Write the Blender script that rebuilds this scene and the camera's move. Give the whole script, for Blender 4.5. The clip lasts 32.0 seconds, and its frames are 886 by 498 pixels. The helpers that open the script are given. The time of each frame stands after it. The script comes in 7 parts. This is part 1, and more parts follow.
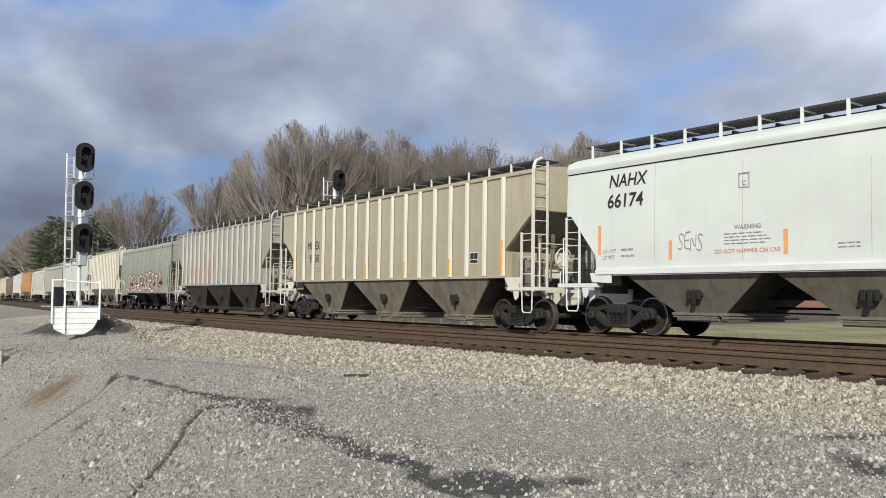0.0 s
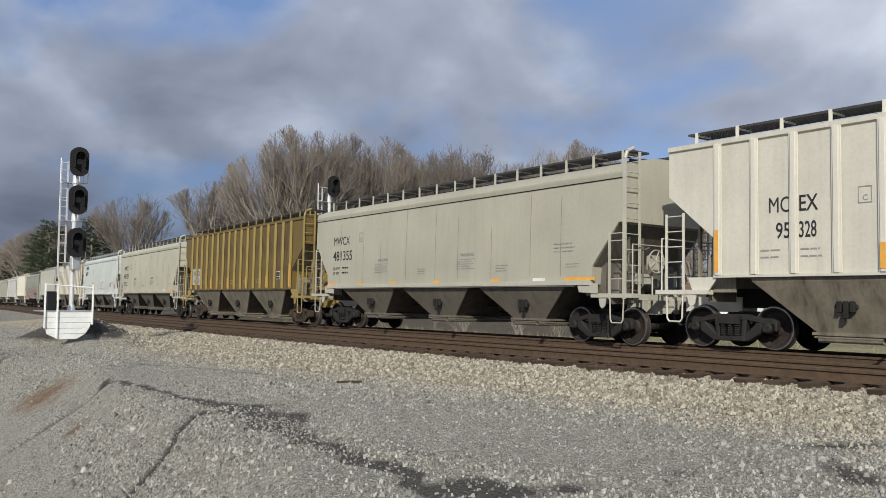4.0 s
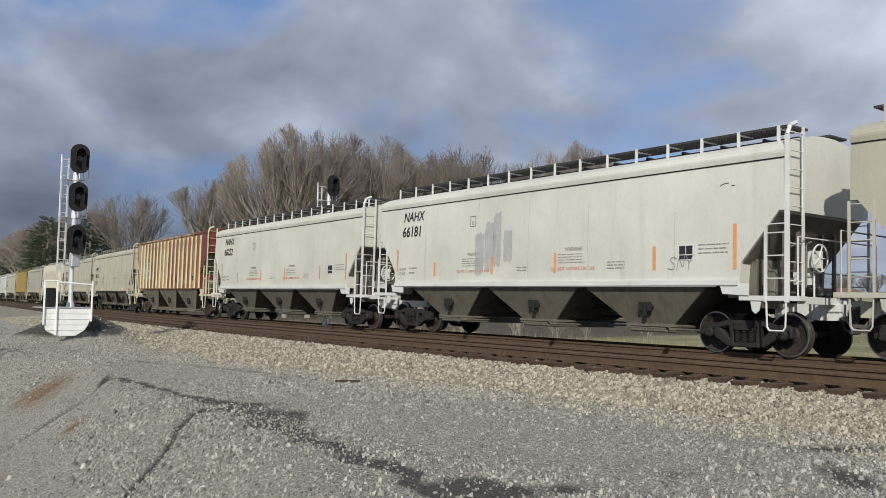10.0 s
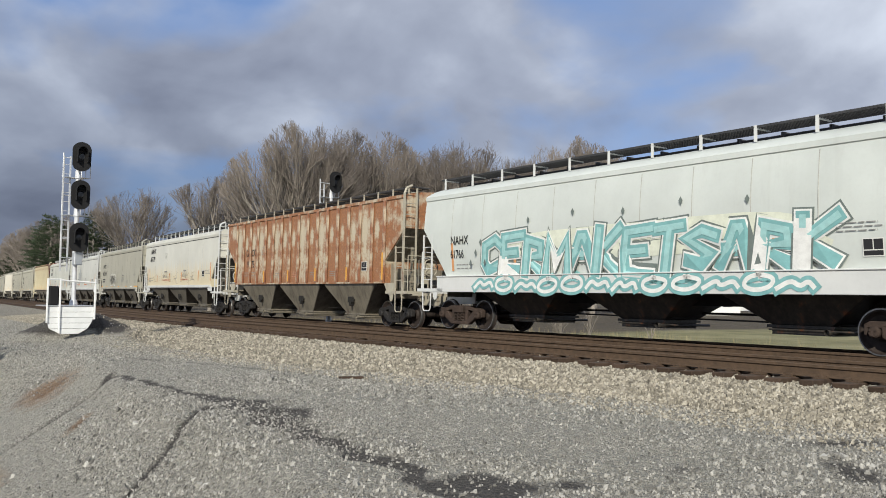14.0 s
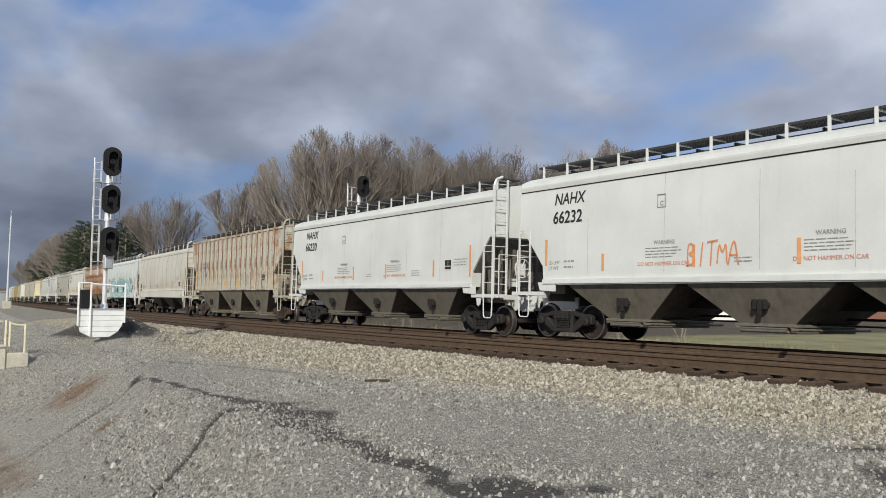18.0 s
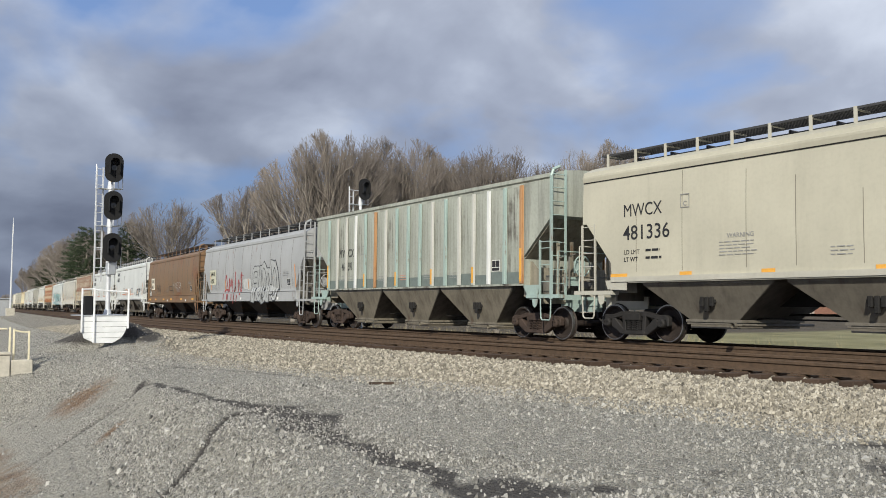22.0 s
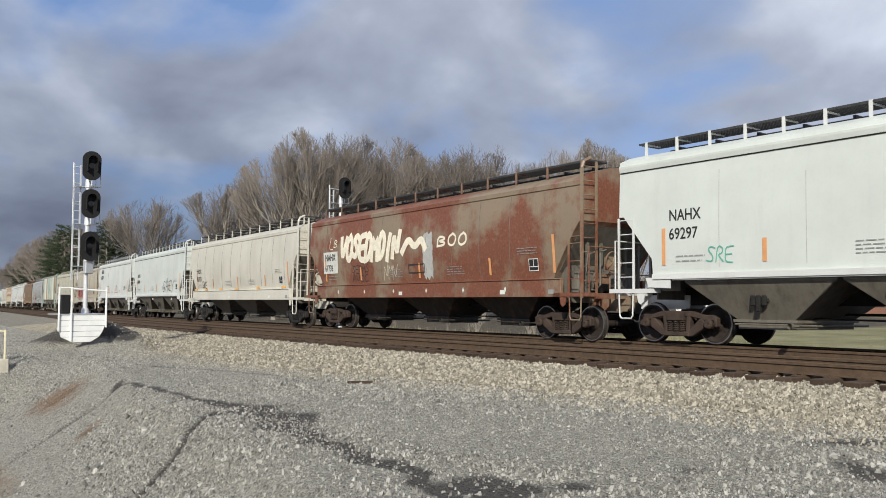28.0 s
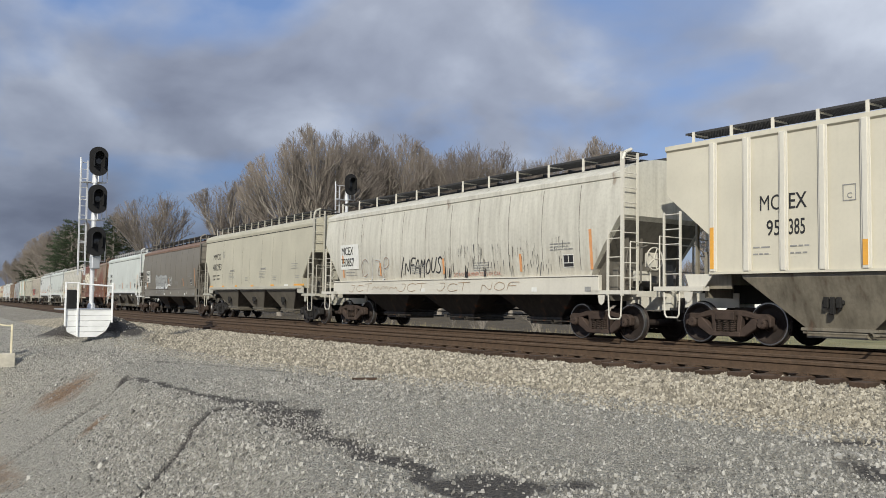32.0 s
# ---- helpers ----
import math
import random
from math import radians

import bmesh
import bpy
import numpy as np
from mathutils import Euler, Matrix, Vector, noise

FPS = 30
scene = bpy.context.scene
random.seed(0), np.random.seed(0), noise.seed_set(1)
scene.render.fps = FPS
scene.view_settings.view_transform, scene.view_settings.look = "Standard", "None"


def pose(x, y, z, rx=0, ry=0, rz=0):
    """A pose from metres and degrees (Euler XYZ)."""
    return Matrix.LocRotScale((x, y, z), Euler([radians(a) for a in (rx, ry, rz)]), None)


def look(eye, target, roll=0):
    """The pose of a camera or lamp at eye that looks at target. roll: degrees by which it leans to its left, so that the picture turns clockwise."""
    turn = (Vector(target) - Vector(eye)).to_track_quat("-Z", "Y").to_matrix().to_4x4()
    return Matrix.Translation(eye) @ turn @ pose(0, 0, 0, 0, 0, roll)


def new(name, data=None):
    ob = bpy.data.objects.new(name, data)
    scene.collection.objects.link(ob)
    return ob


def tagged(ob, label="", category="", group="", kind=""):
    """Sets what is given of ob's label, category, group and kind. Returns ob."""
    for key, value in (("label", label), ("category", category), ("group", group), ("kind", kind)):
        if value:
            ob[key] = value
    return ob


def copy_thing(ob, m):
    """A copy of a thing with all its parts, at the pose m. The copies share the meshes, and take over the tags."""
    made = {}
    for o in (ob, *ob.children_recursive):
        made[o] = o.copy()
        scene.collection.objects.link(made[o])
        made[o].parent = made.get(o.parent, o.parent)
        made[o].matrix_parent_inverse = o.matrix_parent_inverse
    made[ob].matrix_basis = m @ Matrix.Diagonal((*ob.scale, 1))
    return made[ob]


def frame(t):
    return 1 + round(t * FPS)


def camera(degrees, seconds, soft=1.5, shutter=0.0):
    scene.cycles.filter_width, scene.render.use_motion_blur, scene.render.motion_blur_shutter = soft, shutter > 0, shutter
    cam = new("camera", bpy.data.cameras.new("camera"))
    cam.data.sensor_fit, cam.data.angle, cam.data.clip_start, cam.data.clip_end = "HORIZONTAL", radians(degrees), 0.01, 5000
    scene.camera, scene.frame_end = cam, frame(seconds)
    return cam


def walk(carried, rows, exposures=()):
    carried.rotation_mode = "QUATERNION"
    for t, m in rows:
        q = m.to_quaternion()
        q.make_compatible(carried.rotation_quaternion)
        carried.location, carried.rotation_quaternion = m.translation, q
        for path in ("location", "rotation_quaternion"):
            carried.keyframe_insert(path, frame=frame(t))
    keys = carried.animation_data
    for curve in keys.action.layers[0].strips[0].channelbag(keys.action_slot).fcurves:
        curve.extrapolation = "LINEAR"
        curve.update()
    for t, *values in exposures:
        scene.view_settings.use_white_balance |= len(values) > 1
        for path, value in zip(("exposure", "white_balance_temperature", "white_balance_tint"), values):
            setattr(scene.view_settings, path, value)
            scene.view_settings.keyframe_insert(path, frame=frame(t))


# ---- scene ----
# metres; x to the right along the track, y away from the camera across it, z up
# ---------- camera ----------
EYE = 1.6
cam = camera(55.0, 32.0, soft=0.9)
PATH = [
    (0.0, -0.029, -0.016, 1.596, 37.10, 3.00, 0.26),
    (0.5, -0.033, -0.011, 1.596, 36.92, 3.08, -0.05),
    (1.0, -0.056, -0.004, 1.594, 36.77, 2.99, 0.10),
    (1.5, -0.058, -0.012, 1.593, 36.78, 3.05, 0.48),
    (2.0, -0.042, -0.025, 1.595, 36.84, 3.41, 0.77),
    (2.5, -0.022, -0.033, 1.603, 37.13, 3.55, 0.84),
    (4.5, 0.003, -0.027, 1.607, 37.52, 3.39, 0.61),
    (5.0, 0.012, -0.032, 1.620, 37.53, 3.45, 0.72),
    (5.5, 0.014, -0.037, 1.612, 37.61, 3.31, 0.43),
    (6.0, 0.011, -0.045, 1.614, 37.62, 3.10, 0.77),
    (6.5, 0.013, -0.045, 1.610, 37.64, 3.11, 1.03),
    (7.0, 0.034, -0.052, 1.623, 37.69, 3.26, 1.10),
    (7.5, 0.054, -0.067, 1.614, 37.85, 3.72, 0.84),
    (8.0, 0.084, -0.078, 1.620, 38.01, 3.80, 0.63),
    (8.5, 0.038, -0.051, 1.620, 37.83, 3.76, 0.89),
    (9.0, 0.041, -0.070, 1.619, 37.66, 3.68, 1.23),
    (9.5, 0.001, -0.042, 1.618, 37.45, 3.47, 1.04),
    (10.0, 0.035, -0.081, 1.613, 37.58, 3.43, 1.13),
    (10.5, -0.024, -0.028, 1.604, 37.41, 3.32, 1.10),
    (11.0, -0.022, -0.023, 1.608, 37.48, 3.15, 0.72),
    (11.5, -0.021, -0.042, 1.610, 37.31, 3.22, 0.71),
    (12.0, -0.030, -0.035, 1.608, 37.30, 3.15, 0.61),
    (12.5, -0.030, -0.031, 1.608, 37.22, 2.86, 0.49),
    (13.0, -0.036, -0.030, 1.606, 37.33, 2.99, 0.60),
    (13.5, -0.017, -0.052, 1.607, 37.33, 3.08, 0.72),
    (15.5, 0.123, -0.039, 1.623, 38.15, 3.25, 1.50),
    (16.0, 0.192, -0.040, 1.620, 38.34, 3.17, 1.93),
    (16.5, 0.181, -0.041, 1.600, 38.32, 3.20, 0.48),
    (17.0, 0.109, -0.008, 1.592, 37.26, 3.42, 0.79),
    (17.5, 0.030, 0.018, 1.578, 36.37, 3.42, 1.29),
    (18.0, -0.060, 0.048, 1.565, 35.47, 3.48, 0.83),
    (18.5, -0.108, 0.057, 1.560, 34.91, 3.62, 0.47),
    (19.0, -0.119, 0.054, 1.553, 34.84, 3.68, 0.16),
    (19.5, -0.139, 0.061, 1.559, 34.45, 3.92, 0.44),
    (20.0, -0.126, 0.068, 1.553, 34.75, 3.97, 0.35),
    (20.5, -0.119, 0.057, 1.557, 34.93, 3.81, 0.66),
    (21.0, -0.112, 0.050, 1.555, 35.00, 3.82, 0.50),
    (21.5, -0.093, 0.042, 1.563, 35.03, 3.78, 0.42),
    (22.0, -0.056, 0.035, 1.567, 35.33, 3.59, 0.10),
    (22.5, -0.047, 0.033, 1.564, 35.52, 3.44, 0.02),
    (23.0, -0.045, 0.037, 1.569, 35.55, 3.27, 0.32),
    (23.5, -0.036, 0.036, 1.569, 35.62, 3.23, 0.50),
    (24.0, -0.004, 0.046, 1.570, 36.05, 3.13, 0.37),
    (24.5, 0.008, 0.042, 1.572, 36.22, 3.26, 0.30),
    (26.5, 0.012, 0.022, 1.578, 35.87, 3.55, 0.57),
    (27.0, 0.022, 0.021, 1.577, 36.10, 3.39, 0.37),
    (27.5, 0.044, 0.019, 1.581, 36.46, 3.37, 0.28),
    (28.0, 0.034, 0.039, 1.581, 36.58, 3.49, 0.12),
    (28.5, 0.076, 0.013, 1.586, 36.67, 3.47, 0.27),
    (29.0, 0.058, 0.022, 1.589, 36.48, 3.39, 0.47),
    (29.5, 0.054, 0.034, 1.578, 36.41, 3.31, 0.68),
    (30.0, 0.035, 0.042, 1.576, 36.31, 3.20, 0.62),
    (30.5, 0.041, 0.046, 1.575, 36.37, 3.11, 0.31),
    (31.0, 0.034, 0.054, 1.584, 36.23, 3.27, 0.03),
    (31.5, 0.050, 0.048, 1.576, 36.32, 3.34, 0.52),
    (32.0, 0.037, 0.053, 1.584, 36.18, 3.29, 0.45),
]
EXPOSURES = [(0.0, -0.03), (1.0, -0.12), (2.0, -0.24), (4.5, -0.30), (6.0, -0.30), (7.0, -0.27), (8.0, -0.19), (9.0, -0.25), (10.0, -0.33), (12.0, -0.27), (13.3, -0.17), (16.0, -0.33), (17.0, -0.25), (19.0, -0.32),
             (20.0, -0.19), (22.0, -0.11), (24.0, -0.17), (26.5, -0.29), (27.2, -0.27), (28.0, -0.15), (29.0, -0.22), (30.0, -0.13), (32.0, -0.25)]


def cam_pose(x, y, z, yaw, pitch, roll):
    a, p = radians(yaw), radians(pitch)
    eye = Vector((x, y, z))
    return look(eye, eye + Vector((-math.cos(a) * math.cos(p), math.sin(a) * math.cos(p), math.sin(p))), roll)


walk(cam, [(r[0], cam_pose(*r[1:])) for r in PATH], EXPOSURES)

# ---------- light ----------
SUN_AZ, SUN_EL = 42.0, 30.0     # azimuth from the camera side (-y) towards +x, elevation
sun_dir = Vector((math.sin(radians(SUN_AZ)) * math.cos(radians(SUN_EL)), -math.cos(radians(SUN_AZ)) * math.cos(radians(SUN_EL)), math.sin(radians(SUN_EL))))
sun = new("sun", bpy.data.lights.new("sun", "SUN"))
sun.data.energy, sun.data.angle, sun.data.color = 4.9, radians(0.6), (1.0, 0.955, 0.835)
sun.matrix_world = look(Vector((0, 0, 60)), Vector((0, 0, 60)) - sun_dir)


def nd(tree, kind, **vals):
    n = tree.nodes.new("ShaderNode" + kind)
    for key, v in vals.items():
        n.inputs[key.replace("_", " ")].default_value = v
    return n


def ramp(tree, fac, stops):
    r = tree.nodes.new("ShaderNodeValToRGB")
    els = r.color_ramp.elements
    while len(els) < len(stops):
        els.new(0.5)
    for e, (p, c) in zip(els, stops):
        e.position = p
        e.color = (*c, 1) if len(c) == 3 else c
    tree.links.new(fac, r.inputs[0])
    return r.outputs[0]


def math_node(tree, op, a, b=None):
    m = tree.nodes.new("ShaderNodeMath")
    m.operation = op
    for i, v in enumerate((a, b)):
        if v is None:
            continue
        if isinstance(v, (int, float)):
            m.inputs[i].default_value = v
        else:
            tree.links.new(v, m.inputs[i])
    return m.outputs[0]


def mix(tree, fac, a, b, mode="MIX"):
    m = tree.nodes.new("ShaderNodeMix")
    m.data_type, m.blend_type = "RGBA", mode
    for sock, v in ((m.inputs[0], fac), (m.inputs[6], a), (m.inputs[7], b)):
        if isinstance(v, (int, float)):
            sock.default_value = v
        elif isinstance(v, tuple):
            sock.default_value = (*v, 1) if len(v) == 3 else v
        else:
            tree.links.new(v, sock)
    return m.outputs[2]


def build_world():
    w = bpy.data.worlds.new("sky")
    scene.world = w
    w.use_nodes = True
    t = w.node_tree
    t.nodes.clear()
    out, bg = t.nodes.new("ShaderNodeOutputWorld"), t.nodes.new("ShaderNodeBackground")
    sky = t.nodes.new("ShaderNodeTexSky")
    sky.sky_type, sky.sun_disc = "NISHITA", False
    sky.sun_elevation, sky.sun_rotation = radians(SUN_EL), math.atan2(sun_dir.x, sun_dir.y)
    sky.air_density, sky.dust_density, sky.ozone_density = 1.0, 0.6, 2.0
    co = t.nodes.new("ShaderNodeTexCoord")
    sep = t.nodes.new("ShaderNodeSeparateXYZ")
    t.links.new(co.outputs["Generated"], sep.inputs[0])
    zz = math_node(t, "MAXIMUM", math_node(t, "ADD", sep.outputs[2], 0.42), 0.08)
    comb = t.nodes.new("ShaderNodeCombineXYZ")
    t.links.new(math_node(t, "DIVIDE", sep.outputs[0], zz), comb.inputs[0])
    t.links.new(math_node(t, "DIVIDE", sep.outputs[1], zz), comb.inputs[1])
    big = nd(t, "TexNoise", Scale=2.3, Detail=6.0, Roughness=0.47, Distortion=0.25)
    t.links.new(comb.outputs[0], big.inputs["Vector"])
    small = nd(t, "TexNoise", Scale=2.9, Detail=6.0, Roughness=0.47, Distortion=0.2)
    t.links.new(comb.outputs[0], small.inputs["Vector"])
    cover = ramp(t, big.outputs[0], [(0.36, (0, 0, 0)), (0.52, (1, 1, 1))])
    shade = ramp(t, small.outputs[0], [(0.34, (0.31, 0.33, 0.40)), (0.50, (0.47, 0.50, 0.58)), (0.68, (0.80, 0.84, 0.92))])
    blue = mix(t, 0.35, mix(t, 1.0, sky.outputs[0], (0.088, 0.089, 0.106), "MULTIPLY"), (0.35, 0.52, 0.84))
    # the cloud deck is thicker and darker low down the line, thinner overhead and towards the sun
    side = math_node(t, "ADD", math_node(t, "MULTIPLY", sep.outputs[0], 0.42), math_node(t, "MULTIPLY", sep.outputs[2], 0.95))
    deck = ramp(t, math_node(t, "ADD", side, 0.40), [(0.04, (0.42, 0.46, 0.54)), (0.30, (0.95, 0.99, 1.05)), (0.60, (1.08, 1.10, 1.12))])
    t.links.new(mix(t, 1.0, mix(t, math_node(t, "MULTIPLY", cover, 0.92), blue, shade), deck, "MULTIPLY"), bg.inputs[0])
    bg.inputs[1].default_value = 1.0
    t.links.new(bg.outputs[0], out.inputs[0])


build_world()

# ---------- materials ----------
MATS = {}


def base_mat(name):
    m = bpy.data.materials.new(name)
    m.use_nodes = True
    t = m.node_tree
    return m, t, t.nodes["Principled BSDF"]


def coords(t, scale=(1, 1, 1), which="Object"):
    co, mp = t.nodes.new("ShaderNodeTexCoord"), t.nodes.new("ShaderNodeMapping")
    mp.inputs["Scale"].default_value = scale
    t.links.new(co.outputs[which], mp.inputs[0])
    return mp.outputs[0]


def noise_of(t, vec, scale, detail=4.0, rough=0.55):
    n = nd(t, "TexNoise", Scale=scale, Detail=detail, Roughness=rough)
    t.links.new(vec, n.inputs["Vector"])
    return n.outputs[0]


def bump(t, bsdf, height, strength, dist=0.01):
    b = nd(t, "Bump", Strength=strength, Distance=dist)
    t.links.new(height, b.inputs["Height"])
    t.links.new(b.outputs[0], bsdf.inputs["Normal"])


def plain(name, col, rough=0.6, metal=0.0, vary=0.25, scale=6.0, bumpy=0.15, rnd=0.0):
    """A surface with fine grain and broad stains round one colour."""
    if name in MATS:
        return MATS[name]
    m, t, b = base_mat(name)
    v = coords(t)
    n1, n2 = noise_of(t, v, scale), noise_of(t, v, scale * 9, 3.0)
    lo, hi = tuple(c * (1 - vary) for c in col), tuple(min(1, c * (1 + vary)) for c in col)
    c1 = ramp(t, n1, [(0.3, lo), (0.7, hi)])
    c2 = mix(t, 0.25, c1, ramp(t, n2, [(0.35, lo), (0.65, hi)]))
    if rnd:
        info = t.nodes.new("ShaderNodeObjectInfo")
        c2 = mix(t, rnd, c2, ramp(t, info.outputs["Random"], [(0.0, tuple(c * 0.55 for c in col)), (1.0, tuple(min(1, c * 1.5) for c in col))]))
    t.links.new(c2, b.inputs["Base Color"])
    b.inputs["Roughness"].default_value, b.inputs["Metallic"].default_value = rough, metal
    if bumpy:
        bump(t, b, n2, bumpy)
    MATS[name] = m
    return m


def car_paint(name, col, rust=0.0, dirt=0.35, rust_col=(0.20, 0.07, 0.03), dirt_col=(0.16, 0.14, 0.11), streak=0.5, seed=0.0, rough=0.5, along=None, blotch=0.4, size=1.7, by_panel=0.0, low=None):
    """Weathered railcar paint: faded coat, vertical runs, rust patches and road dirt."""
    if name in MATS:
        return MATS[name]
    m, t, b = base_mat(name)
    col = tuple(0.88 * q for q in col)      # old coats have lost some of their brightness
    co, mp = t.nodes.new("ShaderNodeTexCoord"), t.nodes.new("ShaderNodeMapping")
    mp.inputs["Location"].default_value = (seed * 7.3, seed * 3.1, 0)
    t.links.new(co.outputs["Object"], mp.inputs[0])
    v = mp.outputs[0]
    runs = t.nodes.new("ShaderNodeMapping")
    runs.inputs["Scale"].default_value = (3.2, 3.2, 0.22)
    t.links.new(v, runs.inputs[0])
    n_run, n_big, n_fine = noise_of(t, runs.outputs[0], 1.6, 6.0, 0.6), noise_of(t, v, 0.55, 4.0), noise_of(t, v, 14.0, 5.0)
    faded = mix(t, 0.28, ramp(t, n_big, [(0.3, tuple(c * 0.84 for c in col)), (0.7, tuple(min(1, c * 1.08) for c in col))]),
                ramp(t, n_run, [(0.3, tuple(c * 0.86 for c in col)), (0.65, tuple(min(1, c * 1.05) for c in col))]))
    soil = math_node(t, "MULTIPLY", ramp(t, n_run, [(0.42, (0, 0, 0)), (0.72, (1, 1, 1))]), dirt * streak)
    c = mix(t, soil, faded, dirt_col)
    smear_map = t.nodes.new("ShaderNodeMapping")
    smear_map.inputs["Scale"].default_value = (1.9, 1.9, 0.20)
    t.links.new(v, smear_map.inputs[0])
    smear = ramp(t, noise_of(t, smear_map.outputs[0], 1.3, 5.0, 0.62), [(0.56, (0, 0, 0)), (0.74, (1, 1, 1))])
    c = mix(t, math_node(t, "MULTIPLY", smear, min(0.75, 0.16 + dirt * 0.6)), c, tuple(0.5 * a + 0.5 * q for a, q in zip(dirt_col, col)))
    if low:
        # old stain that has run down onto the lower half of the side
        lo_col, top, amount = low
        sz = t.nodes.new("ShaderNodeSeparateXYZ")
        t.links.new(co.outputs["Object"], sz.inputs[0])
        u = math_node(t, "ADD", math_node(t, "SUBTRACT", top, sz.outputs[2]), math_node(t, "MULTIPLY", math_node(t, "SUBTRACT", n_run, 0.5), 2.2))
        c = mix(t, math_node(t, "MULTIPLY", ramp(t, u, [(0.0, (0, 0, 0)), (0.9, (1, 1, 1))]), amount), c, lo_col)
    grime = math_node(t, "MULTIPLY", ramp(t, n_fine, [(0.45, (0, 0, 0)), (0.75, (1, 1, 1))]), dirt * 0.35)
    c = mix(t, grime, c, dirt_col)
    if rust:
        lo = 0.60 - 0.34 * rust
        n_mix = math_node(t, "ADD", math_node(t, "MULTIPLY", n_run, 1 - blotch), math_node(t, "MULTIPLY", noise_of(t, v, size, 7.0, 0.68), blotch))
        if by_panel:
            info = t.nodes.new("ShaderNodeObjectInfo")
            n_mix = math_node(t, "ADD", n_mix, math_node(t, "MULTIPLY", math_node(t, "SUBTRACT", info.outputs["Random"], 0.5), by_panel))
        patch = ramp(t, n_mix, [(lo, (0, 0, 0)), (lo + 0.10, (1, 1, 1))])
        rc = ramp(t, n_fine, [(0.3, tuple(x * 0.6 for x in rust_col)), (0.6, rust_col), (0.8, tuple(min(1, x * 1.9) for x in rust_col))])
        c = mix(t, math_node(t, "MULTIPLY", patch, 0.9), c, rc)
    if along:
        x0, x1, far_col = along
        sx = t.nodes.new("ShaderNodeSeparateXYZ")
        t.links.new(co.outputs["Object"], sx.inputs[0])
        u = math_node(t, "DIVIDE", math_node(t, "SUBTRACT", sx.outputs[0], x0), x1 - x0)
        u = math_node(t, "ADD", u, math_node(t, "MULTIPLY", math_node(t, "SUBTRACT", n_run, 0.5), 1.6))
        c = mix(t, ramp(t, u, [(0.3, (0, 0, 0)), (0.8, (1, 1, 1))]), c, ramp(t, n_fine, [(0.3, tuple(q * 0.75 for q in far_col)), (0.7, far_col)]))
    t.links.new(c, b.inputs["Base Color"])
    b.inputs["Roughness"].default_value = rough
    bump(t, b, n_fine, 0.06)
    MATS[name] = m
    return m


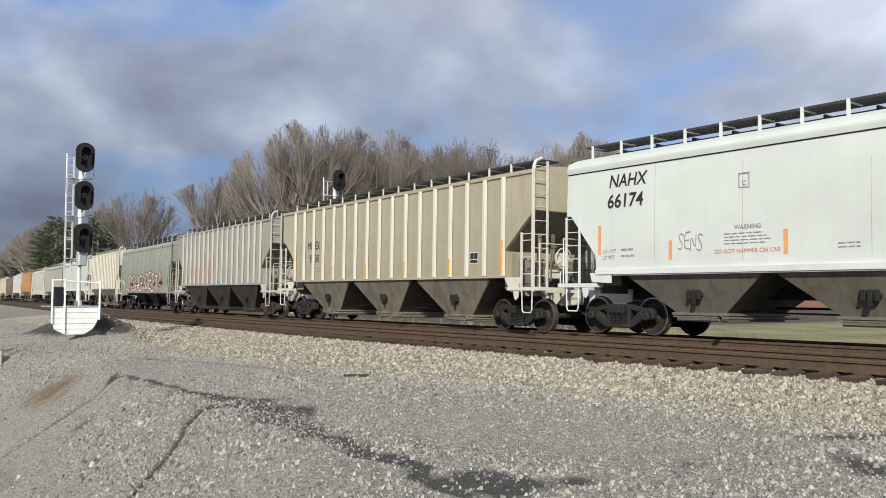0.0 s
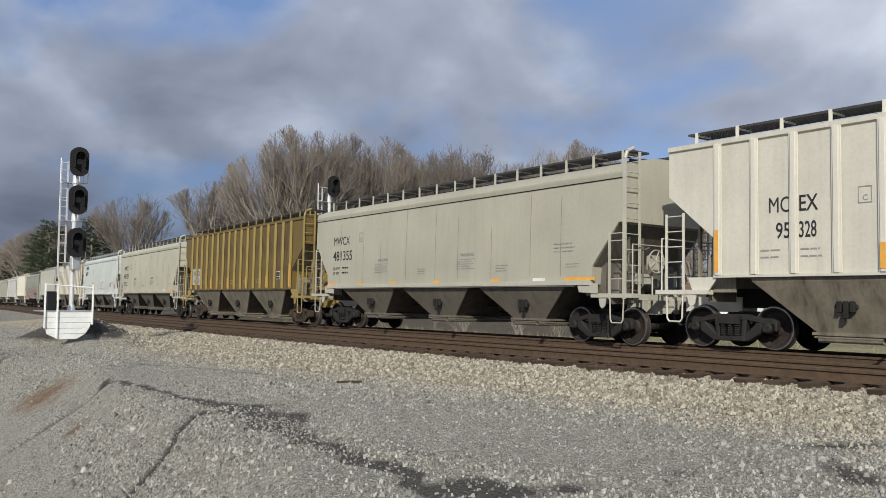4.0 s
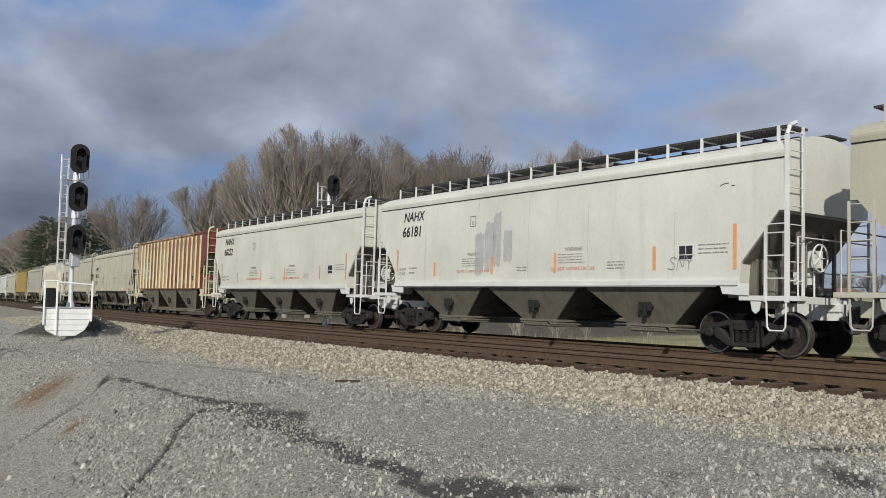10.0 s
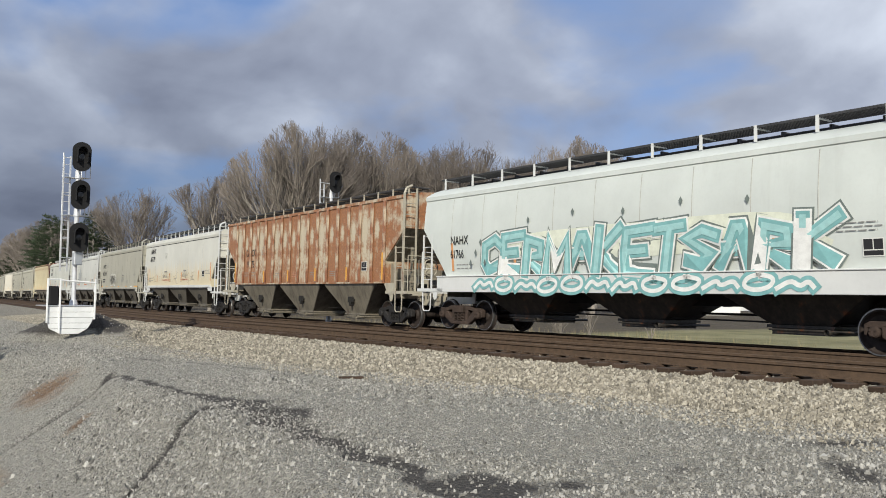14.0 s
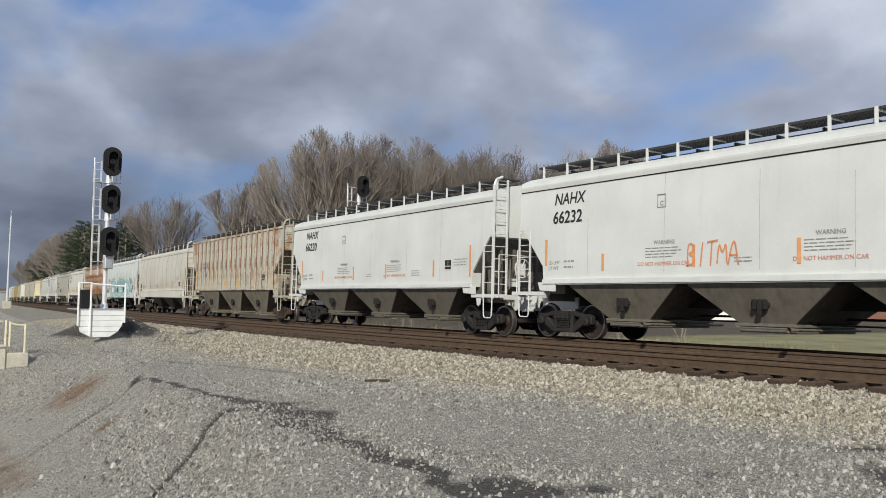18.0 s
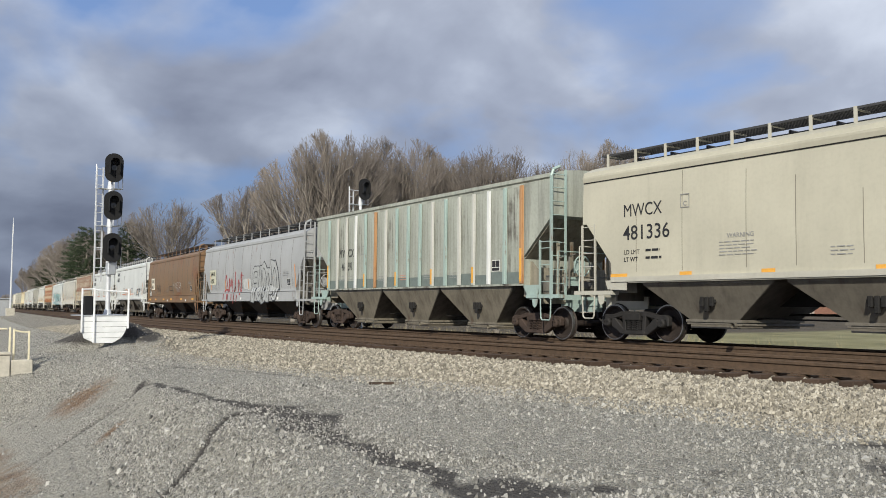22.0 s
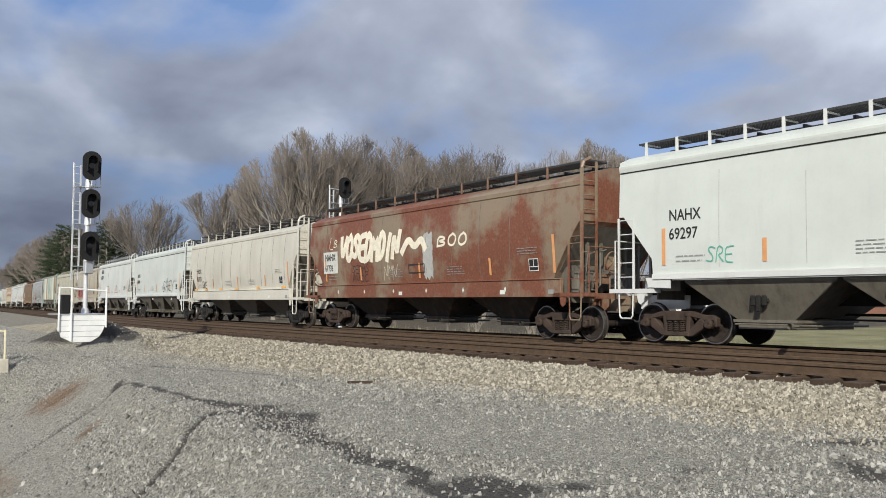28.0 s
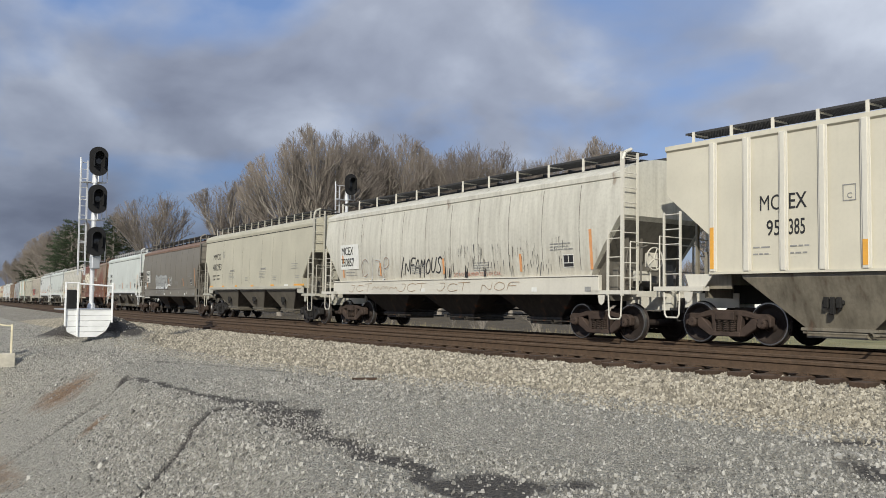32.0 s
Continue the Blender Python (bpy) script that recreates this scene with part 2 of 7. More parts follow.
def ground_mat():
    """Crushed stone yard, pale ballast, red clay and winter grass, by zones laid out on the sheet."""
    m, t, b = base_mat("ground")
    v = coords(t)

    def zone(nm):
        a = t.nodes.new("ShaderNodeAttribute")
        a.attribute_name = nm
        return a.outputs["Fac"]

    def edge(nm, lo=0.35, hi=0.65, amount=0.5):
        z = math_node(t, "ADD", zone(nm), math_node(t, "MULTIPLY", math_node(t, "SUBTRACT", brk, 0.5), amount))
        return ramp(t, z, [(lo, (0, 0, 0)), (hi, (1, 1, 1))])

    brk = noise_of(t, v, 2.6, 7.0, 0.75)
    vor = nd(t, "TexVoronoi", Scale=21.0)
    t.links.new(v, vor.inputs["Vector"])
    vor2 = nd(t, "TexVoronoi", Scale=44.0)
    t.links.new(v, vor2.inputs["Vector"])
    gap = t.nodes.new("ShaderNodeTexVoronoi")
    gap.feature = "DISTANCE_TO_EDGE"
    gap.inputs["Scale"].default_value = 21.0
    t.links.new(v, gap.inputs["Vector"])
    grit, patch, broad = noise_of(t, v, 30.0, 5.0, 0.75), noise_of(t, v, 0.9, 6.0, 0.65), noise_of(t, v, 5.0, 5.0, 0.7)
    sepc = t.nodes.new("ShaderNodeSeparateColor")
    t.links.new(vor.outputs["Color"], sepc.inputs[0])
    sepd = t.nodes.new("ShaderNodeSeparateColor")
    t.links.new(vor2.outputs["Color"], sepd.inputs[0])
    g1 = ramp(t, sepd.outputs[0], [(0.0, (0.09, 0.086, 0.076)), (0.5, (0.33, 0.32, 0.29)), (1.0, (0.72, 0.70, 0.64))])
    g2 = ramp(t, patch, [(0.3, (0.23, 0.222, 0.20)), (0.7, (0.46, 0.445, 0.405))])
    g3 = ramp(t, grit, [(0.34, (0.06, 0.057, 0.05)), (0.66, (0.52, 0.505, 0.46))])
    g4 = ramp(t, sepc.outputs[0], [(0.0, (0.10, 0.096, 0.085)), (0.55, (0.36, 0.35, 0.32)), (1.0, (0.74, 0.72, 0.66))])
    g5 = ramp(t, broad, [(0.34, (0.16, 0.153, 0.136)), (0.66, (0.48, 0.465, 0.425))])
    gravel = mix(t, 0.22, mix(t, 0.40, mix(t, 0.22, mix(t, 0.6, g1, g4), g2), g3), g5)
    gravel = mix(t, 1.0, gravel, (1.42, 1.395, 1.33), "MULTIPLY")
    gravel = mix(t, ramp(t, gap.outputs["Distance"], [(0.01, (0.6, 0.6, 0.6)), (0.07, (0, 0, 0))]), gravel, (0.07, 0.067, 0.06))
    ballast = ramp(t, sepc.outputs[0], [(0.0, (0.12, 0.108, 0.09)), (0.5, (0.30, 0.275, 0.225)), (1.0, (0.52, 0.485, 0.41))])
    clay = ramp(t, noise_of(t, v, 2.5, 6.0, 0.7), [(0.3, (0.15, 0.088, 0.052)), (0.5, (0.28, 0.185, 0.115)), (0.72, (0.42, 0.33, 0.24))])
    grass = ramp(t, noise_of(t, v, 0.25, 7.0, 0.7), [(0.3, (0.17, 0.17, 0.075)), (0.5, (0.30, 0.28, 0.14)), (0.7, (0.42, 0.38, 0.22))])
    wood = ramp(t, noise_of(t, v, 1.2, 6.0, 0.7), [(0.3, (0.06, 0.05, 0.035)), (0.7, (0.15, 0.12, 0.08))])
    dark = ramp(t, grit, [(0.32, (0.021, 0.018, 0.016)), (0.68, (0.17, 0.156, 0.142))])
    rusty = ramp(t, grit, [(0.3, (0.030, 0.020, 0.012)), (0.75, (0.115, 0.078, 0.048))])
    c = mix(t, edge("dark", 0.26, 0.70, 1.0), gravel, dark)
    c = mix(t, edge("clay", 0.3, 0.75, 0.9), c, clay)
    c = mix(t, edge("ballast", 0.42, 0.58, 0.35), c, ballast)
    c = mix(t, edge("rusty", 0.4, 0.6, 0.2), c, rusty)
    c = mix(t, edge("grass"), c, grass)
    c = mix(t, edge("wood"), c, wood)
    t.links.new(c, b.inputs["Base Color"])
    b.inputs["Roughness"].default_value = 0.95
    h = math_node(t, "ADD", math_node(t, "MULTIPLY", vor.outputs["Distance"], -0.6), math_node(t, "MULTIPLY", grit, 0.8))
    bump(t, b, h, 1.0, 0.12)
    return m


def stone_mat(name, lo, mid, hi):
    m, t, b = base_mat(name)
    geo = t.nodes.new("ShaderNodeNewGeometry")
    c = ramp(t, geo.outputs["Random Per Island"], [(0.0, lo), (0.55, mid), (1.0, hi)])
    n = noise_of(t, coords(t), 40.0)
    c = mix(t, 0.3, c, ramp(t, n, [(0.3, lo), (0.7, hi)]))
    t.links.new(c, b.inputs["Base Color"])
    b.inputs["Roughness"].default_value = 0.9
    return m


M_STEEL = plain("worn_steel", (0.34, 0.33, 0.32), 0.35, 0.9, 0.2, 8)
M_RAIL = plain("rusty_rail", (0.088, 0.056, 0.034), 0.8, 0.1, 0.35, 9)
M_RAILTOP = plain("rail_head", (0.25, 0.20, 0.17), 0.45, 0.7, 0.25, 5)
M_TIE = plain("creosoted_timber", (0.055, 0.034, 0.022), 0.9, 0, 0.45, 7, 0.5, 0.35)
M_TRUCK = plain("oily_cast_steel", (0.020, 0.018, 0.017), 0.75, 0.1, 0.5, 5, 0.3)
M_TRUCK_RUST = plain("rust_brown_cast_steel", (0.050, 0.033, 0.025), 0.85, 0.05, 0.5, 5, 0.3)
M_WHEEL = plain("wheel_plate_steel", (0.030, 0.021, 0.017), 0.75, 0.1, 0.4, 6)
M_DARK = plain("underframe_black", (0.012, 0.011, 0.010), 0.9, 0, 0.4, 6)
M_GRATE = plain("galvanised_grating", (0.055, 0.055, 0.057), 0.7, 0.3, 0.3, 6)
# bays darker, outer sheets paler: their shade and sunlight put into the grime colours
M_HOP = car_paint("hopper_grime_shaded", (0.155, 0.148, 0.132), 0.0, 0.95, dirt_col=(0.03, 0.027, 0.024), streak=0.9)
M_HOP_SIDE = car_paint("hopper_side_grime_lit", (0.20, 0.18, 0.145), 0.05, 0.9, (0.10, 0.07, 0.05), (0.07, 0.062, 0.052), 0.8, 51)
M_HOP_LIGHT = car_paint("hopper_pale_grime_lit", (0.27, 0.24, 0.185), 0.08, 0.9, (0.12, 0.075, 0.05), (0.075, 0.065, 0.05), 0.9, 52)
# shade of the end recess put into the colour, along with grime
M_END = car_paint("end_grime_shaded", (0.20, 0.185, 0.155), 0.05, 0.9, (0.10, 0.07, 0.05), (0.06, 0.053, 0.045), 0.8, 57)
M_END_PALE = car_paint("end_pale_grime_shaded", (0.34, 0.305, 0.235), 0.10, 0.9, (0.14, 0.085, 0.05), (0.08, 0.07, 0.055), 0.8, 58)
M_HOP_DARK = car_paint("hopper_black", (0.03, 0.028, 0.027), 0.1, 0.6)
M_BLACK = plain("black_lettering", (0.02, 0.02, 0.022), 0.6, 0, 0.2)
M_WHITE = plain("white_stencil", (0.70, 0.70, 0.66), 0.6, 0, 0.1)
M_AMBER = plain("amber_reflector", (0.72, 0.36, 0.06), 0.4, 0, 0.12)
M_ORANGE = plain("faded_orange_stripe", (0.66, 0.31, 0.13), 0.5, 0, 0.15)
M_RED = plain("faded_red_stencil", (0.55, 0.24, 0.17), 0.6, 0, 0.2)
M_GREYTXT = plain("grey_stencil", (0.27, 0.27, 0.26), 0.6, 0, 0.2)
M_BARK = plain("grey_bark", (0.27, 0.24, 0.205), 0.95, 0, 0.35, 3, 0.3)
M_TWIG = plain("winter_twigs", (0.20, 0.172, 0.148), 0.95, 0, 0.3, 2, 0)
M_NEEDLE = plain("pine_needles", (0.034, 0.052, 0.022), 0.8, 0, 0.5, 3, 0)
M_SIGBLK = plain("signal_black", (0.005, 0.005, 0.006), 0.85, 0, 0.2)
M_ALU = plain("painted_aluminium", (0.68, 0.69, 0.70), 0.4, 0.35, 0.12, 5, 0.05)
M_GALV = plain("galvanised_steel", (0.52, 0.54, 0.56), 0.45, 0.5, 0.15, 4, 0.05)
M_CONC = plain("weathered_concrete", (0.46, 0.43, 0.36), 0.9, 0, 0.25, 4, 0.3)
M_CREAMPOST = plain("cream_paint", (0.68, 0.62, 0.44), 0.6, 0, 0.15)
M_GROUND = ground_mat()

M_SEAM_WHITE = plain("seam_shadow_white", (0.40, 0.395, 0.36), 0.8, 0, 0.3)
M_SEAM_BEIGE = plain("seam_shadow_beige", (0.17, 0.155, 0.12), 0.8, 0, 0.3)
M_PATCH = plain("pale_patch_grey", (0.60, 0.60, 0.56), 0.6, 0, 0.12)
M_PATCH_YELLOW = plain("pale_patch_yellow", (0.56, 0.55, 0.42), 0.6, 0, 0.12)
M_BROWNTAG = plain("faded_brown_spray", (0.30, 0.19, 0.095), 0.7, 0, 0.3)
M_SEAM = plain("seam_grime", (0.13, 0.115, 0.10), 0.8, 0, 0.3)

# ---------- helpers for meshes ----------


def mesh_from(name, verts, faces, mat=None, smooth=False):
    me = bpy.data.meshes.new(name)
    me.from_pydata(verts, [], faces)
    me.update()
    if smooth:
        me.polygons.foreach_set("use_smooth", [True] * len(me.polygons))
    if mat:
        me.materials.append(mat)
    return me


class Geo:
    """Collects verts and faces for one mesh."""

    def __init__(self):
        self.v, self.f = [], []

    def add(self, verts, faces):
        o = len(self.v)
        self.v.extend(verts)
        self.f.extend(tuple(i + o for i in f) for f in faces)
        return self

    def box(self, x0, x1, y0, y1, z0, z1):
        return self.add([(x, y, z) for z in (z0, z1) for x, y in ((x0, y0), (x1, y0), (x1, y1), (x0, y1))],
                        [(3, 2, 1, 0), (4, 5, 6, 7), (0, 1, 5, 4), (1, 2, 6, 5), (2, 3, 7, 6), (3, 0, 4, 7)])

    def bar(self, a, b, r, n=6, r2=None, cap=True):
        a, b = Vector(a), Vector(b)
        d = (b - a).normalized()
        u = d.orthogonal().normalized()
        w = d.cross(u)
        r2 = r if r2 is None else r2
        vs = [tuple(p + (u * math.cos(i * 2 * math.pi / n) + w * math.sin(i * 2 * math.pi / n)) * q) for p, q in ((a, r), (b, r2)) for i in range(n)]
        fs = [(i, (i + 1) % n, n + (i + 1) % n, n + i) for i in range(n)]
        if cap:
            fs += [tuple(range(n - 1, -1, -1)), tuple(range(n, 2 * n))]
        return self.add(vs, fs)

    def pipe(self, pts, r, n=6):
        for a, b in zip(pts, pts[1:]):
            self.bar(a, b, r, n)
        return self

    def slab(self, poly, y0, y1):
        """A polygon in x and z, given counter-clockwise seen from -y, pulled from y0 to y1."""
        n = len(poly)
        vs = [(x, y0, z) for x, z in poly] + [(x, y1, z) for x, z in poly]
        fs = [tuple(range(n)), tuple(range(2 * n - 1, n - 1, -1))] + [((i + 1) % n, i, n + i, n + (i + 1) % n) for i in range(n)]
        return self.add(vs, fs)

    def lathe(self, prof, n, centre=(0, 0, 0), axis="y"):
        """prof: radius and place along the axis."""
        vs, fs = [], []
        for r, a in prof:
            for i in range(n):
                c, s = math.cos(2 * math.pi * i / n) * r, math.sin(2 * math.pi * i / n) * r
                p = {"y": (c, a, s), "z": (c, s, a), "x": (a, c, s)}[axis]
                vs.append(tuple(p[k] + centre[k] for k in range(3)))
        for j in range(len(prof) - 1):
            for i in range(n):
                fs.append((j * n + i, j * n + (i + 1) % n, (j + 1) * n + (i + 1) % n, (j + 1) * n + i))
        return self.add(vs, fs)

    def sections(self, secs, cap=True):
        """Rings of equal length joined one after the other."""
        n = len(secs[0])
        vs = [p for s in secs for p in s]
        fs = [(j * n + i, j * n + (i + 1) % n, (j + 1) * n + (i + 1) % n, (j + 1) * n + i) for j in range(len(secs) - 1) for i in range(n)]
        if cap:
            fs += [tuple(range(n - 1, -1, -1)), tuple(range((len(secs) - 1) * n, len(secs) * n))]
        return self.add(vs, fs)

    def mesh(self, name, mat=None, smooth=False, bevel=0.0):
        me = mesh_from(name, self.v, self.f, mat, smooth)
        bm = bmesh.new()
        bm.from_mesh(me)
        bmesh.ops.recalc_face_normals(bm, faces=bm.faces)
        if bevel:
            es = [e for e in bm.edges if len(e.link_faces) == 2 and e.calc_face_angle(0) > 0.5]
            bmesh.ops.bevel(bm, geom=es, offset=bevel, segments=1, affect="EDGES", clamp_overlap=True)
        bm.to_mesh(me)
        bm.free()
        return me


def part(name, data, mat, parent, label="", loc=None):
    """Links one mesh object under a thing or a part. data: a Geo or a mesh to share."""
    me = data.mesh(name) if isinstance(data, Geo) else data
    ob = new(name, me)
    if not me.materials:
        me.materials.append(mat)
    if me.materials[0] != mat:
        ob.material_slots[0].link = "OBJECT"
        ob.material_slots[0].material = mat
    ob.parent = parent
    if loc is not None:
        ob.matrix_basis = loc if isinstance(loc, Matrix) else Matrix.Translation(loc)
    if label:
        ob["label"] = label
    return ob


def thing(name, label, category, m=None, group="", kind=""):
    ob = new(name)
    if m is not None:
        ob.matrix_basis = m
    return tagged(ob, label, category, group, kind)


# ---------- the line of the track ----------
# s runs along the track, away to the distance; n across it from the near rail of the far track, away from the camera
SPEED, TRACK_D, RAIL_Z, CANT, GRADE = 16.257, 16.345, EYE - 0.953, 0.01035, -0.00455
SG = np.arange(-300, 2600, 1.0)
CURVE = np.where((SG < 60) & (SG > -60), 0.001766, np.where((SG >= 60) & (SG < 150), 0.0000823, np.where((SG >= 290) & (SG < 700), 0.0009, 0.0)))
HEAD = np.cumsum(CURVE)
HEAD -= HEAD[300]
LX, LY = -np.cumsum(np.cos(HEAD)), np.cumsum(np.sin(HEAD))
LX, LY = LX - LX[300], LY - LY[300]


def grade(s):
    return GRADE * np.clip(s, -80, 420)


def on_track(s, n, z):
    """World place of a point n across and z above the rail tops at s."""
    h, x, y = np.interp(s, SG, HEAD), np.interp(s, SG, LX), np.interp(s, SG, LY) + TRACK_D
    ln, lz = n * math.cos(CANT) + z * math.sin(CANT), z * math.cos(CANT) - n * math.sin(CANT)
    return x + ln * np.sin(h), y + ln * np.cos(h), RAIL_Z + lz + grade(s)


def on_ground(s, n):
    h, x, y = np.interp(s, SG, HEAD), np.interp(s, SG, LX), np.interp(s, SG, LY) + TRACK_D
    near = np.minimum(n, 150.0)
    return x + near * np.sin(h), y + near * np.cos(h) + (n - near)


GAUGE_C = 0.7525      # rail centre from the track's middle
NEAR_MID, FAR_MID = -4.1 + GAUGE_C, GAUGE_C


def smooth(a, b, x):
    t = np.clip((x - a) / (b - a), 0, 1)
    return t * t * (3 - 2 * t)


def wavy(x, y, seed, scale):
    """Soft broad unevenness from a few sines."""
    r = np.random.RandomState(seed)
    z = 0 * x
    for _ in range(7):
        a, k, p = r.uniform(0, 6.28), scale * r.uniform(0.5, 2.0), r.uniform(0, 6.28)
        z = z + np.sin((x * np.cos(a) + y * np.sin(a)) * k + p)
    return z / 7


def foot(s):
    """Where the ballast shoulder meets the yard, across from the far track's near rail."""
    return -5.75 - 2.6 * smooth(7, 24, s) - 0.6 * smooth(24, 60, s)


def crest(s):
    """The edge of the bank, in distance from the camera's line."""
    return 3.25 + 0.108 * np.clip(s, 0, 30)


def zones(s, n):
    """Height and the zones of the ground at s, n."""
    d = n + TRACK_D
    up = grade(s)
    rail = RAIL_Z - n * math.sin(CANT) + up
    bed = rail - 0.245 - 0.085 * smooth(-4.15, -4.4, n)
    ft, ed = foot(s), -4.80
    yard = 0.0 * s + up * smooth(25, 80, s)
    sh = np.clip((n - ft) / (ed - ft), 0, 1)
    z = np.where(n < ft, yard, np.where(n < ed, yard + (bed - yard) * sh, bed))
    far_ft = 4.6
    field = -0.12 + up + 0.5 * smooth(20, 140, n)
    z = np.where(n > 2.6, bed + (field - bed) * smooth(2.6, far_ft, n), z)
    # the bank that falls to the ditch
    inside = smooth(3.0, 6.5, s) * (1 - smooth(23.0, 26.0, s))
    depth = np.clip(crest(s) - d, 0, 7)
    z = z - inside * np.minimum(depth * 0.52 * smooth(0, 0.8, depth), 2.7)
    # the built-up earth round the signal's box
    mound = np.exp(-(((s - 29.0) / 1.5) ** 2 + ((d - 6.8) / 1.7) ** 2))
    mound = mound * np.where((d < 7.2), smooth(0.0, 0.35, s - (27.95 - 0.35 * smooth(7.4, 7.9, d))), 1.0)
    z = np.where(n < ed, np.maximum(z, 0.95 * mound + np.minimum(z, 0.1)), z)
    z = np.where(n < ed, z + 0.26 * np.exp(-(((s - 27.7) / 0.9) ** 2 + ((d - 6.75) / 0.9) ** 2)) * (1 - smooth(0.0, 0.2, mound)), z)
    z = z + 0.035 * wavy(s, n, 3, 1.1) * (n < ft) + 0.012 * wavy(s, n, 4, 4.0) * (n < ed) + 0.1 * wavy(s, n, 5, 0.25) * smooth(5, 12, n)
    bal = np.where((n > ft) & (n < 4.4), 1.0, np.clip(1 - (ft - n) / 0.35, 0, 1)) * (n < 4.4)
    bal = bal * (1 - 0.9 * smooth(0.25, 0.6, mound) * (n < ed))
    # old wheel ruts and washed-out dark runs
    run = np.interp(s, [4.6, 5.5, 6.0, 6.6, 7.2, 8.4, 9.5, 10.5, 11.8, 12.9, 15.2, 17.4, 19], [4.0, 4.22, 4.42, 4.62, 4.62, 4.66, 4.85, 5.15, 5.12, 5.0, 4.92, 4.86, 5.3])
    wide = np.interp(s, [4.6, 5.5, 6.4, 7.0, 8.4, 9.5, 10.5, 11.5, 12.6, 14, 18], [0.05, 0.07, 0.14, 0.20, 0.19, 0.38, 0.56, 0.48, 0.18, 0.11, 0.08])
    rut = np.exp(-((d - run - 0.06 * np.sin(s * 5.0) - 0.04 * np.sin(s * 11.0)) / wide) ** 2) * smooth(4.6, 5.0, s) * (1 - smooth(17.2, 18.2, s))
    rut = rut * (0.95 + 0.5 * wavy(s, d, 6, 3.2))
    lane = np.exp(-((d - (6.0 + 0.45 * (20.7 - s))) / 0.16) ** 2) * smooth(15, 16.5, s) * (1 - smooth(20, 22, s))
    lane = lane + 0.7 * np.exp(-((d - 6.1 - 0.02 * s) / 0.22) ** 2) * smooth(19, 21, s) * (1 - smooth(23, 26, s))
    cut = np.exp(-((s - (11.3 - 1.08 * (4.46 - d))) / 0.12) ** 2) * smooth(4.75, 4.5, d) * smooth(-1, 0.5, d)
    cut2 = np.exp(-((s - (17.3 - 0.58 * (4.8 - d))) / 0.20) ** 2) * smooth(5.05, 4.8, d) * smooth(2.2, 3.2, d)
    cut3 = np.exp(-((s - (22.2 - 0.5 * (4.8 - d))) / 0.14) ** 2) * smooth(4.9, 4.6, d) * smooth(2.6, 3.4, d)
    blot = 0.95 * np.exp(-(((s - 5.5 - 0.3 * (d - 4.75)) / 0.55) ** 4 + ((d - 4.72) / 0.40) ** 4)) + 0.8 * np.exp(-(((s - 5.12) / 0.22) ** 2 + ((d - 5.36) / 0.24) ** 2))
    blot = blot + 0.55 * np.exp(-(((s - 5.05) / 0.22) ** 2 + ((d - 6.66) / 0.34) ** 2)) + 0.75 * np.exp(-(((s - 4.9 + 0.5 * (d - 9.6)) / 0.28) ** 2 + ((d - 9.6) / 0.8) ** 2))
    blot = blot + 0.85 * np.exp(-(((s - 4.1 - 0.8 * (d - 8.1)) / 0.35) ** 2 + ((d - 8.1) / 0.6) ** 2)) + 0.4 * np.exp(-(((s - 6.3) / 0.16) ** 2 + ((d - 9.2) / 1.3) ** 2))
    blot = blot + 0.45 * np.exp(-(((s - 7.4) / 0.9) ** 2 + ((d - 5.25) / 0.30) ** 2))
    dark = np.clip(1.2 * rut + 0.55 * lane + 0.95 * cut + 0.8 * cut2 + 0.6 * cut3 + blot + 0.95 * smooth(0.15, 0.45, mound), 0, 1) * (n < ft + 1.2)
    z = z - 0.04 * np.clip(rut, 0, 1) - 0.09 * cut - 0.16 * cut2 - 0.08 * cut3
    clay = inside * (0.85 * np.exp(-(((s - 20.6 - 0.9 * (d - 4.4)) / 1.9) ** 2 + ((d - 4.25) / 0.85) ** 2)) + 0.8 * np.exp(-(((s - 14.9 - 1.1 * (d - 3.7)) / 0.30) ** 2 + ((d - 3.65) / 0.40) ** 2))
                     + 0.75 * smooth(3.0, 2.3, d) * smooth(11.5, 14.5, s) * (0.75 + 0.6 * wavy(s, d, 9, 1.6)))
    rusty = np.where((n > -4.28) & (n < 2.7), 1.0, 0.0)
    grass = smooth(4.6, 6.5, n) * (1 - smooth(95, 130, n)) + 0.8 * smooth(60, 75, s) * smooth(-14, -22, n)
    wood = smooth(95, 130, n)
    wood = np.maximum(wood, smooth(26, 40, s) * smooth(7.5, 10, n) * (1 - smooth(60, 80, n) * (1 - smooth(40, 70, s))))
    return z, dict(ballast=bal, dark=dark, clay=np.clip(clay, 0, 1), rusty=rusty, grass=np.clip(grass, 0, 1), wood=np.clip(wood, 0, 1))


def steps(*runs):
    out = []
    for a, b, st in runs:
        out += list(np.arange(a, b, st))
    return np.array(out + [runs[-1][1]])


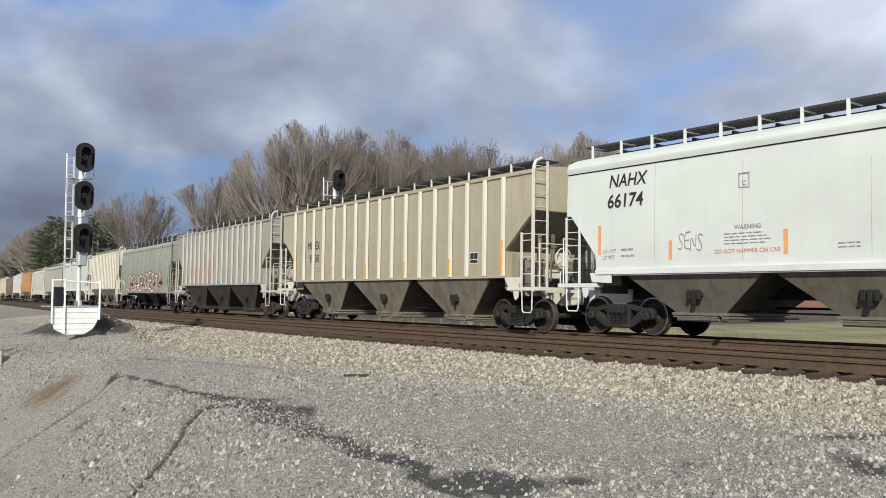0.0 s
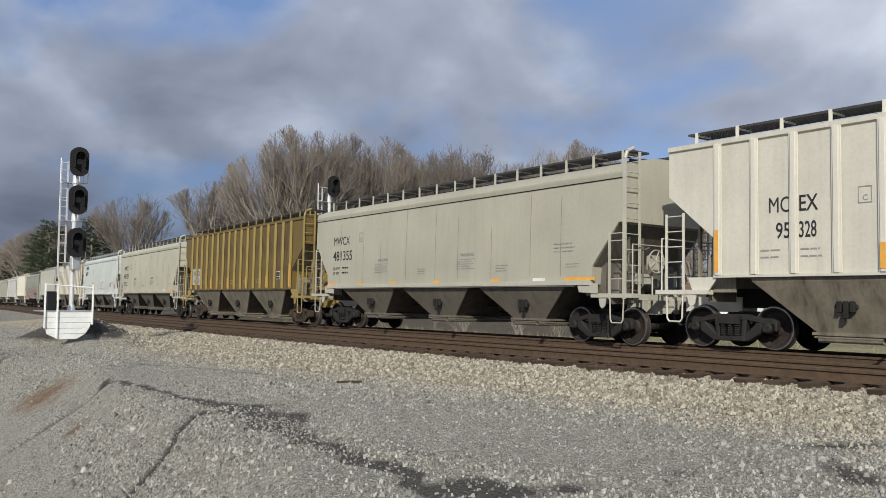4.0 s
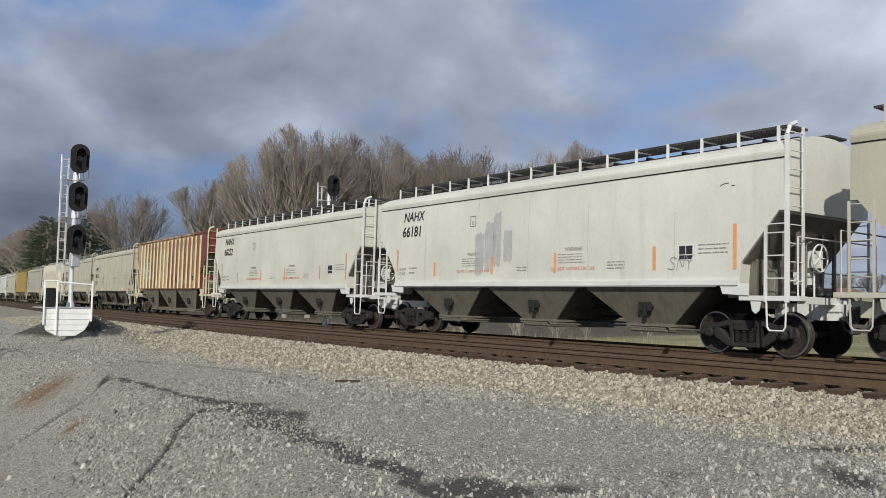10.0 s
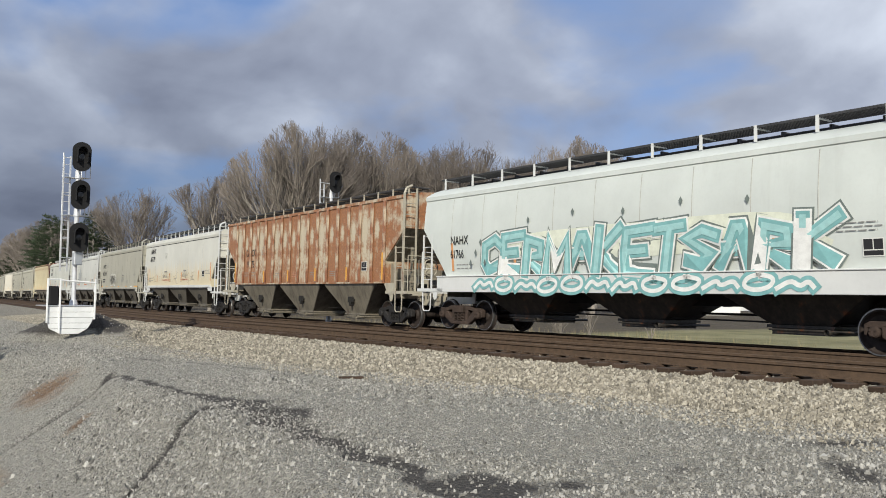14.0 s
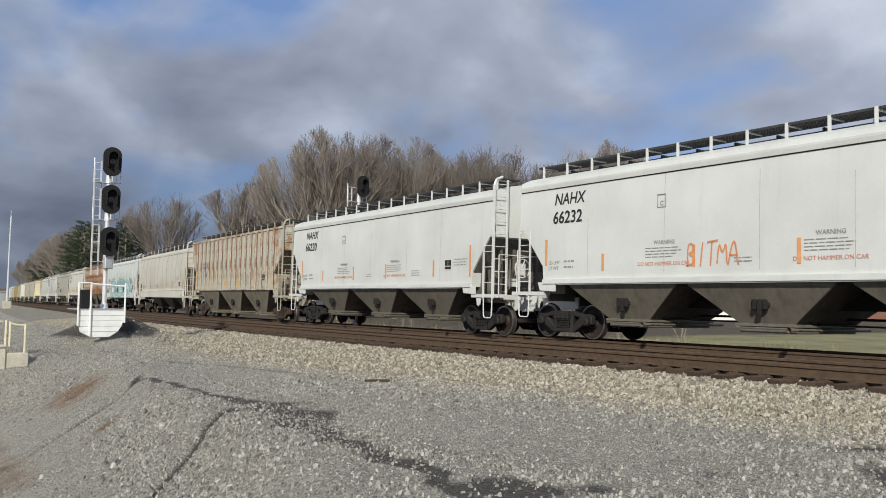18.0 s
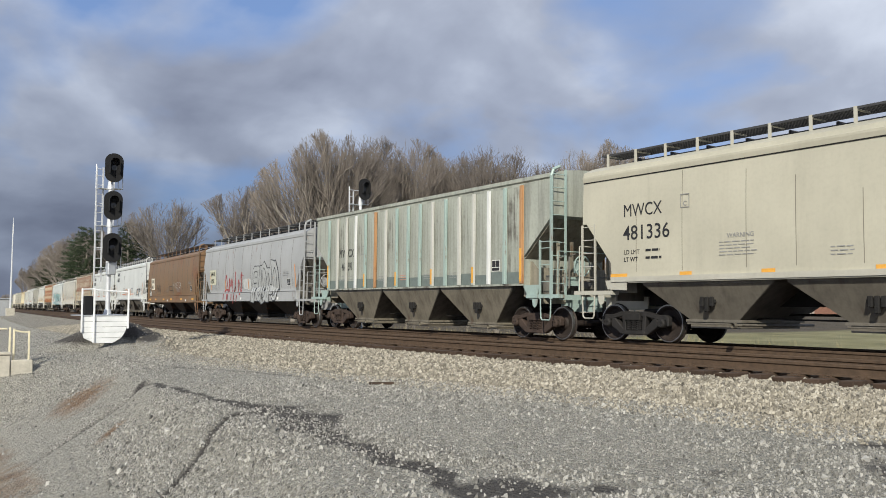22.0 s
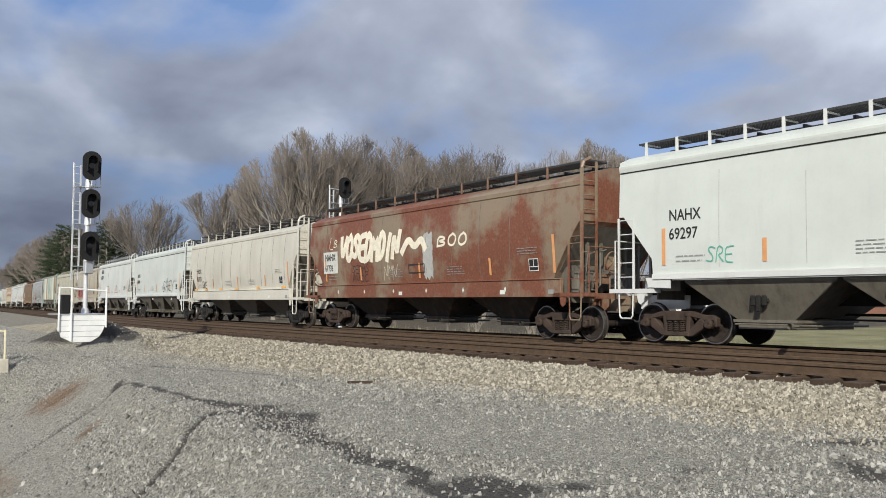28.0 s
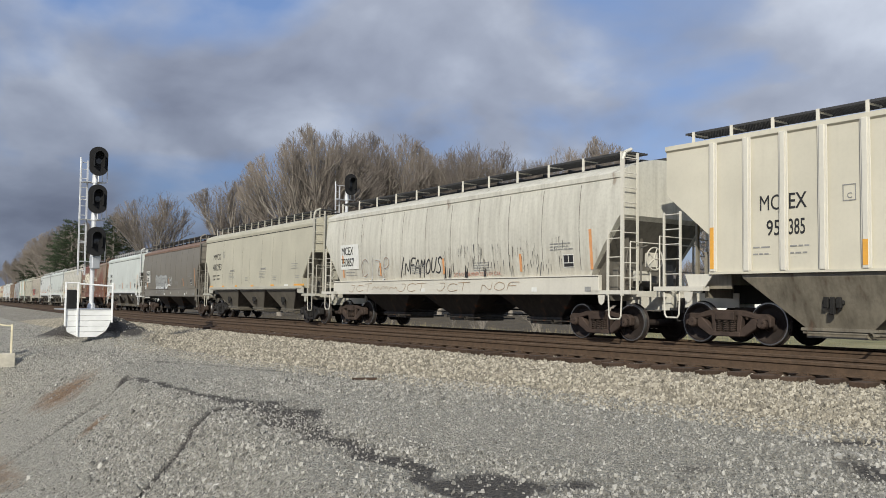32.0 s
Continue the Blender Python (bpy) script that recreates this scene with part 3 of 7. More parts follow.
def build_ground():
    sv = steps((-3000, -500, 250), (-500, -60, 40), (-60, 0, 4), (0, 3, 0.5), (3, 20, 0.11), (20, 34, 0.2), (34, 70, 0.9), (70, 200, 8), (200, 900, 50), (900, 4000, 300))
    nv = steps((-3000, -400, 200), (-400, -60, 30), (-60, -20, 3), (-20, -4.0, 0.11), (-4.0, 5.2, 0.35), (5.2, 12, 0.6), (12, 60, 3), (60, 200, 10), (200, 500, 40), (500, 4000, 250))
    S, N = np.meshgrid(sv, nv, indexing="ij")
    Z, zn = zones(S, N)
    X, Y = on_ground(S, N)
    a, b = S.shape
    idx = np.arange(a * b).reshape(a, b)
    faces = np.stack([idx[:-1, :-1], idx[:-1, 1:], idx[1:, 1:], idx[1:, :-1]], -1).reshape(-1, 4)
    me = bpy.data.meshes.new("ground")
    me.from_pydata(np.stack([X, Y, Z], -1).reshape(-1, 3), [], faces)
    me.update()
    me.polygons.foreach_set("use_smooth", [True] * len(me.polygons))
    for k, v in zn.items():
        me.attributes.new(k, "FLOAT", "POINT").data.foreach_set("value", v.ravel().astype(np.float32))
    me.materials.append(M_GROUND)
    bm = bmesh.new()
    bm.from_mesh(me)
    bm.faces.ensure_lookup_table()
    if sum(f.normal.z for f in bm.faces[:50]) < 0:
        bmesh.ops.reverse_faces(bm, faces=bm.faces)
    bm.to_mesh(me)
    bm.free()
    tagged(new("ground", me), "grey crushed-stone yard, ballast, clay bank and winter grass", "ground", kind="structure")


build_ground()


def stone_shapes(count, seed):
    """Broken stones: small convex lumps of 8 corners with uneven faces."""
    r = np.random.RandomState(seed)
    out = []
    base = np.array([(x, y, z) for z in (-1, 1) for x, y in ((-1, -1), (1, -1), (1, 1), (-1, 1))], float)
    for _ in range(count):
        v = base * 0.62 + r.uniform(-0.42, 0.42, (8, 3))
        v[4:, :2] *= r.uniform(0.45, 0.9)
        out.append(v * r.uniform(0.7, 1.2, 3))
    return out


CUBE_F = np.array([(3, 2, 1, 0), (4, 5, 6, 7), (0, 1, 5, 4), (1, 2, 6, 5), (2, 3, 7, 6), (3, 0, 4, 7)])


def scatter_stones(name, label, mat, s, n, size, seed, sink=0.25, patchy=False):
    r = np.random.RandomState(seed)
    shapes = np.array(stone_shapes(16, seed))
    Z, zn = zones(s, n)
    keep = r.uniform(0, 1, len(s)) > np.maximum(0.88 * np.clip((zn["dark"] - 0.2) / 0.5, 0, 1) * (1.0 if sink > 0.2 else 0.5), 0.85 * np.clip((zn["clay"] - 0.3) / 0.4, 0, 1))
    if patchy:
        keep &= r.uniform(0, 1, len(s)) < np.clip(0.55 + 1.5 * wavy(s, n, 12, 0.9) + 0.8 * wavy(s, n, 13, 2.6), 0.35, 1)
        size = size * np.clip(0.95 + 0.7 * wavy(s, n, 14, 0.7), 0.65, 1.2)
    s, n, size, Z = s[keep], n[keep], size[keep], Z[keep]
    k = len(s)
    X, Y = on_ground(s, n)
    a = r.uniform(0, 6.28, k)
    tilt = r.uniform(-0.5, 0.5, (k, 2))
    v = shapes[r.randint(0, len(shapes), k)] * size[:, None, None]
    c, sn = np.cos(a)[:, None], np.sin(a)[:, None]
    x = v[:, :, 0] * c - v[:, :, 1] * sn
    y = v[:, :, 0] * sn + v[:, :, 1] * c
    z = v[:, :, 2] + x * tilt[:, :1] + y * tilt[:, 1:]
    V = np.stack([x + X[:, None], y + Y[:, None], z + (Z + size * (0.5 - sink))[:, None]], -1).reshape(-1, 3)
    F = (CUBE_F[None] + (np.arange(k) * 8)[:, None, None]).reshape(-1, 4)
    me = bpy.data.meshes.new(name)
    me.from_pydata(V, [], F)
    me.update()
    me.materials.append(mat)
    tagged(new(name, me), label, "stones", kind="stuff")


def build_stones():
    r = np.random.RandomState(11)
    m_bal = stone_mat("ballast_stone", (0.075, 0.067, 0.053), (0.285, 0.257, 0.202), (0.56, 0.515, 0.425))
    m_gr = stone_mat("gravel_stone", (0.045, 0.043, 0.038), (0.225, 0.217, 0.197), (0.52, 0.503, 0.46))

    def near_run(k, lo, hi, power):
        return lo + (hi - lo) * r.uniform(0, 1, k) ** power

    k = 46000
    s = near_run(k, 4, 62, 1.9)
    ft = foot(s) + 0.05
    n = ft + (-4.25 - ft) * r.uniform(0, 1, k)
    scatter_stones("ballast_stones", "pale tan broken ballast stones along the track shoulder", m_bal, s, n, r.uniform(0.022, 0.05, k), 21)
    k = 9000
    s = near_run(k, 4, 40, 1.6)
    n = foot(s) - r.uniform(0, 1, k) ** 2 * 1.3
    scatter_stones("stray_ballast", "scattered pale ballast stones at the foot of the shoulder", m_bal, s, n, r.uniform(0.012, 0.032, k), 22)
    k = 125000
    s = near_run(k, 3.2, 24, 2.2)
    d = crest(s) - 1.5 + r.uniform(0, 1, k) * (TRACK_D + foot(s) - crest(s) + 1.5)
    scatter_stones("yard_gravel", "grey crushed gravel lying over the yard", m_gr, s, d - TRACK_D, r.uniform(0.008, 0.023, k) * (0.8 + r.uniform(0, 1, k) ** 9 * 1.2), 23, patchy=True)
    k = 22000
    s = r.uniform(4.5, 26, k)
    d = crest(s) - r.uniform(0, 1, k) * 5
    scatter_stones("bank_gravel", "grey gravel and clods on the falling bank", m_gr, s, d - TRACK_D, r.uniform(0.006, 0.019, k) * (0.8 + r.uniform(0, 1, k) ** 20 * 2.0), 24, patchy=True)
    k = 2600
    s = r.uniform(5.4, 12.0, k)
    d = np.interp(s, [5.4, 6.2, 7.0, 8.5, 12.0], [5.3, 5.35, 5.0, 4.8, 5.0]) + r.normal(0, 0.28, k)
    scatter_stones("washed_stones", "pale loose stones along the washed-out dark run", m_gr, s, d - TRACK_D, r.uniform(0.009, 0.022, k), 26, sink=0.1)
    k = 14000
    s = near_run(k, 22, 60, 1.8)
    d = TRACK_D + foot(s) - r.uniform(0, 1, k) ** 1.3 * 7.5
    scatter_stones("roadway_gravel", "grey crushed stone along the service road", m_gr, s, d - TRACK_D, r.uniform(0.012, 0.03, k), 25)


build_stones()


# ---------- the two tracks ----------
RAIL_PROFILE = [(-0.075, -0.186), (0.075, -0.186), (0.075, -0.175), (0.012, -0.155), (0.010, -0.06), (0.037, -0.048), (0.037, -0.008), (0.028, 0.0), (-0.028, 0.0),
                (-0.037, -0.008), (-0.037, -0.048), (-0.010, -0.06), (-0.012, -0.155), (-0.075, -0.175)]


def rail_mesh(n0):
    sv = np.concatenate([np.arange(-60, 160, 2.0), np.arange(160, 900, 20.0)])
    g = Geo()
    secs = []
    for s in sv:
        secs.append([tuple(float(q) for q in on_track(s, n0 + a, b)) for a, b in RAIL_PROFILE])
    g.sections(secs)
    return g.mesh("rail")


def tie_geo(seed):
    r = random.Random(seed)
    g = Geo().box(-0.115, 0.115, -1.29, 1.29, -0.185, 0.0)
    v = [(x + r.uniform(-0.012, 0.012), y + r.uniform(-0.05, 0.05), z + r.uniform(-0.012, 0.006)) for x, y, z in g.v]
    g.v = v
    return g.mesh("tie", M_TIE, bevel=0.012)


def track_pose(s, n, z):
    x, y, zz = (float(q) for q in on_track(s, n, z))
    h = float(np.interp(s, SG, HEAD))
    return Matrix.Translation((x, y, zz)) @ Matrix.Rotation(-h, 4, "Z") @ Matrix.Rotation(-CANT, 4, "X")


def build_track(nm, mid, label, s_end):
    root = thing(nm, label, "railway track", kind="structure")
    for side in (-1, 1):
        part("rail", rail_mesh(mid + side * GAUGE_C), M_RAIL, root, "rust-brown steel rail")
    shapes = [tie_geo(i) for i in range(6)]
    plate = Geo().box(-0.09, 0.09, -0.18, 0.18, -0.001, 0.018)
    for y in (-0.11, 0.11):
        for x in (-0.06, 0.06):
            plate.box(x - 0.012, x + 0.012, y - 0.014, y + 0.014, 0.018, 0.05)
    plate = plate.mesh("tie_plate", M_RAIL)
    r = random.Random(int(mid * 10) + 50)
    s, k = 2.0, 0
    while s < s_end:
        m = track_pose(s, mid, -0.205) @ pose(0, r.uniform(-0.05, 0.05), r.uniform(-0.012, 0.004), 0, 0, r.uniform(-1.5, 1.5))
        tie = part("tie", shapes[k % 6], M_TIE, root, "", m @ Matrix.Translation((0, r.uniform(-0.10, 0.02), 0)))
        if mid < 0 and s < 34:
            part("tie_plate", plate, M_RAIL, tie, "", (0, -GAUGE_C, 0.0))
        s += 0.51 + r.uniform(-0.03, 0.03)
        k += 1
    rest = Geo()
    for q in np.arange(s, 260, 0.51):
        m = track_pose(q, mid, -0.205)
        b = Geo().box(-0.115, 0.115, -1.29, 1.29, -0.18, 0.0)
        rest.add([tuple(m @ Vector(p)) for p in b.v], b.f)
    tagged(part("far_ties", rest.mesh("far_ties"), M_TIE, root, "dark timber ties farther along the track"), kind="stuff")


build_track("near_track", NEAR_MID, "rust-brown empty railway track on timber ties", 66)
build_track("far_track", FAR_MID, "rust-brown railway track under the moving train", 40)

# ---------- covered hopper cars ----------
CACHE = {}
WHEELS, CARS, LAYER = [], [], {}


def cached(key, make):
    if key not in CACHE:
        CACHE[key] = make()
    return CACHE[key]


def text_mesh(body, size, shear=0.0, bold=0.0, wide=1.0):
    def make():
        cu = bpy.data.curves.new("lettering", "FONT")
        cu.body, cu.size, cu.shear, cu.offset, cu.extrude = body, size, shear, 0.0 if "M" in body else bold * 0.6, 0.002
        cu.resolution_u = 3
        ob = bpy.data.objects.new("lettering", cu)
        scene.collection.objects.link(ob)
        me = bpy.data.meshes.new_from_object(ob.evaluated_get(bpy.context.evaluated_depsgraph_get()))
        bpy.data.objects.remove(ob)
        bpy.data.curves.remove(cu)
        for v in me.vertices:
            v.co.x *= wide
        me.name = "lettering"
        me.materials.clear()
        return me
    return cached(("text", body, size, shear, bold, wide), make)


def letter(parent, body, x, z, y, size, mat, shear=0.0, bold=0.0, wide=1.0, name="lettering"):
    return part(name, text_mesh(body, size, shear, bold, wide), mat, parent, "", pose(x, y, z, 90))


def plate_on(parent, name, x0, x1, z0, z1, y, mat, label="", t=0.004):
    g = Geo().box(x0, x1, y - t, y, z0, z1)
    return part(name, g.mesh(name), mat, parent, label)


def stencil_bars(parent, x, z, w, rows, y, mat, seed=0, h=0.035, gap=0.075, name="stencil_block"):
    """Fine print too small to read: short bars in rows."""
    r = random.Random(seed)
    g = Geo()
    for k in range(rows):
        a = x
        end = x + w * r.uniform(0.75, 1.0)
        while a < end:
            b = min(end, a + r.uniform(0.08, 0.22))
            g.box(a, b, y - 0.003, y, z - k * gap - h * 0.6, z - k * gap)
            a = b + 0.035
    return tagged(part(name, g.mesh(name), mat, parent), kind="stuff")


def ribbon(g, pts, w, y):
    """One flat painted stroke along a line, mitred at its corners."""
    n = len(pts)
    dirs = []
    for (x0, z0), (x1, z1) in zip(pts, pts[1:]):
        q = math.hypot(x1 - x0, z1 - z0) or 1
        dirs.append(((x1 - x0) / q, (z1 - z0) / q))
    vs = []
    for i, (x, z) in enumerate(pts):
        a, b = dirs[max(0, i - 1)], dirs[min(n - 2, i)]
        tx, tz = a[0] + b[0], a[1] + b[1]
        q = math.hypot(tx, tz)
        tx, tz = (tx / q, tz / q) if q > 0.2 else b
        k = w * 0.5 * min(1.6, 1 / max(0.4, tx * b[0] + tz * b[1]))
        e = (-w * 0.45 if i == 0 else w * 0.45 if i == n - 1 else 0)
        vs += [(x + tx * e - tz * k, y, z + tz * e + tx * k), (x + tx * e + tz * k, y, z + tz * e - tx * k)]
    g.add(vs, [(2 * i, 2 * i + 1, 2 * i + 3, 2 * i + 2) for i in range(n - 1)])


# strokes of the sprayed letters, in a unit box
STROKES = {
    "A": [[(0, 0), (0.35, 1), (0.6, 1), (1, 0)], [(0.2, 0.4), (0.85, 0.4)]], "B": [[(0.1, 0), (0.1, 1), (0.8, 0.85), (0.75, 0.6), (0.15, 0.5), (0.9, 0.35), (0.8, 0.05), (0.1, 0)]],
    "C": [[(0.95, 0.8), (0.6, 1), (0.1, 0.8), (0.05, 0.25), (0.45, 0), (1, 0.2)]], "D": [[(0.1, 0), (0.1, 1), (0.75, 0.85), (0.95, 0.45), (0.6, 0.05), (0.1, 0)]],
    "E": [[(0.95, 1), (0.1, 0.95), (0.05, 0.5), (0.1, 0.05), (1, 0)], [(0.1, 0.5), (0.75, 0.52)]], "F": [[(0.95, 0.95), (0.1, 1), (0.1, 0)], [(0.1, 0.52), (0.75, 0.55)]],
    "H": [[(0.1, 1), (0.1, 0)], [(0.9, 1), (0.85, 0)], [(0.1, 0.5), (0.9, 0.5)]], "I": [[(0.4, 0), (0.6, 1)]], "J": [[(0.3, 1), (0.9, 1), (0.7, 0.1), (0.3, 0), (0, 0.25)]],
    "K": [[(0.1, 1), (0.1, 0)], [(0.95, 1), (0.15, 0.45), (0.95, 0)]], "L": [[(0.15, 1), (0.05, 0), (0.9, 0.02)]], "M": [[(0, 0), (0.12, 1), (0.5, 0.35), (0.85, 1), (1, 0)]],
    "N": [[(0.05, 0), (0.1, 1), (0.85, 0), (0.95, 1)]], "O": [[(0.5, 1), (0.1, 0.8), (0.05, 0.25), (0.5, 0), (0.92, 0.25), (0.9, 0.8), (0.45, 1)]],
    "P": [[(0.1, -0.1), (0.15, 1), (0.85, 0.9), (0.8, 0.5), (0.15, 0.42)]], "Q": [[(0.5, 1), (0.1, 0.8), (0.05, 0.25), (0.5, 0), (0.92, 0.25), (0.9, 0.8), (0.45, 1)], [(0.55, 0.3), (1, -0.15)]],
    "R": [[(0.1, 0), (0.12, 1), (0.85, 0.85), (0.8, 0.5), (0.2, 0.45), (0.95, 0)]], "S": [[(0.95, 0.85), (0.5, 1), (0.1, 0.78), (0.85, 0.32), (0.6, 0), (0.05, 0.12)]],
    "T": [[(0, 0.95), (1, 1)], [(0.5, 0.97), (0.45, 0)]], "U": [[(0.08, 1), (0.05, 0.25), (0.4, 0), (0.85, 0.15), (0.95, 1)]], "V": [[(0, 1), (0.4, 0), (0.95, 1)]],
    "W": [[(0, 1), (0.25, 0), (0.5, 0.7), (0.75, 0), (1, 1)]], "X": [[(0, 1), (1, 0)], [(0, 0), (1, 1)]], "Y": [[(0, 1), (0.5, 0.5), (0.45, 0)], [(1, 1), (0.5, 0.5)]],
    "Z": [[(0, 1), (0.9, 0.95), (0.1, 0.05), (1, 0)]], "~": [[(0, 0.2), (0.3, 0.75), (0.55, 0.3), (0.8, 0.7), (1, 0.3)]], "-": [[(0, 0.5), (1, 0.45)]]}


def graffiti(parent, text, x0, x1, z0, z1, y, cols, seed, w=0.09, label="sprayed graffiti", slant=0.12, wild=0.06, soft=True):
    """Sprayed letters side by side; each colour is a layer of its own, the widest at the back."""
    r = random.Random(seed)
    lw, hi = (x1 - x0) / len(text), z1 - z0
    for k, ch in enumerate(text):
        if ch == " ":
            continue
        up, dn = r.uniform(-wild, wild) * 2, r.uniform(-wild, wild) * 2
        strokes = []
        for st in STROKES[ch]:
            p = []
            for u, q in st:
                q2 = q * (1 + up) + dn * (1 - q)
                p.append((x0 + lw * (k + 0.06 + 0.90 * u + slant * q2 + r.uniform(-wild, wild)), z0 + hi * q2))
            for _ in range(2 if soft else 0):
                p = [p[0]] + [c for a, b in zip(p, p[1:]) for c in ((a[0] * 0.75 + b[0] * 0.25, a[1] * 0.75 + b[1] * 0.25), (a[0] * 0.25 + b[0] * 0.75, a[1] * 0.25 + b[1] * 0.75))] + [p[-1]]
            strokes.append(p)
        for j, (mat, width) in enumerate(cols):
            g = Geo()
            for p in strokes:
                ribbon(g, p, w * width, y - 0.002 - 0.0025 * j - 0.0003 * (k % 3))
            LAYER[part("graffiti", g.mesh("graffiti"), mat, parent, label).name] = j


def paint_patch(parent, x0, x1, z0, z1, y, mat, seed, label, name="graffiti"):
    """A flat patch of colour with a ragged edge."""
    r = random.Random(seed)
    n = 36
    cx, cz = (x0 + x1) / 2, (z0 + z1) / 2
    vs = []
    for i in range(n):
        a = 2 * math.pi * i / n
        c, q = math.cos(a), math.sin(a)
        k = r.uniform(0.86, 1.04) / max(abs(c), abs(q)) ** 0.8
        vs.append((cx + (x1 - x0) / 2 * c * k, y, cz + (z1 - z0) / 2 * q * k))
    vs.append((cx, y, cz))
    ob = part(name, Geo().add(vs, [(i, (i + 1) % n, n) for i in range(n)]).mesh(name), mat, parent, label)
    LAYER[ob.name] = 0


def drip_diamonds(car, spots, size, y, mat, label):
    for x, z in spots:
        part("diamond_mark", Geo().add([(x - size * 0.6, y, z), (x, y, z - size), (x + size * 0.6, y, z), (x, y, z + size)], [(0, 1, 2, 3)]).mesh("diamond_mark"), mat, car, label)


def wheelset_mesh():
    g = Geo()
    g.lathe([(0.0, -1.06), (0.08, -1.06), (0.08, -0.72), (0.085, -0.70), (0.085, 0.70), (0.08, 0.72), (0.08, 1.06), (0.0, 1.06)], 12)
    for sd in (-1, 1):
        prof = [(0.085, 0.66), (0.15, 0.665), (0.19, 0.70), (0.33, 0.72), (0.385, 0.685), (0.398, 0.685), (0.452, 0.69), (0.482, 0.692), (0.488, 0.705), (0.478, 0.72), (0.460, 0.735),
                (0.455, 0.82), (0.450, 0.832), (0.395, 0.834), (0.385, 0.815), (0.33, 0.765), (0.19, 0.745), (0.15, 0.80), (0.085, 0.81)]
        g.lathe([(a, sd * b) for a, b in prof], 40)
        # lifting holes and casting marks in the plate
        for k in range(2):
            a = k * math.pi + 0.3
            g.box(0.26 * math.cos(a) - 0.03, 0.26 * math.cos(a) + 0.03, min(sd * 0.738, sd * 0.768), max(sd * 0.738, sd * 0.768), 0.26 * math.sin(a) - 0.015, 0.26 * math.sin(a) + 0.015)
    return g.mesh("wheelset", M_WHEEL)


def tread_mesh(sd):
    """The bright running band of a wheel."""
    g = Geo()
    g.lathe([(0.4575, sd * 0.745), (0.4595, sd * 0.75), (0.4575, sd * 0.822), (0.4525, sd * 0.836), (0.428, sd * 0.8365)], 40)
    return g.mesh("wheel_tread", M_STEEL)


def sideframe_mesh(sd):
    y0, y1 = (0.92, 1.08) if sd > 0 else (-1.08, -0.92)
    g = Geo()
    up = [(-1.10, 0.40), (-1.10, 0.60), (-0.98, 0.665), (-0.72, 0.66), (-0.40, 0.74), (0.40, 0.74), (0.72, 0.66), (0.98, 0.665), (1.10, 0.60), (1.10, 0.40),
          (1.04, 0.38), (1.02, 0.53), (0.76, 0.53), (0.72, 0.55), (0.40, 0.61), (-0.40, 0.61), (-0.72, 0.55), (-0.76, 0.53), (-1.02, 0.53), (-1.04, 0.38)]
    g.slab(up[::-1], y0, y1)
    g.slab([(-0.36, 0.16), (0.36, 0.16), (0.36, 0.27), (-0.36, 0.27)], y0 - 0.02, y1 + 0.02)
    for q in (-1, 1):
        dg = [(0.76 * q, 0.36), (0.76 * q, 0.56), (0.64 * q, 0.57), (0.32 * q, 0.28), (0.30 * q, 0.16), (0.44 * q, 0.17)]
        g.slab(dg if q < 0 else dg[::-1], y0, y1)
        col = [(0.26 * q, 0.25), (0.36 * q, 0.25), (0.40 * q, 0.64), (0.28 * q, 0.64)]
        g.slab(col if q < 0 else col[::-1], y0, y1)
    return g.mesh("side_frame", M_TRUCK, bevel=0.018)


def springs_mesh(sd):
    g = Geo()
    y = sd * 1.0
    for x in (-0.17, 0.0, 0.17):
        for yy in (y - 0.06 * sd, y + 0.07 * sd):
            pts = [(x + 0.062 * math.cos(a), yy + 0.062 * math.sin(a), 0.27 + 0.235 * a / (2 * math.pi * 5)) for a in np.linspace(0, 2 * math.pi * 5, 41)]
            g.pipe(pts, 0.014, 4)
    return g.mesh("spring_nest", M_TRUCK)


def bearing_mesh(sd):
    g = Geo()
    g.lathe([(0.115, sd * 0.95), (0.115, sd * 1.10), (0.09, sd * 1.14), (0.05, sd * 1.145), (0.0, sd * 1.145)], 14)
    for k in range(3):
        a = k * 2.094 + 0.5
        g.lathe([(0.018, sd * 1.14), (0.018, sd * 1.165), (0.0, sd * 1.165)], 6, (0.06 * math.cos(a), 0, 0.06 * math.sin(a)))
    return g.mesh("bearing_cap", M_TRUCK)


def bolster_mesh():
    g = Geo().slab([(-0.24, 0.52), (0.24, 0.52), (0.24, 0.70), (-0.24, 0.70)], -1.14, 1.14)
    g.box(-0.3, 0.3, -0.35, 0.35, 0.66, 0.80)
    for q in (-1, 1):
        g.bar((q * 0.37, -0.8, 0.36), (q * 0.37, 0.8, 0.36), 0.05)
        for y in (-0.76, 0.76):
            g.box(q * 0.40 - 0.03, q * 0.40 + 0.05, y - 0.06, y + 0.06, 0.28, 0.58)
    return g.mesh("bolster", M_TRUCK, bevel=0.012)


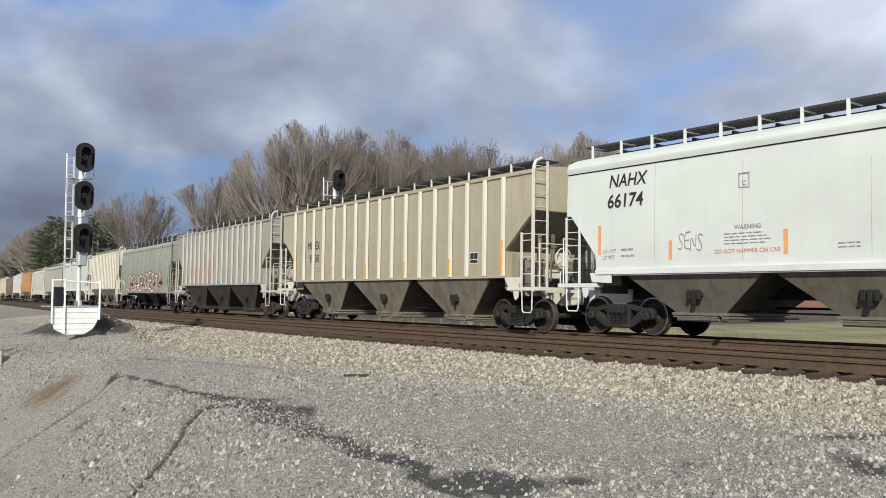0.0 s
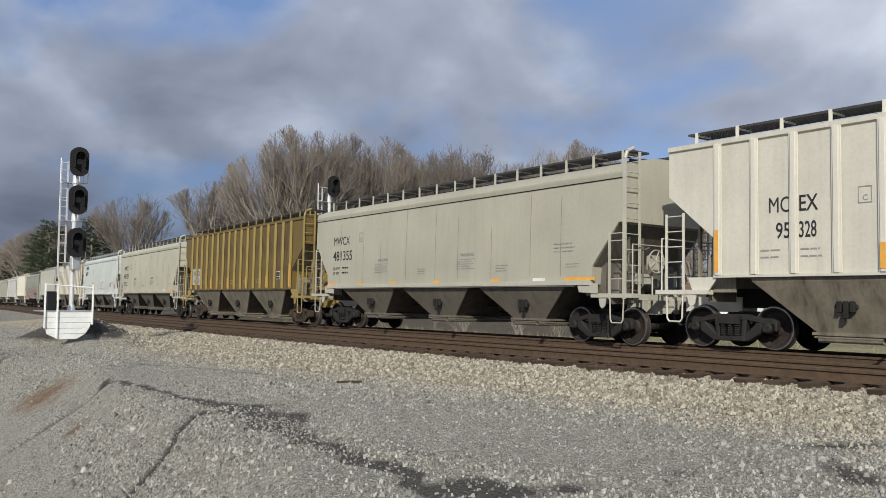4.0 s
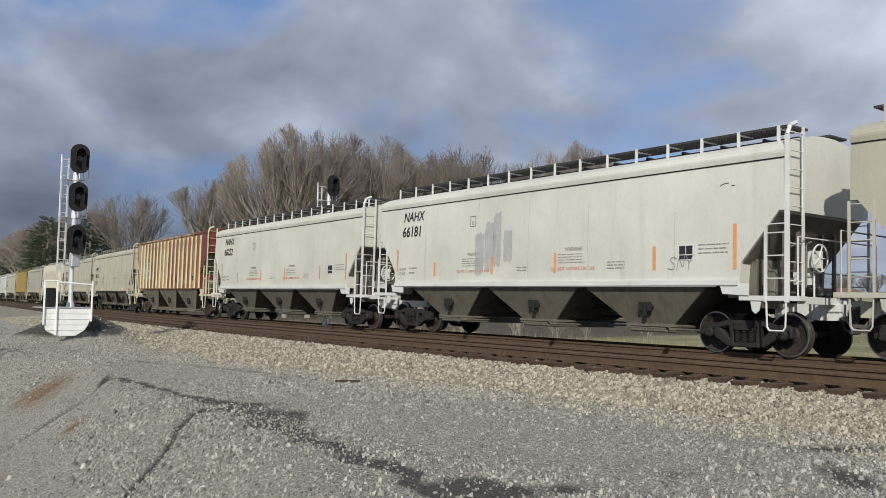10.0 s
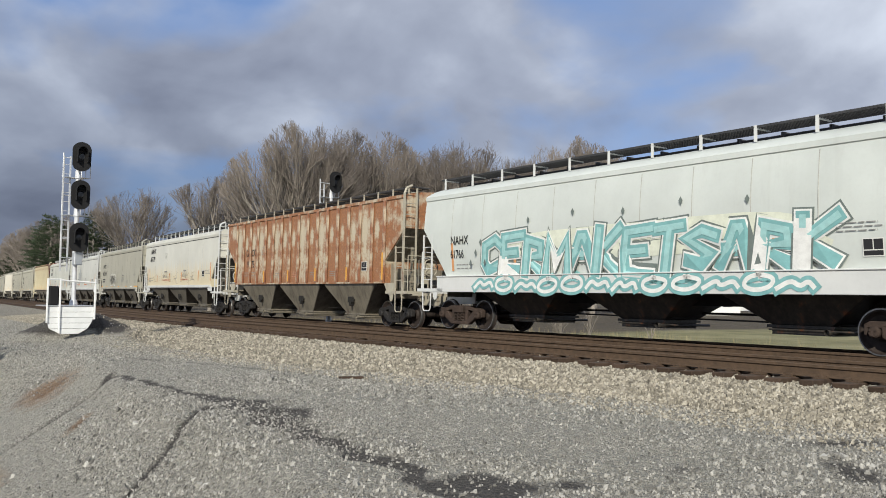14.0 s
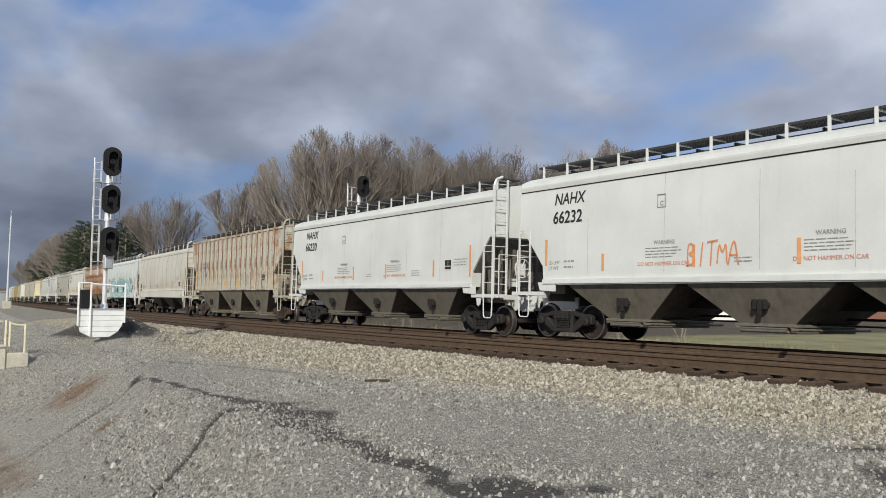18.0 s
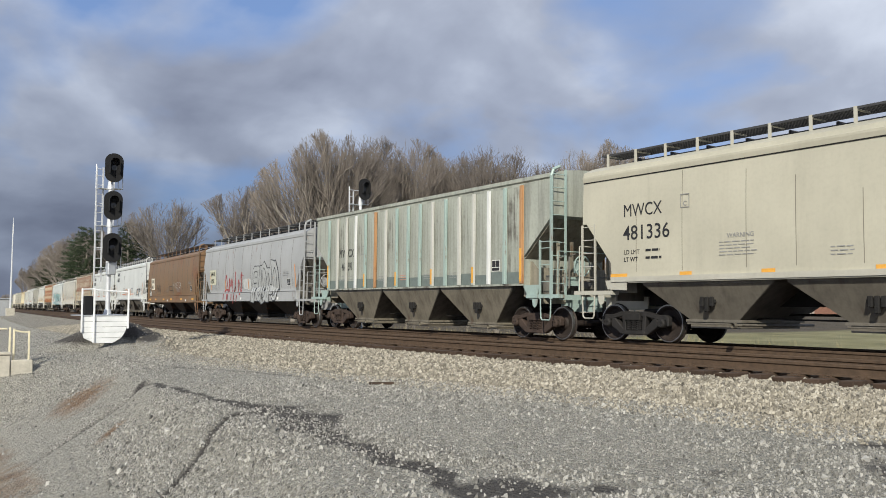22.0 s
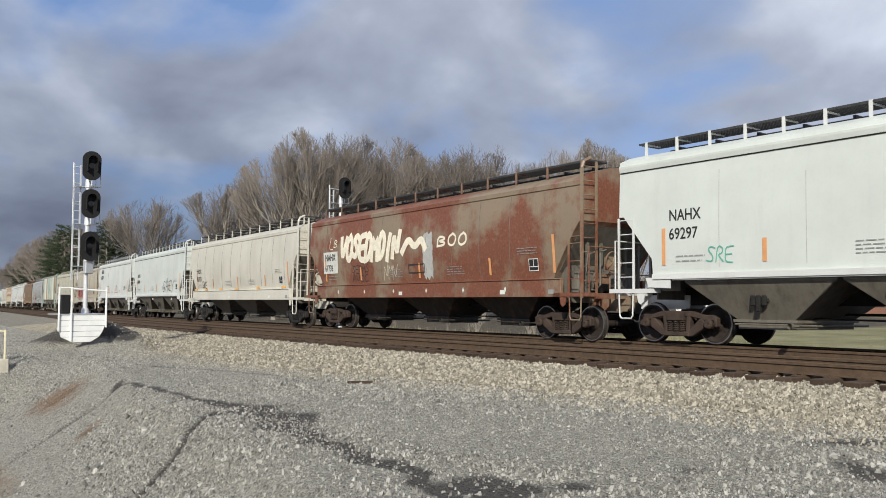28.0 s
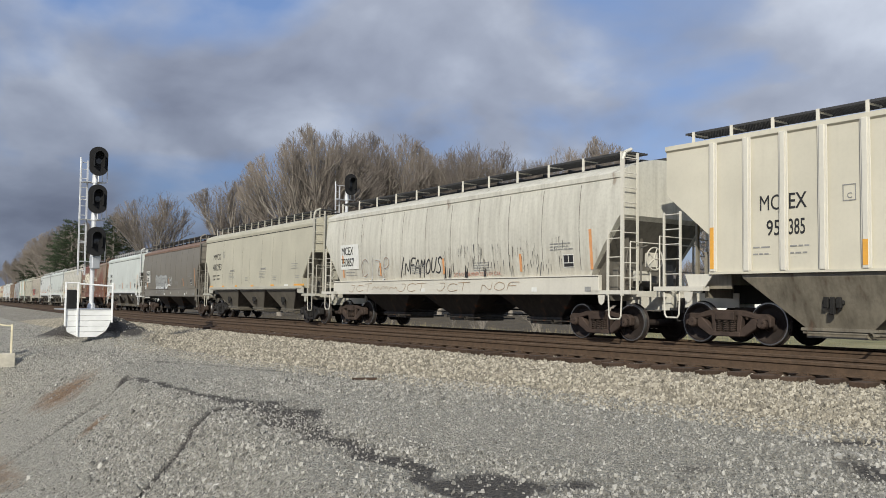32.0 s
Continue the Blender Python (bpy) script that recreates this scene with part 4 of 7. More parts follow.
def build_truck(parent, x, mat):
    tr = part("truck", cached("bolster", bolster_mesh), mat, parent, "", (x, 0, 0))
    for sd in (-1, 1):
        part("side_frame", cached(("sf", sd), lambda: sideframe_mesh(sd)), mat, tr)
        part("spring_nest", cached(("sp", sd), lambda: springs_mesh(sd)), mat, tr)
    for i, q in enumerate((-0.889, 0.889)):
        ws = part("wheelset", cached("ws", wheelset_mesh), M_WHEEL, tr, "", (q, 0, 0.457))
        WHEELS.append((ws, i))
        for sd in (-1, 1):
            part("wheel_tread", cached(("tread", sd), lambda: tread_mesh(sd)), M_STEEL, tr, "bright worn wheel tread", (q, 0, 0.457))
            part("bearing_cap", cached(("bc", sd), lambda: bearing_mesh(sd)), mat, tr, "", (q, 0, 0.457))


# cross-section of each kind: half width, sill top, eave, ridge
KINDS = {"smooth": dict(w=1.60, bot=1.48, cut=2.97, diag=1.0, low=1.94, eave=4.18, ridge=4.63),
         "ribbed": dict(w=1.52, bot=1.52, cut=3.35, diag=1.25, low=2.30, eave=4.47, ridge=4.64),
         "round": dict(w=1.60, bot=1.56, cut=3.35, diag=1.25, low=1.62, eave=4.15, ridge=4.58)}


def side_y(kind, z):
    k = KINDS[kind]
    if kind == "round":
        return 1.47 + 0.135 * math.sin(math.pi * min(1, max(0, (z - 1.45) / 2.9)))
    if kind == "smooth":
        return k["w"] - 0.05 * max(0, (z - 2.2) / 2.0) ** 2
    return k["w"]


def ring(kind, x, zb, y_in=0.0):
    k = KINDS[kind]
    zs = [zb + (k["eave"] - 0.14 - zb) * i / 6 for i in range(7)]
    half = [(side_y(kind, z) - y_in, z) for z in zs]
    e = k["eave"]
    if kind == "smooth":
        yy = side_y(kind, e - 0.14)
        half += [(yy + 0.014, e - 0.125), (yy + 0.034, e - 0.03), (yy + 0.034, e + 0.02), (yy + 0.012, e + 0.035), (yy - 0.01, e + 0.13)]
    elif kind == "ribbed":
        half += [(k["w"] + 0.05, e - 0.10), (k["w"] + 0.05, e), (k["w"] - 0.02, e + 0.01)]
    else:
        yy = side_y(kind, e - 0.1)
        half += [(yy + 0.035, e - 0.12), (yy + 0.035, e + 0.0), (yy - 0.0, e + 0.035)]
    top, rim = half[-1]
    for i in range(1, 5):
        a = i / 5
        half.append((top * (1 - a), rim + (k["ridge"] - rim) * math.sin(a * math.pi / 2) ** 0.75))
    left = [(x, -y, z) for y, z in half]
    right = [(x, y, z) for y, z in reversed(half)]
    return left + [(x, 0, k["ridge"])] + right


def body_mesh(kind, Lb):
    k = KINDS[kind]
    h = Lb / 2
    g = Geo()
    if kind == "round":
        pts = [(0.0, 3.10), (0.10, 3.0), (0.24, 2.82), (0.62, 2.34), (0.98, 1.86), (1.12, 1.62)]
    elif kind == "smooth":
        pts = [(0.0, k["cut"]), (0.14, k["cut"]), (k["diag"], k["low"]), (k["diag"] + 0.04, k["bot"])]
    else:
        pts = [(0.0, k["cut"]), (k["diag"], k["low"]), (k["diag"] + 0.02, k["bot"])]
    secs = [ring(kind, -h + a, b) for a, b in pts]
    n = 10
    secs += [ring(kind, -h + pts[-1][0] + (Lb - 2 * pts[-1][0]) * i / n, k["bot"]) for i in range(1, n)]
    secs += [ring(kind, h - a, b) for a, b in reversed(pts)]
    g.sections(secs)
    me = g.mesh("body")
    me.polygons.foreach_set("use_smooth", [kind == "round"] * len(me.polygons))
    if kind == "round":
        me.set_sharp_from_angle(angle=radians(28))
    return me


def grating_mesh(Lb, y0, y1, z):
    g = Geo()
    h = Lb / 2 - 0.22
    x = -h
    while x < h:
        g.box(x, x + 0.016, y0, y1, z - 0.04, z)
        x += 0.075
    for i in range(8):
        y = y0 + (y1 - y0 - 0.012) * i / 7
        g.box(-h, h, y, y + 0.012, z - 0.05, z - 0.002)
    return g.mesh("running_board")


def bay_mesh(kind, w_top, w_bot, z_top, z_bot, y_top, y_bot):
    g = Geo()
    a, b = w_top / 2, w_bot / 2
    g.sections([[(-a, -y_top, z_top), (a, -y_top, z_top), (a, y_top, z_top), (-a, y_top, z_top)],
                [(-a + 0.02, -y_top, z_top - 0.12), (a - 0.02, -y_top, z_top - 0.12), (a - 0.02, y_top, z_top - 0.12), (-a + 0.02, y_top, z_top - 0.12)],
                [(-b, -y_bot, z_bot), (b, -y_bot, z_bot), (b, y_bot, z_bot), (-b, y_bot, z_bot)]])
    return g.mesh("hopper_bay", bevel=0.012)


def bay_side_mesh(w_top, w_bot, z_top, z_bot, y_top, y_bot, sd):
    """The outer sheet of a bay, tapering to the outlet, with a folded lower lip."""
    a, b = w_top / 2 - 0.02, w_bot / 2
    g = Geo()
    out = []
    for k in (0.012, -0.004):
        out += [(-a, sd * (y_top + k), z_top), (a, sd * (y_top + k), z_top), (a - 0.03, sd * (y_top + k), z_top - 0.12), (b, sd * (y_bot + k), z_bot), (-b, sd * (y_bot + k), z_bot), (-a + 0.03, sd * (y_top + k), z_top - 0.12)]
    g.add(out, [(0, 1, 2, 5), (5, 2, 3, 4), (7, 6, 11, 8), (8, 11, 10, 9)] + [(q, (q + 1) % 6, 6 + (q + 1) % 6, 6 + q) for q in range(6)])
    return g.mesh("side_sheet")


def gate_mesh(w, y, z):
    g = Geo().box(-w / 2 - 0.08, w / 2 + 0.08, -y - 0.05, y + 0.05, z - 0.06, z)
    g.box(-w / 2, w / 2, -y + 0.02, y - 0.02, z - 0.2, z - 0.06)
    g.bar((w / 2 + 0.12, -y - 0.35, z - 0.12), (w / 2 + 0.12, y + 0.35, z - 0.12), 0.03)
    g.lathe([(0.06, -y - 0.42), (0.06, -y - 0.32), (0.0, -y - 0.32)], 8, (w / 2 + 0.12, 0, z - 0.12))
    g.bar((-w / 2, -y - 0.1, z - 0.10), (w / 2 + 0.5, -y - 0.1, z - 0.10), 0.02)
    return g.mesh("outlet_gate")


def vibrator_mesh():
    g = Geo()
    for x in (-0.13, 0.0, 0.13):
        g.box(x - 0.05, x + 0.05, -0.08, 0.02, -0.12, 0.10)
    g.box(-0.22, 0.22, -0.04, 0.02, -0.05, 0.04)
    g.box(-0.05, 0.05, -0.09, 0.0, -0.24, -0.1)
    return g.mesh("vibrator_bracket", bevel=0.015)


def ladder_mesh(x0, x1, z0, z1, rungs, r=0.022, flat=True):
    """A ladder in the plane y = 0 between two rails."""
    g = Geo()
    for x in (x0, x1):
        g.box(x - 0.024, x + 0.024, -0.02, 0.02, z0, z1)
    for k in range(rungs):
        z = z0 + 0.28 + (z1 - z0 - 0.34) * k / max(1, rungs - 1)
        g.bar((x0, 0, z), (x1, 0, z), 0.013, 5)
    return g.mesh("ladder")


def stirrup_mesh():
    g = Geo()
    g.pipe([(-0.22, 0, 1.12), (-0.20, 0, 0.62), (-0.15, 0, 0.55), (0.15, 0, 0.55), (0.20, 0, 0.62), (0.22, 0, 1.12)], 0.02, 5)
    return g.mesh("stirrup_step")


def end_frame_mesh(kind, e):
    """Platform, draft sill and uprights of one end; e = +1 for the trailing end."""
    g = Geo()
    for y in (-1, 1):
        g.box(-1.05, 0.32, min(y * 1.60, y * 1.36), max(y * 1.60, y * 1.36), 1.15, 1.25)
        g.slab([(-0.78, 1.13), (-0.74, 0.94), (-0.66, 0.88), (-0.58, 0.94), (-0.54, 1.13)], y * 1.585 - 0.012, y * 1.585 + 0.012)
    g.box(0.12, 0.32, -1.36, 1.36, 1.10, 1.24)
    g.box(-1.05, 0.45, -0.30, 0.30, 0.78, 1.12)
    g.bar((0.22, -1.5, 2.42), (0.22, 1.5, 2.42), 0.016, 5)
    g.bar((0.22, -1.5, 1.24), (0.22, -1.5, 2.42), 0.018, 5)
    g.bar((0.22, 1.5, 1.24), (0.22, 1.5, 2.42), 0.018, 5)
    me = g.mesh("end_frame")
    if e < 0:
        for v in me.vertices:
            v.co.x *= -1
        me.flip_normals()
    return me


def shroud_mesh(kind, e):
    """The inner bulkhead seen through the end's opening."""
    g = Geo()
    for y in (-1, 1):
        g.slab([(-1.55, 1.2), (-0.85, 1.2), (-0.85, 1.9), (-1.2, 2.2), (-1.55, 2.2)], y * 1.25 - 0.02, y * 1.25 + 0.02)
    g.box(-0.90, -0.85, -1.25, 1.25, 1.0, 2.02)
    for y in (-0.95, -0.45, 0.45, 0.95):
        g.box(-0.45, -0.39, y - 0.04, y + 0.04, 1.24, 2.75)
    # sheet added under the sloping end sheet, to carry its shade in a darker colour
    c, dg, lo = (KINDS[kind]["cut"], KINDS[kind]["diag"], KINDS[kind]["low"]) if kind != "round" else (3.0, 0.98, 1.86)
    a = 0.16 if kind == "smooth" else 0.02 if kind == "ribbed" else 0.10
    q = KINDS[kind]["w"] - (0.05 if kind != "round" else 0.18)
    g.add([(-a, -q, c - 0.012), (-dg, -q, lo - 0.012), (-dg, q, lo - 0.012), (-a, q, c - 0.012), (-a, -q, c - 0.035), (-dg, -q, lo - 0.035), (-dg, q, lo - 0.035), (-a, q, c - 0.035)], [(0, 1, 2, 3), (7, 6, 5, 4), (0, 4, 5, 1), (3, 2, 6, 7)])
    me = g.mesh("end_bulkhead")
    if e < 0:
        for v in me.vertices:
            v.co.x *= -1
        me.flip_normals()
    return me


def coupler_mesh():
    g = Geo().box(0.35, 0.52, -0.09, 0.09, 0.78, 0.95)
    g.slab([(0.50, 0.72), (0.70, 0.72), (0.74, 0.80), (0.74, 1.00), (0.50, 1.02)], -0.16, 0.14)
    g.pipe([(0.40, -0.28, 0.85), (0.50, -0.30, 0.62), (0.62, -0.24, 0.52), (0.74, -0.12, 0.55)], 0.03, 6)
    return g.mesh("coupler", bevel=0.012)


def brake_mesh():
    g = Geo()
    for a in range(24):
        p, q = a * math.pi / 12, (a + 1) * math.pi / 12
        g.bar((0.08, -0.55 + 0.28 * math.cos(p), 2.05 + 0.28 * math.sin(p)), (0.08, -0.55 + 0.28 * math.cos(q), 2.05 + 0.28 * math.sin(q)), 0.02, 5, cap=False)
    for a in range(5):
        p = a * 2 * math.pi / 5
        g.bar((0.06, -0.55, 2.05), (0.08, -0.55 + 0.28 * math.cos(p), 2.05 + 0.28 * math.sin(p)), 0.016, 5)
    g.box(-0.12, 0.06, -0.68, -0.42, 1.85, 2.2)
    g.box(-0.30, -0.12, -0.9, -0.45, 1.5, 1.75)
    g.bar((-0.05, -0.55, 1.85), (-0.05, -0.55, 1.0), 0.02)
    return g.mesh("brake_wheel")


def reservoir_mesh():
    """Air tank with its straps and the control valve on the end platform."""
    g = Geo().lathe([(0.0, -0.62), (0.14, -0.60), (0.19, -0.54), (0.19, 0.30), (0.14, 0.36), (0.0, 0.38)], 14, (0, 0, 1.47), "y")
    for y in (-0.4, 0.15):
        g.lathe([(0.198, y - 0.03), (0.198, y + 0.03)], 14, (0, 0, 1.47), "y")
        g.box(-0.12, 0.12, y - 0.03, y + 0.03, 1.23, 1.32)
    g.box(-0.16, 0.10, -1.25, -0.90, 1.26, 1.62)
    g.box(-0.12, 0.06, -1.20, -0.95, 1.62, 1.80)
    return g.mesh("air_reservoir", bevel=0.012)


def brake_pipe_mesh():
    g = Geo().pipe([(-0.25, -0.92, 1.35), (0.1, -0.95, 1.32), (0.28, -0.98, 1.45), (0.28, -0.98, 2.3), (0.22, -0.7, 2.38)], 0.022, 6)
    g.pipe([(-0.1, -1.1, 1.8), (-0.1, -1.05, 2.25), (0.1, -0.9, 2.35)], 0.016, 5)
    g.bar((0.24, -1.45, 1.75), (0.24, 1.45, 1.75), 0.014, 5)
    return g.mesh("brake_pipe")


def hatch_mesh(Lb, ridge):
    g = Geo()
    h = Lb / 2 - 0.5
    g.box(-h, h, -0.30, 0.30, ridge - 0.04, ridge + 0.07)
    x = -h + 0.3
    while x < h - 0.2:
        g.box(x, x + 0.06, -0.42, 0.42, ridge - 0.03, ridge + 0.11)
        x += 1.1
    return g.mesh("hatch_trough", bevel=0.01)


def build_car(kind, s_left, Lb, label, paint, hop, trim, truck, grate=None, number=None, posts=None, seed=0):
    """A covered hopper car with all its parts, standing at the track's level round its own middle."""
    k = KINDS[kind]
    h = Lb / 2
    L = round(Lb, 2)
    car = thing("hopper_car", label, "railcar", group="covered hopper cars of the train")
    body = part("body", cached(("body", kind, L), lambda: body_mesh(kind, Lb)), paint, car)
    gm = grate or M_GRATE
    by_panel = paint.name in ("rust_over_cream", "rust_over_tan", "stained_white", "weathered_yellow", "faded_teal", "streaked_grey", "cream_paint_0")
    bare_roof = paint.name in ("faded_teal", "rust_over_cream")     # these two carry no raised running boards
    if bare_roof:
        body.matrix_basis = Matrix.Translation((0, 0, -0.06)) @ Matrix.Diagonal((1, 1, 1.04, 1))
    for sd in () if bare_roof else (-1, 1):
        y0, y1 = sorted((sd * 0.42, sd * 1.12))
        part("running_board", cached(("rb", kind, L, sd), lambda: grating_mesh(Lb, y0, y1, k["ridge"] + 0.17)), gm, car, "open steel grating running board")
        n = 16 if kind != "round" else 12
        for i in range(n):
            x = -h + 0.45 + (Lb - 0.9) * i / (n - 1)
            zr = k["ridge"] - (0.10 if kind == "ribbed" else 0.18)
            sm = cached(("sup", kind, sd), lambda: Geo().box(-0.036, 0.036, sd * 1.12 - 0.012, sd * 1.12 + 0.012, zr, k["ridge"] + 0.175).box(-0.02, 0.02, min(sd * 0.6, sd * 1.1), max(sd * 0.6, sd * 1.1), k["ridge"] + 0.10, k["ridge"] + 0.13).mesh("board_support"))
            part("board_support", sm, trim, car, "", (x, 0, 0))
    part("hatch_trough", cached(("hatch", kind, L), lambda: hatch_mesh(Lb, k["ridge"])), M_GRATE, car, "dark roof hatch trough")
    w = k["w"]
    # sides
    if kind == "ribbed":
        n = 17
        rib = cached("rib", lambda: Geo().box(-0.055, 0.055, -0.045, 0.045, 1.56, 4.38).box(-0.10, 0.10, -0.012, 0.012, 1.56, 4.38).mesh("side_post", bevel=0.008))
        for sd in (-1, 1):
            for i in range(n):
                x = -h + 1.30 + (Lb - 2.60) * i / (n - 1)
                part("side_post", rib, (posts[i % len(posts)] if posts else trim), car, "", (x, sd * (w + 0.04), 0))
            if by_panel:
                pitch = (Lb - 2.60) / (n - 1)
                sheet = cached(("panel", L, sd), lambda: Geo().box(-pitch / 2 + 0.03, pitch / 2 - 0.03, min(sd * w, sd * (w + 0.002)), max(sd * w, sd * (w + 0.002)), 1.57, 4.36).mesh("side_panel"))
                for i in range(n - 1):
                    part("side_panel", sheet, paint, car, "", (-h + 1.30 + pitch * (i + 0.5), 0, 0))
            part("side_sill", cached(("sill", kind, L, sd), lambda: Geo().box(-h + 1.2, h - 1.2, sd * w - 0.06, sd * w + 0.05, 1.505, 1.56).mesh("side_sill")), paint, car)
            for e in (-1, 1):
                g = cached(("gus", sd, e), lambda: Geo().slab(sorted_poly([(e * 0.0, 1.52), (e * 0.75, 1.52), (e * 0.60, 1.10), (e * 0.32, 1.10)]), sd * w - 0.015, sd * w + 0.015).mesh("gusset"))
                part("gusset", g, trim, car, "", (e * (h - 1.28), 0, 0))
    elif kind == "smooth":
        for sd in (-1, 1):
            part("side_sill", cached(("sill", kind, L, sd), lambda: Geo().box(-h + 1.05, h - 1.05, sd * w - 0.06, sd * w + 0.010, 1.46, 1.58).bar((-h + 1.6, sd * (w + 0.012), 1.45), (h - 1.6, sd * (w + 0.012), 1.45), 0.026).mesh("side_sill")), trim, car)
            # thin dark strip along the lower edge of the roof flange
            part("roof_seam", cached(("rs", L, sd), lambda: Geo().box(-h + 0.02, h - 0.02, sd * side_y(kind, 4.03) - 0.012, sd * side_y(kind, 4.03) + 0.012, 4.025, 4.052).mesh("roof_seam")), M_DARK, car, "dark line under the roof flange")
            beige = paint.name.startswith("beige")
            n = 10 if beige else 6
            for i in range(1, n):
                x = -h + 0.5 + (Lb - 1.0) * i / n + 0.18 * math.sin(seed * 3 + i * 2.1)
                q = (seed * 5 + i * 3) % 4
                g = cached(("seam", kind, sd, q), lambda: seam_mesh(kind, sd, 0.004, 0.008, (1.0, 0.62, 0.80, 0.92)[q]))
                part("side_seam", g, M_SEAM_BEIGE if beige else M_SEAM_WHITE, car, "", (x, 0, 0))
            for e in (-1, 1):
                pad = cached(("pad", sd, e), lambda: Geo().slab(sorted_poly([(e * 0.05, 2.22), (e * 0.30, 2.62), (e * 0.02, 2.62), (e * -0.12, 2.50), (e * -0.12, 2.05), (e * -0.04, 1.98)]), sd * (w - 0.02) - 0.014, sd * (w - 0.02) + 0.016 * sd + 0.014).mesh("jacking_pad", bevel=0.01))
                part("jacking_pad", pad, paint, car, "", (e * (h - 1.0), 0, 0))
            g = cached(("gus2", sd), lambda: Geo().slab([(-0.26, 1.50), (-0.18, 1.28), (0.45, 1.25), (0.45, 1.50)], sd * w - 0.03, sd * w - 0.005).mesh("gusset"))
            part("gusset", g, trim, car, "", (h - 1.25, 0, 0))
            part("gusset", g, trim, car, "", (-h + 1.10, 0, 0))
    else:
        for sd in (-1, 1):
            part("side_sill", cached(("sill", kind, L, sd), lambda: Geo().box(-h + 0.75, h - 0.75, min(sd * 1.60, sd * 1.48), max(sd * 1.60, sd * 1.48), 1.14, 1.60).box(-h + 0.75, h - 0.75, min(sd * 1.48, sd * 1.63), max(sd * 1.48, sd * 1.63), 1.60, 1.635).mesh("side_sill", bevel=0.01)), trim, car)
            for i in range(1, 11):
                x = -h + Lb * i / 11
                g = cached(("seam", kind, sd), lambda: seam_mesh(kind, sd, 0.006, 0.011))
                part("side_seam", g, M_SEAM_WHITE if paint.name.startswith("pale_mint") else M_SEAM, car, "", (x, 0, 0))
    # hopper bays
    nb = 3
    if kind == "round":
        zt, zb, yt, yb, wt, wb = 1.60, 0.52, 1.30, 0.62, 4.3, 1.35
    elif kind == "smooth":
        zt, zb, yt, yb, wt, wb = 1.50, 0.58, 1.50, 1.12, 3.6, 1.35
    else:
        zt, zb, yt, yb, wt, wb = 1.54, 0.42, 1.47, 1.12, 3.9, 1.4
    step = (Lb - 3.4) / 3.05
    for i in range(nb):
        x = (i - 1) * step
        # the bay's colour carries the shade of its inner slopes
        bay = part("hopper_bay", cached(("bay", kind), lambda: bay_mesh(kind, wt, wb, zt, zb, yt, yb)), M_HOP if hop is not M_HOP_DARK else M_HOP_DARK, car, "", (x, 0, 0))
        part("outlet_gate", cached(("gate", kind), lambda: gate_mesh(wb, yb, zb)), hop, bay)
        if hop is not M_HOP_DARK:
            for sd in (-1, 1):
                # outer sheet in the lit copy of the bay's grime
                part("side_sheet", cached(("bs", kind, sd), lambda: bay_side_mesh(wt, wb, zt, zb, yt, yb, sd)), hop, bay, "grimy outer hopper sheet, coloured paler as if sunlit")
        if kind != "round":
            part("vibrator_bracket", cached("vib", vibrator_mesh), M_DARK, bay, "", (0, -(yt + yb) / 2 - 0.02, (zt + zb) / 2 - 0.05))
    part("center_sill", cached(("cs", L), lambda: Geo().box(-h - 0.3, h + 0.3, -0.26, 0.26, 0.88, 1.30).mesh("center_sill")), M_DARK, car)
    part("brake_rigging", cached(("rig", L), lambda: Geo().bar((-h + 2.6, -0.55, 0.62), (h - 2.6, -0.45, 0.55), 0.02).bar((-h + 2.2, 0.5, 0.7), (h - 2.2, 0.5, 0.7), 0.03).mesh("brake_rigging")), M_DARK, car)
    # ends
    for e in (-1, 1):
        ef = part("end_frame", cached(("ef", kind, e), lambda: end_frame_mesh(kind, e)), trim, car, "", (e * h, 0, 0))
        # bulkhead and lining coloured dark for the recess's shade
        part("end_bulkhead", cached(("eb", kind, e), lambda: shroud_mesh(kind, e)), M_END_PALE if kind == "ribbed" else M_END, ef, "grimy end bulkhead and slope lining, shade put into the colour")
        part("coupler", cached("coupler", coupler_mesh), M_TRUCK, car, "", Matrix.Translation((e * h, 0, 0)) @ Matrix.Rotation(0 if e > 0 else math.pi, 4, "Z"))
        for sd in (-1, 1):
            tall = (e > 0) == (sd < 0)
            zt_l = k["ridge"] + 0.16 if tall else 2.95
            if tall:
                lad = cached(("ladT", kind, e), lambda: tall_ladder_mesh(e, k["ridge"] + 0.02))
                part("ladder", lad, trim, car, "tall steel corner ladder", (e * (h + 0.04), sd * 1.585, 0))
                part("end_ladder", cached(("ladE", kind), lambda: end_ladder_mesh(k["ridge"] + 0.05)), trim, car, "", (e * (h + 0.12), sd * 1.28, 0))
            else:
                part("ladder", cached(("ladS", e), lambda: ladder_mesh(min(e * 0.0, -e * 0.46), max(e * 0.0, -e * 0.46), 1.25, 2.95, 5)), trim, car, "", (e * (h + 0.02), sd * 1.585, 0))
            part("stirrup_step", cached("stir", stirrup_mesh), trim, car, "", (e * (h - 0.20), sd * 1.585, 0))
    part("brake_wheel", cached("brakew", brake_mesh), trim, car, "hand brake wheel and gear housing", (h + 0.05, 0, 0))
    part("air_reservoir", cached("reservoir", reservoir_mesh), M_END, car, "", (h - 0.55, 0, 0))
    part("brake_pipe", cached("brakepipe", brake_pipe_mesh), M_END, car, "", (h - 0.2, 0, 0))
    for e in (-1, 1):
        build_truck(car, e * (h - 1.27), truck)
    CARS.append((car, s_left - h, Lb - 2.54))
    return car, h, w


def sorted_poly(p):
    """Counter-clockwise order for a small convex outline."""
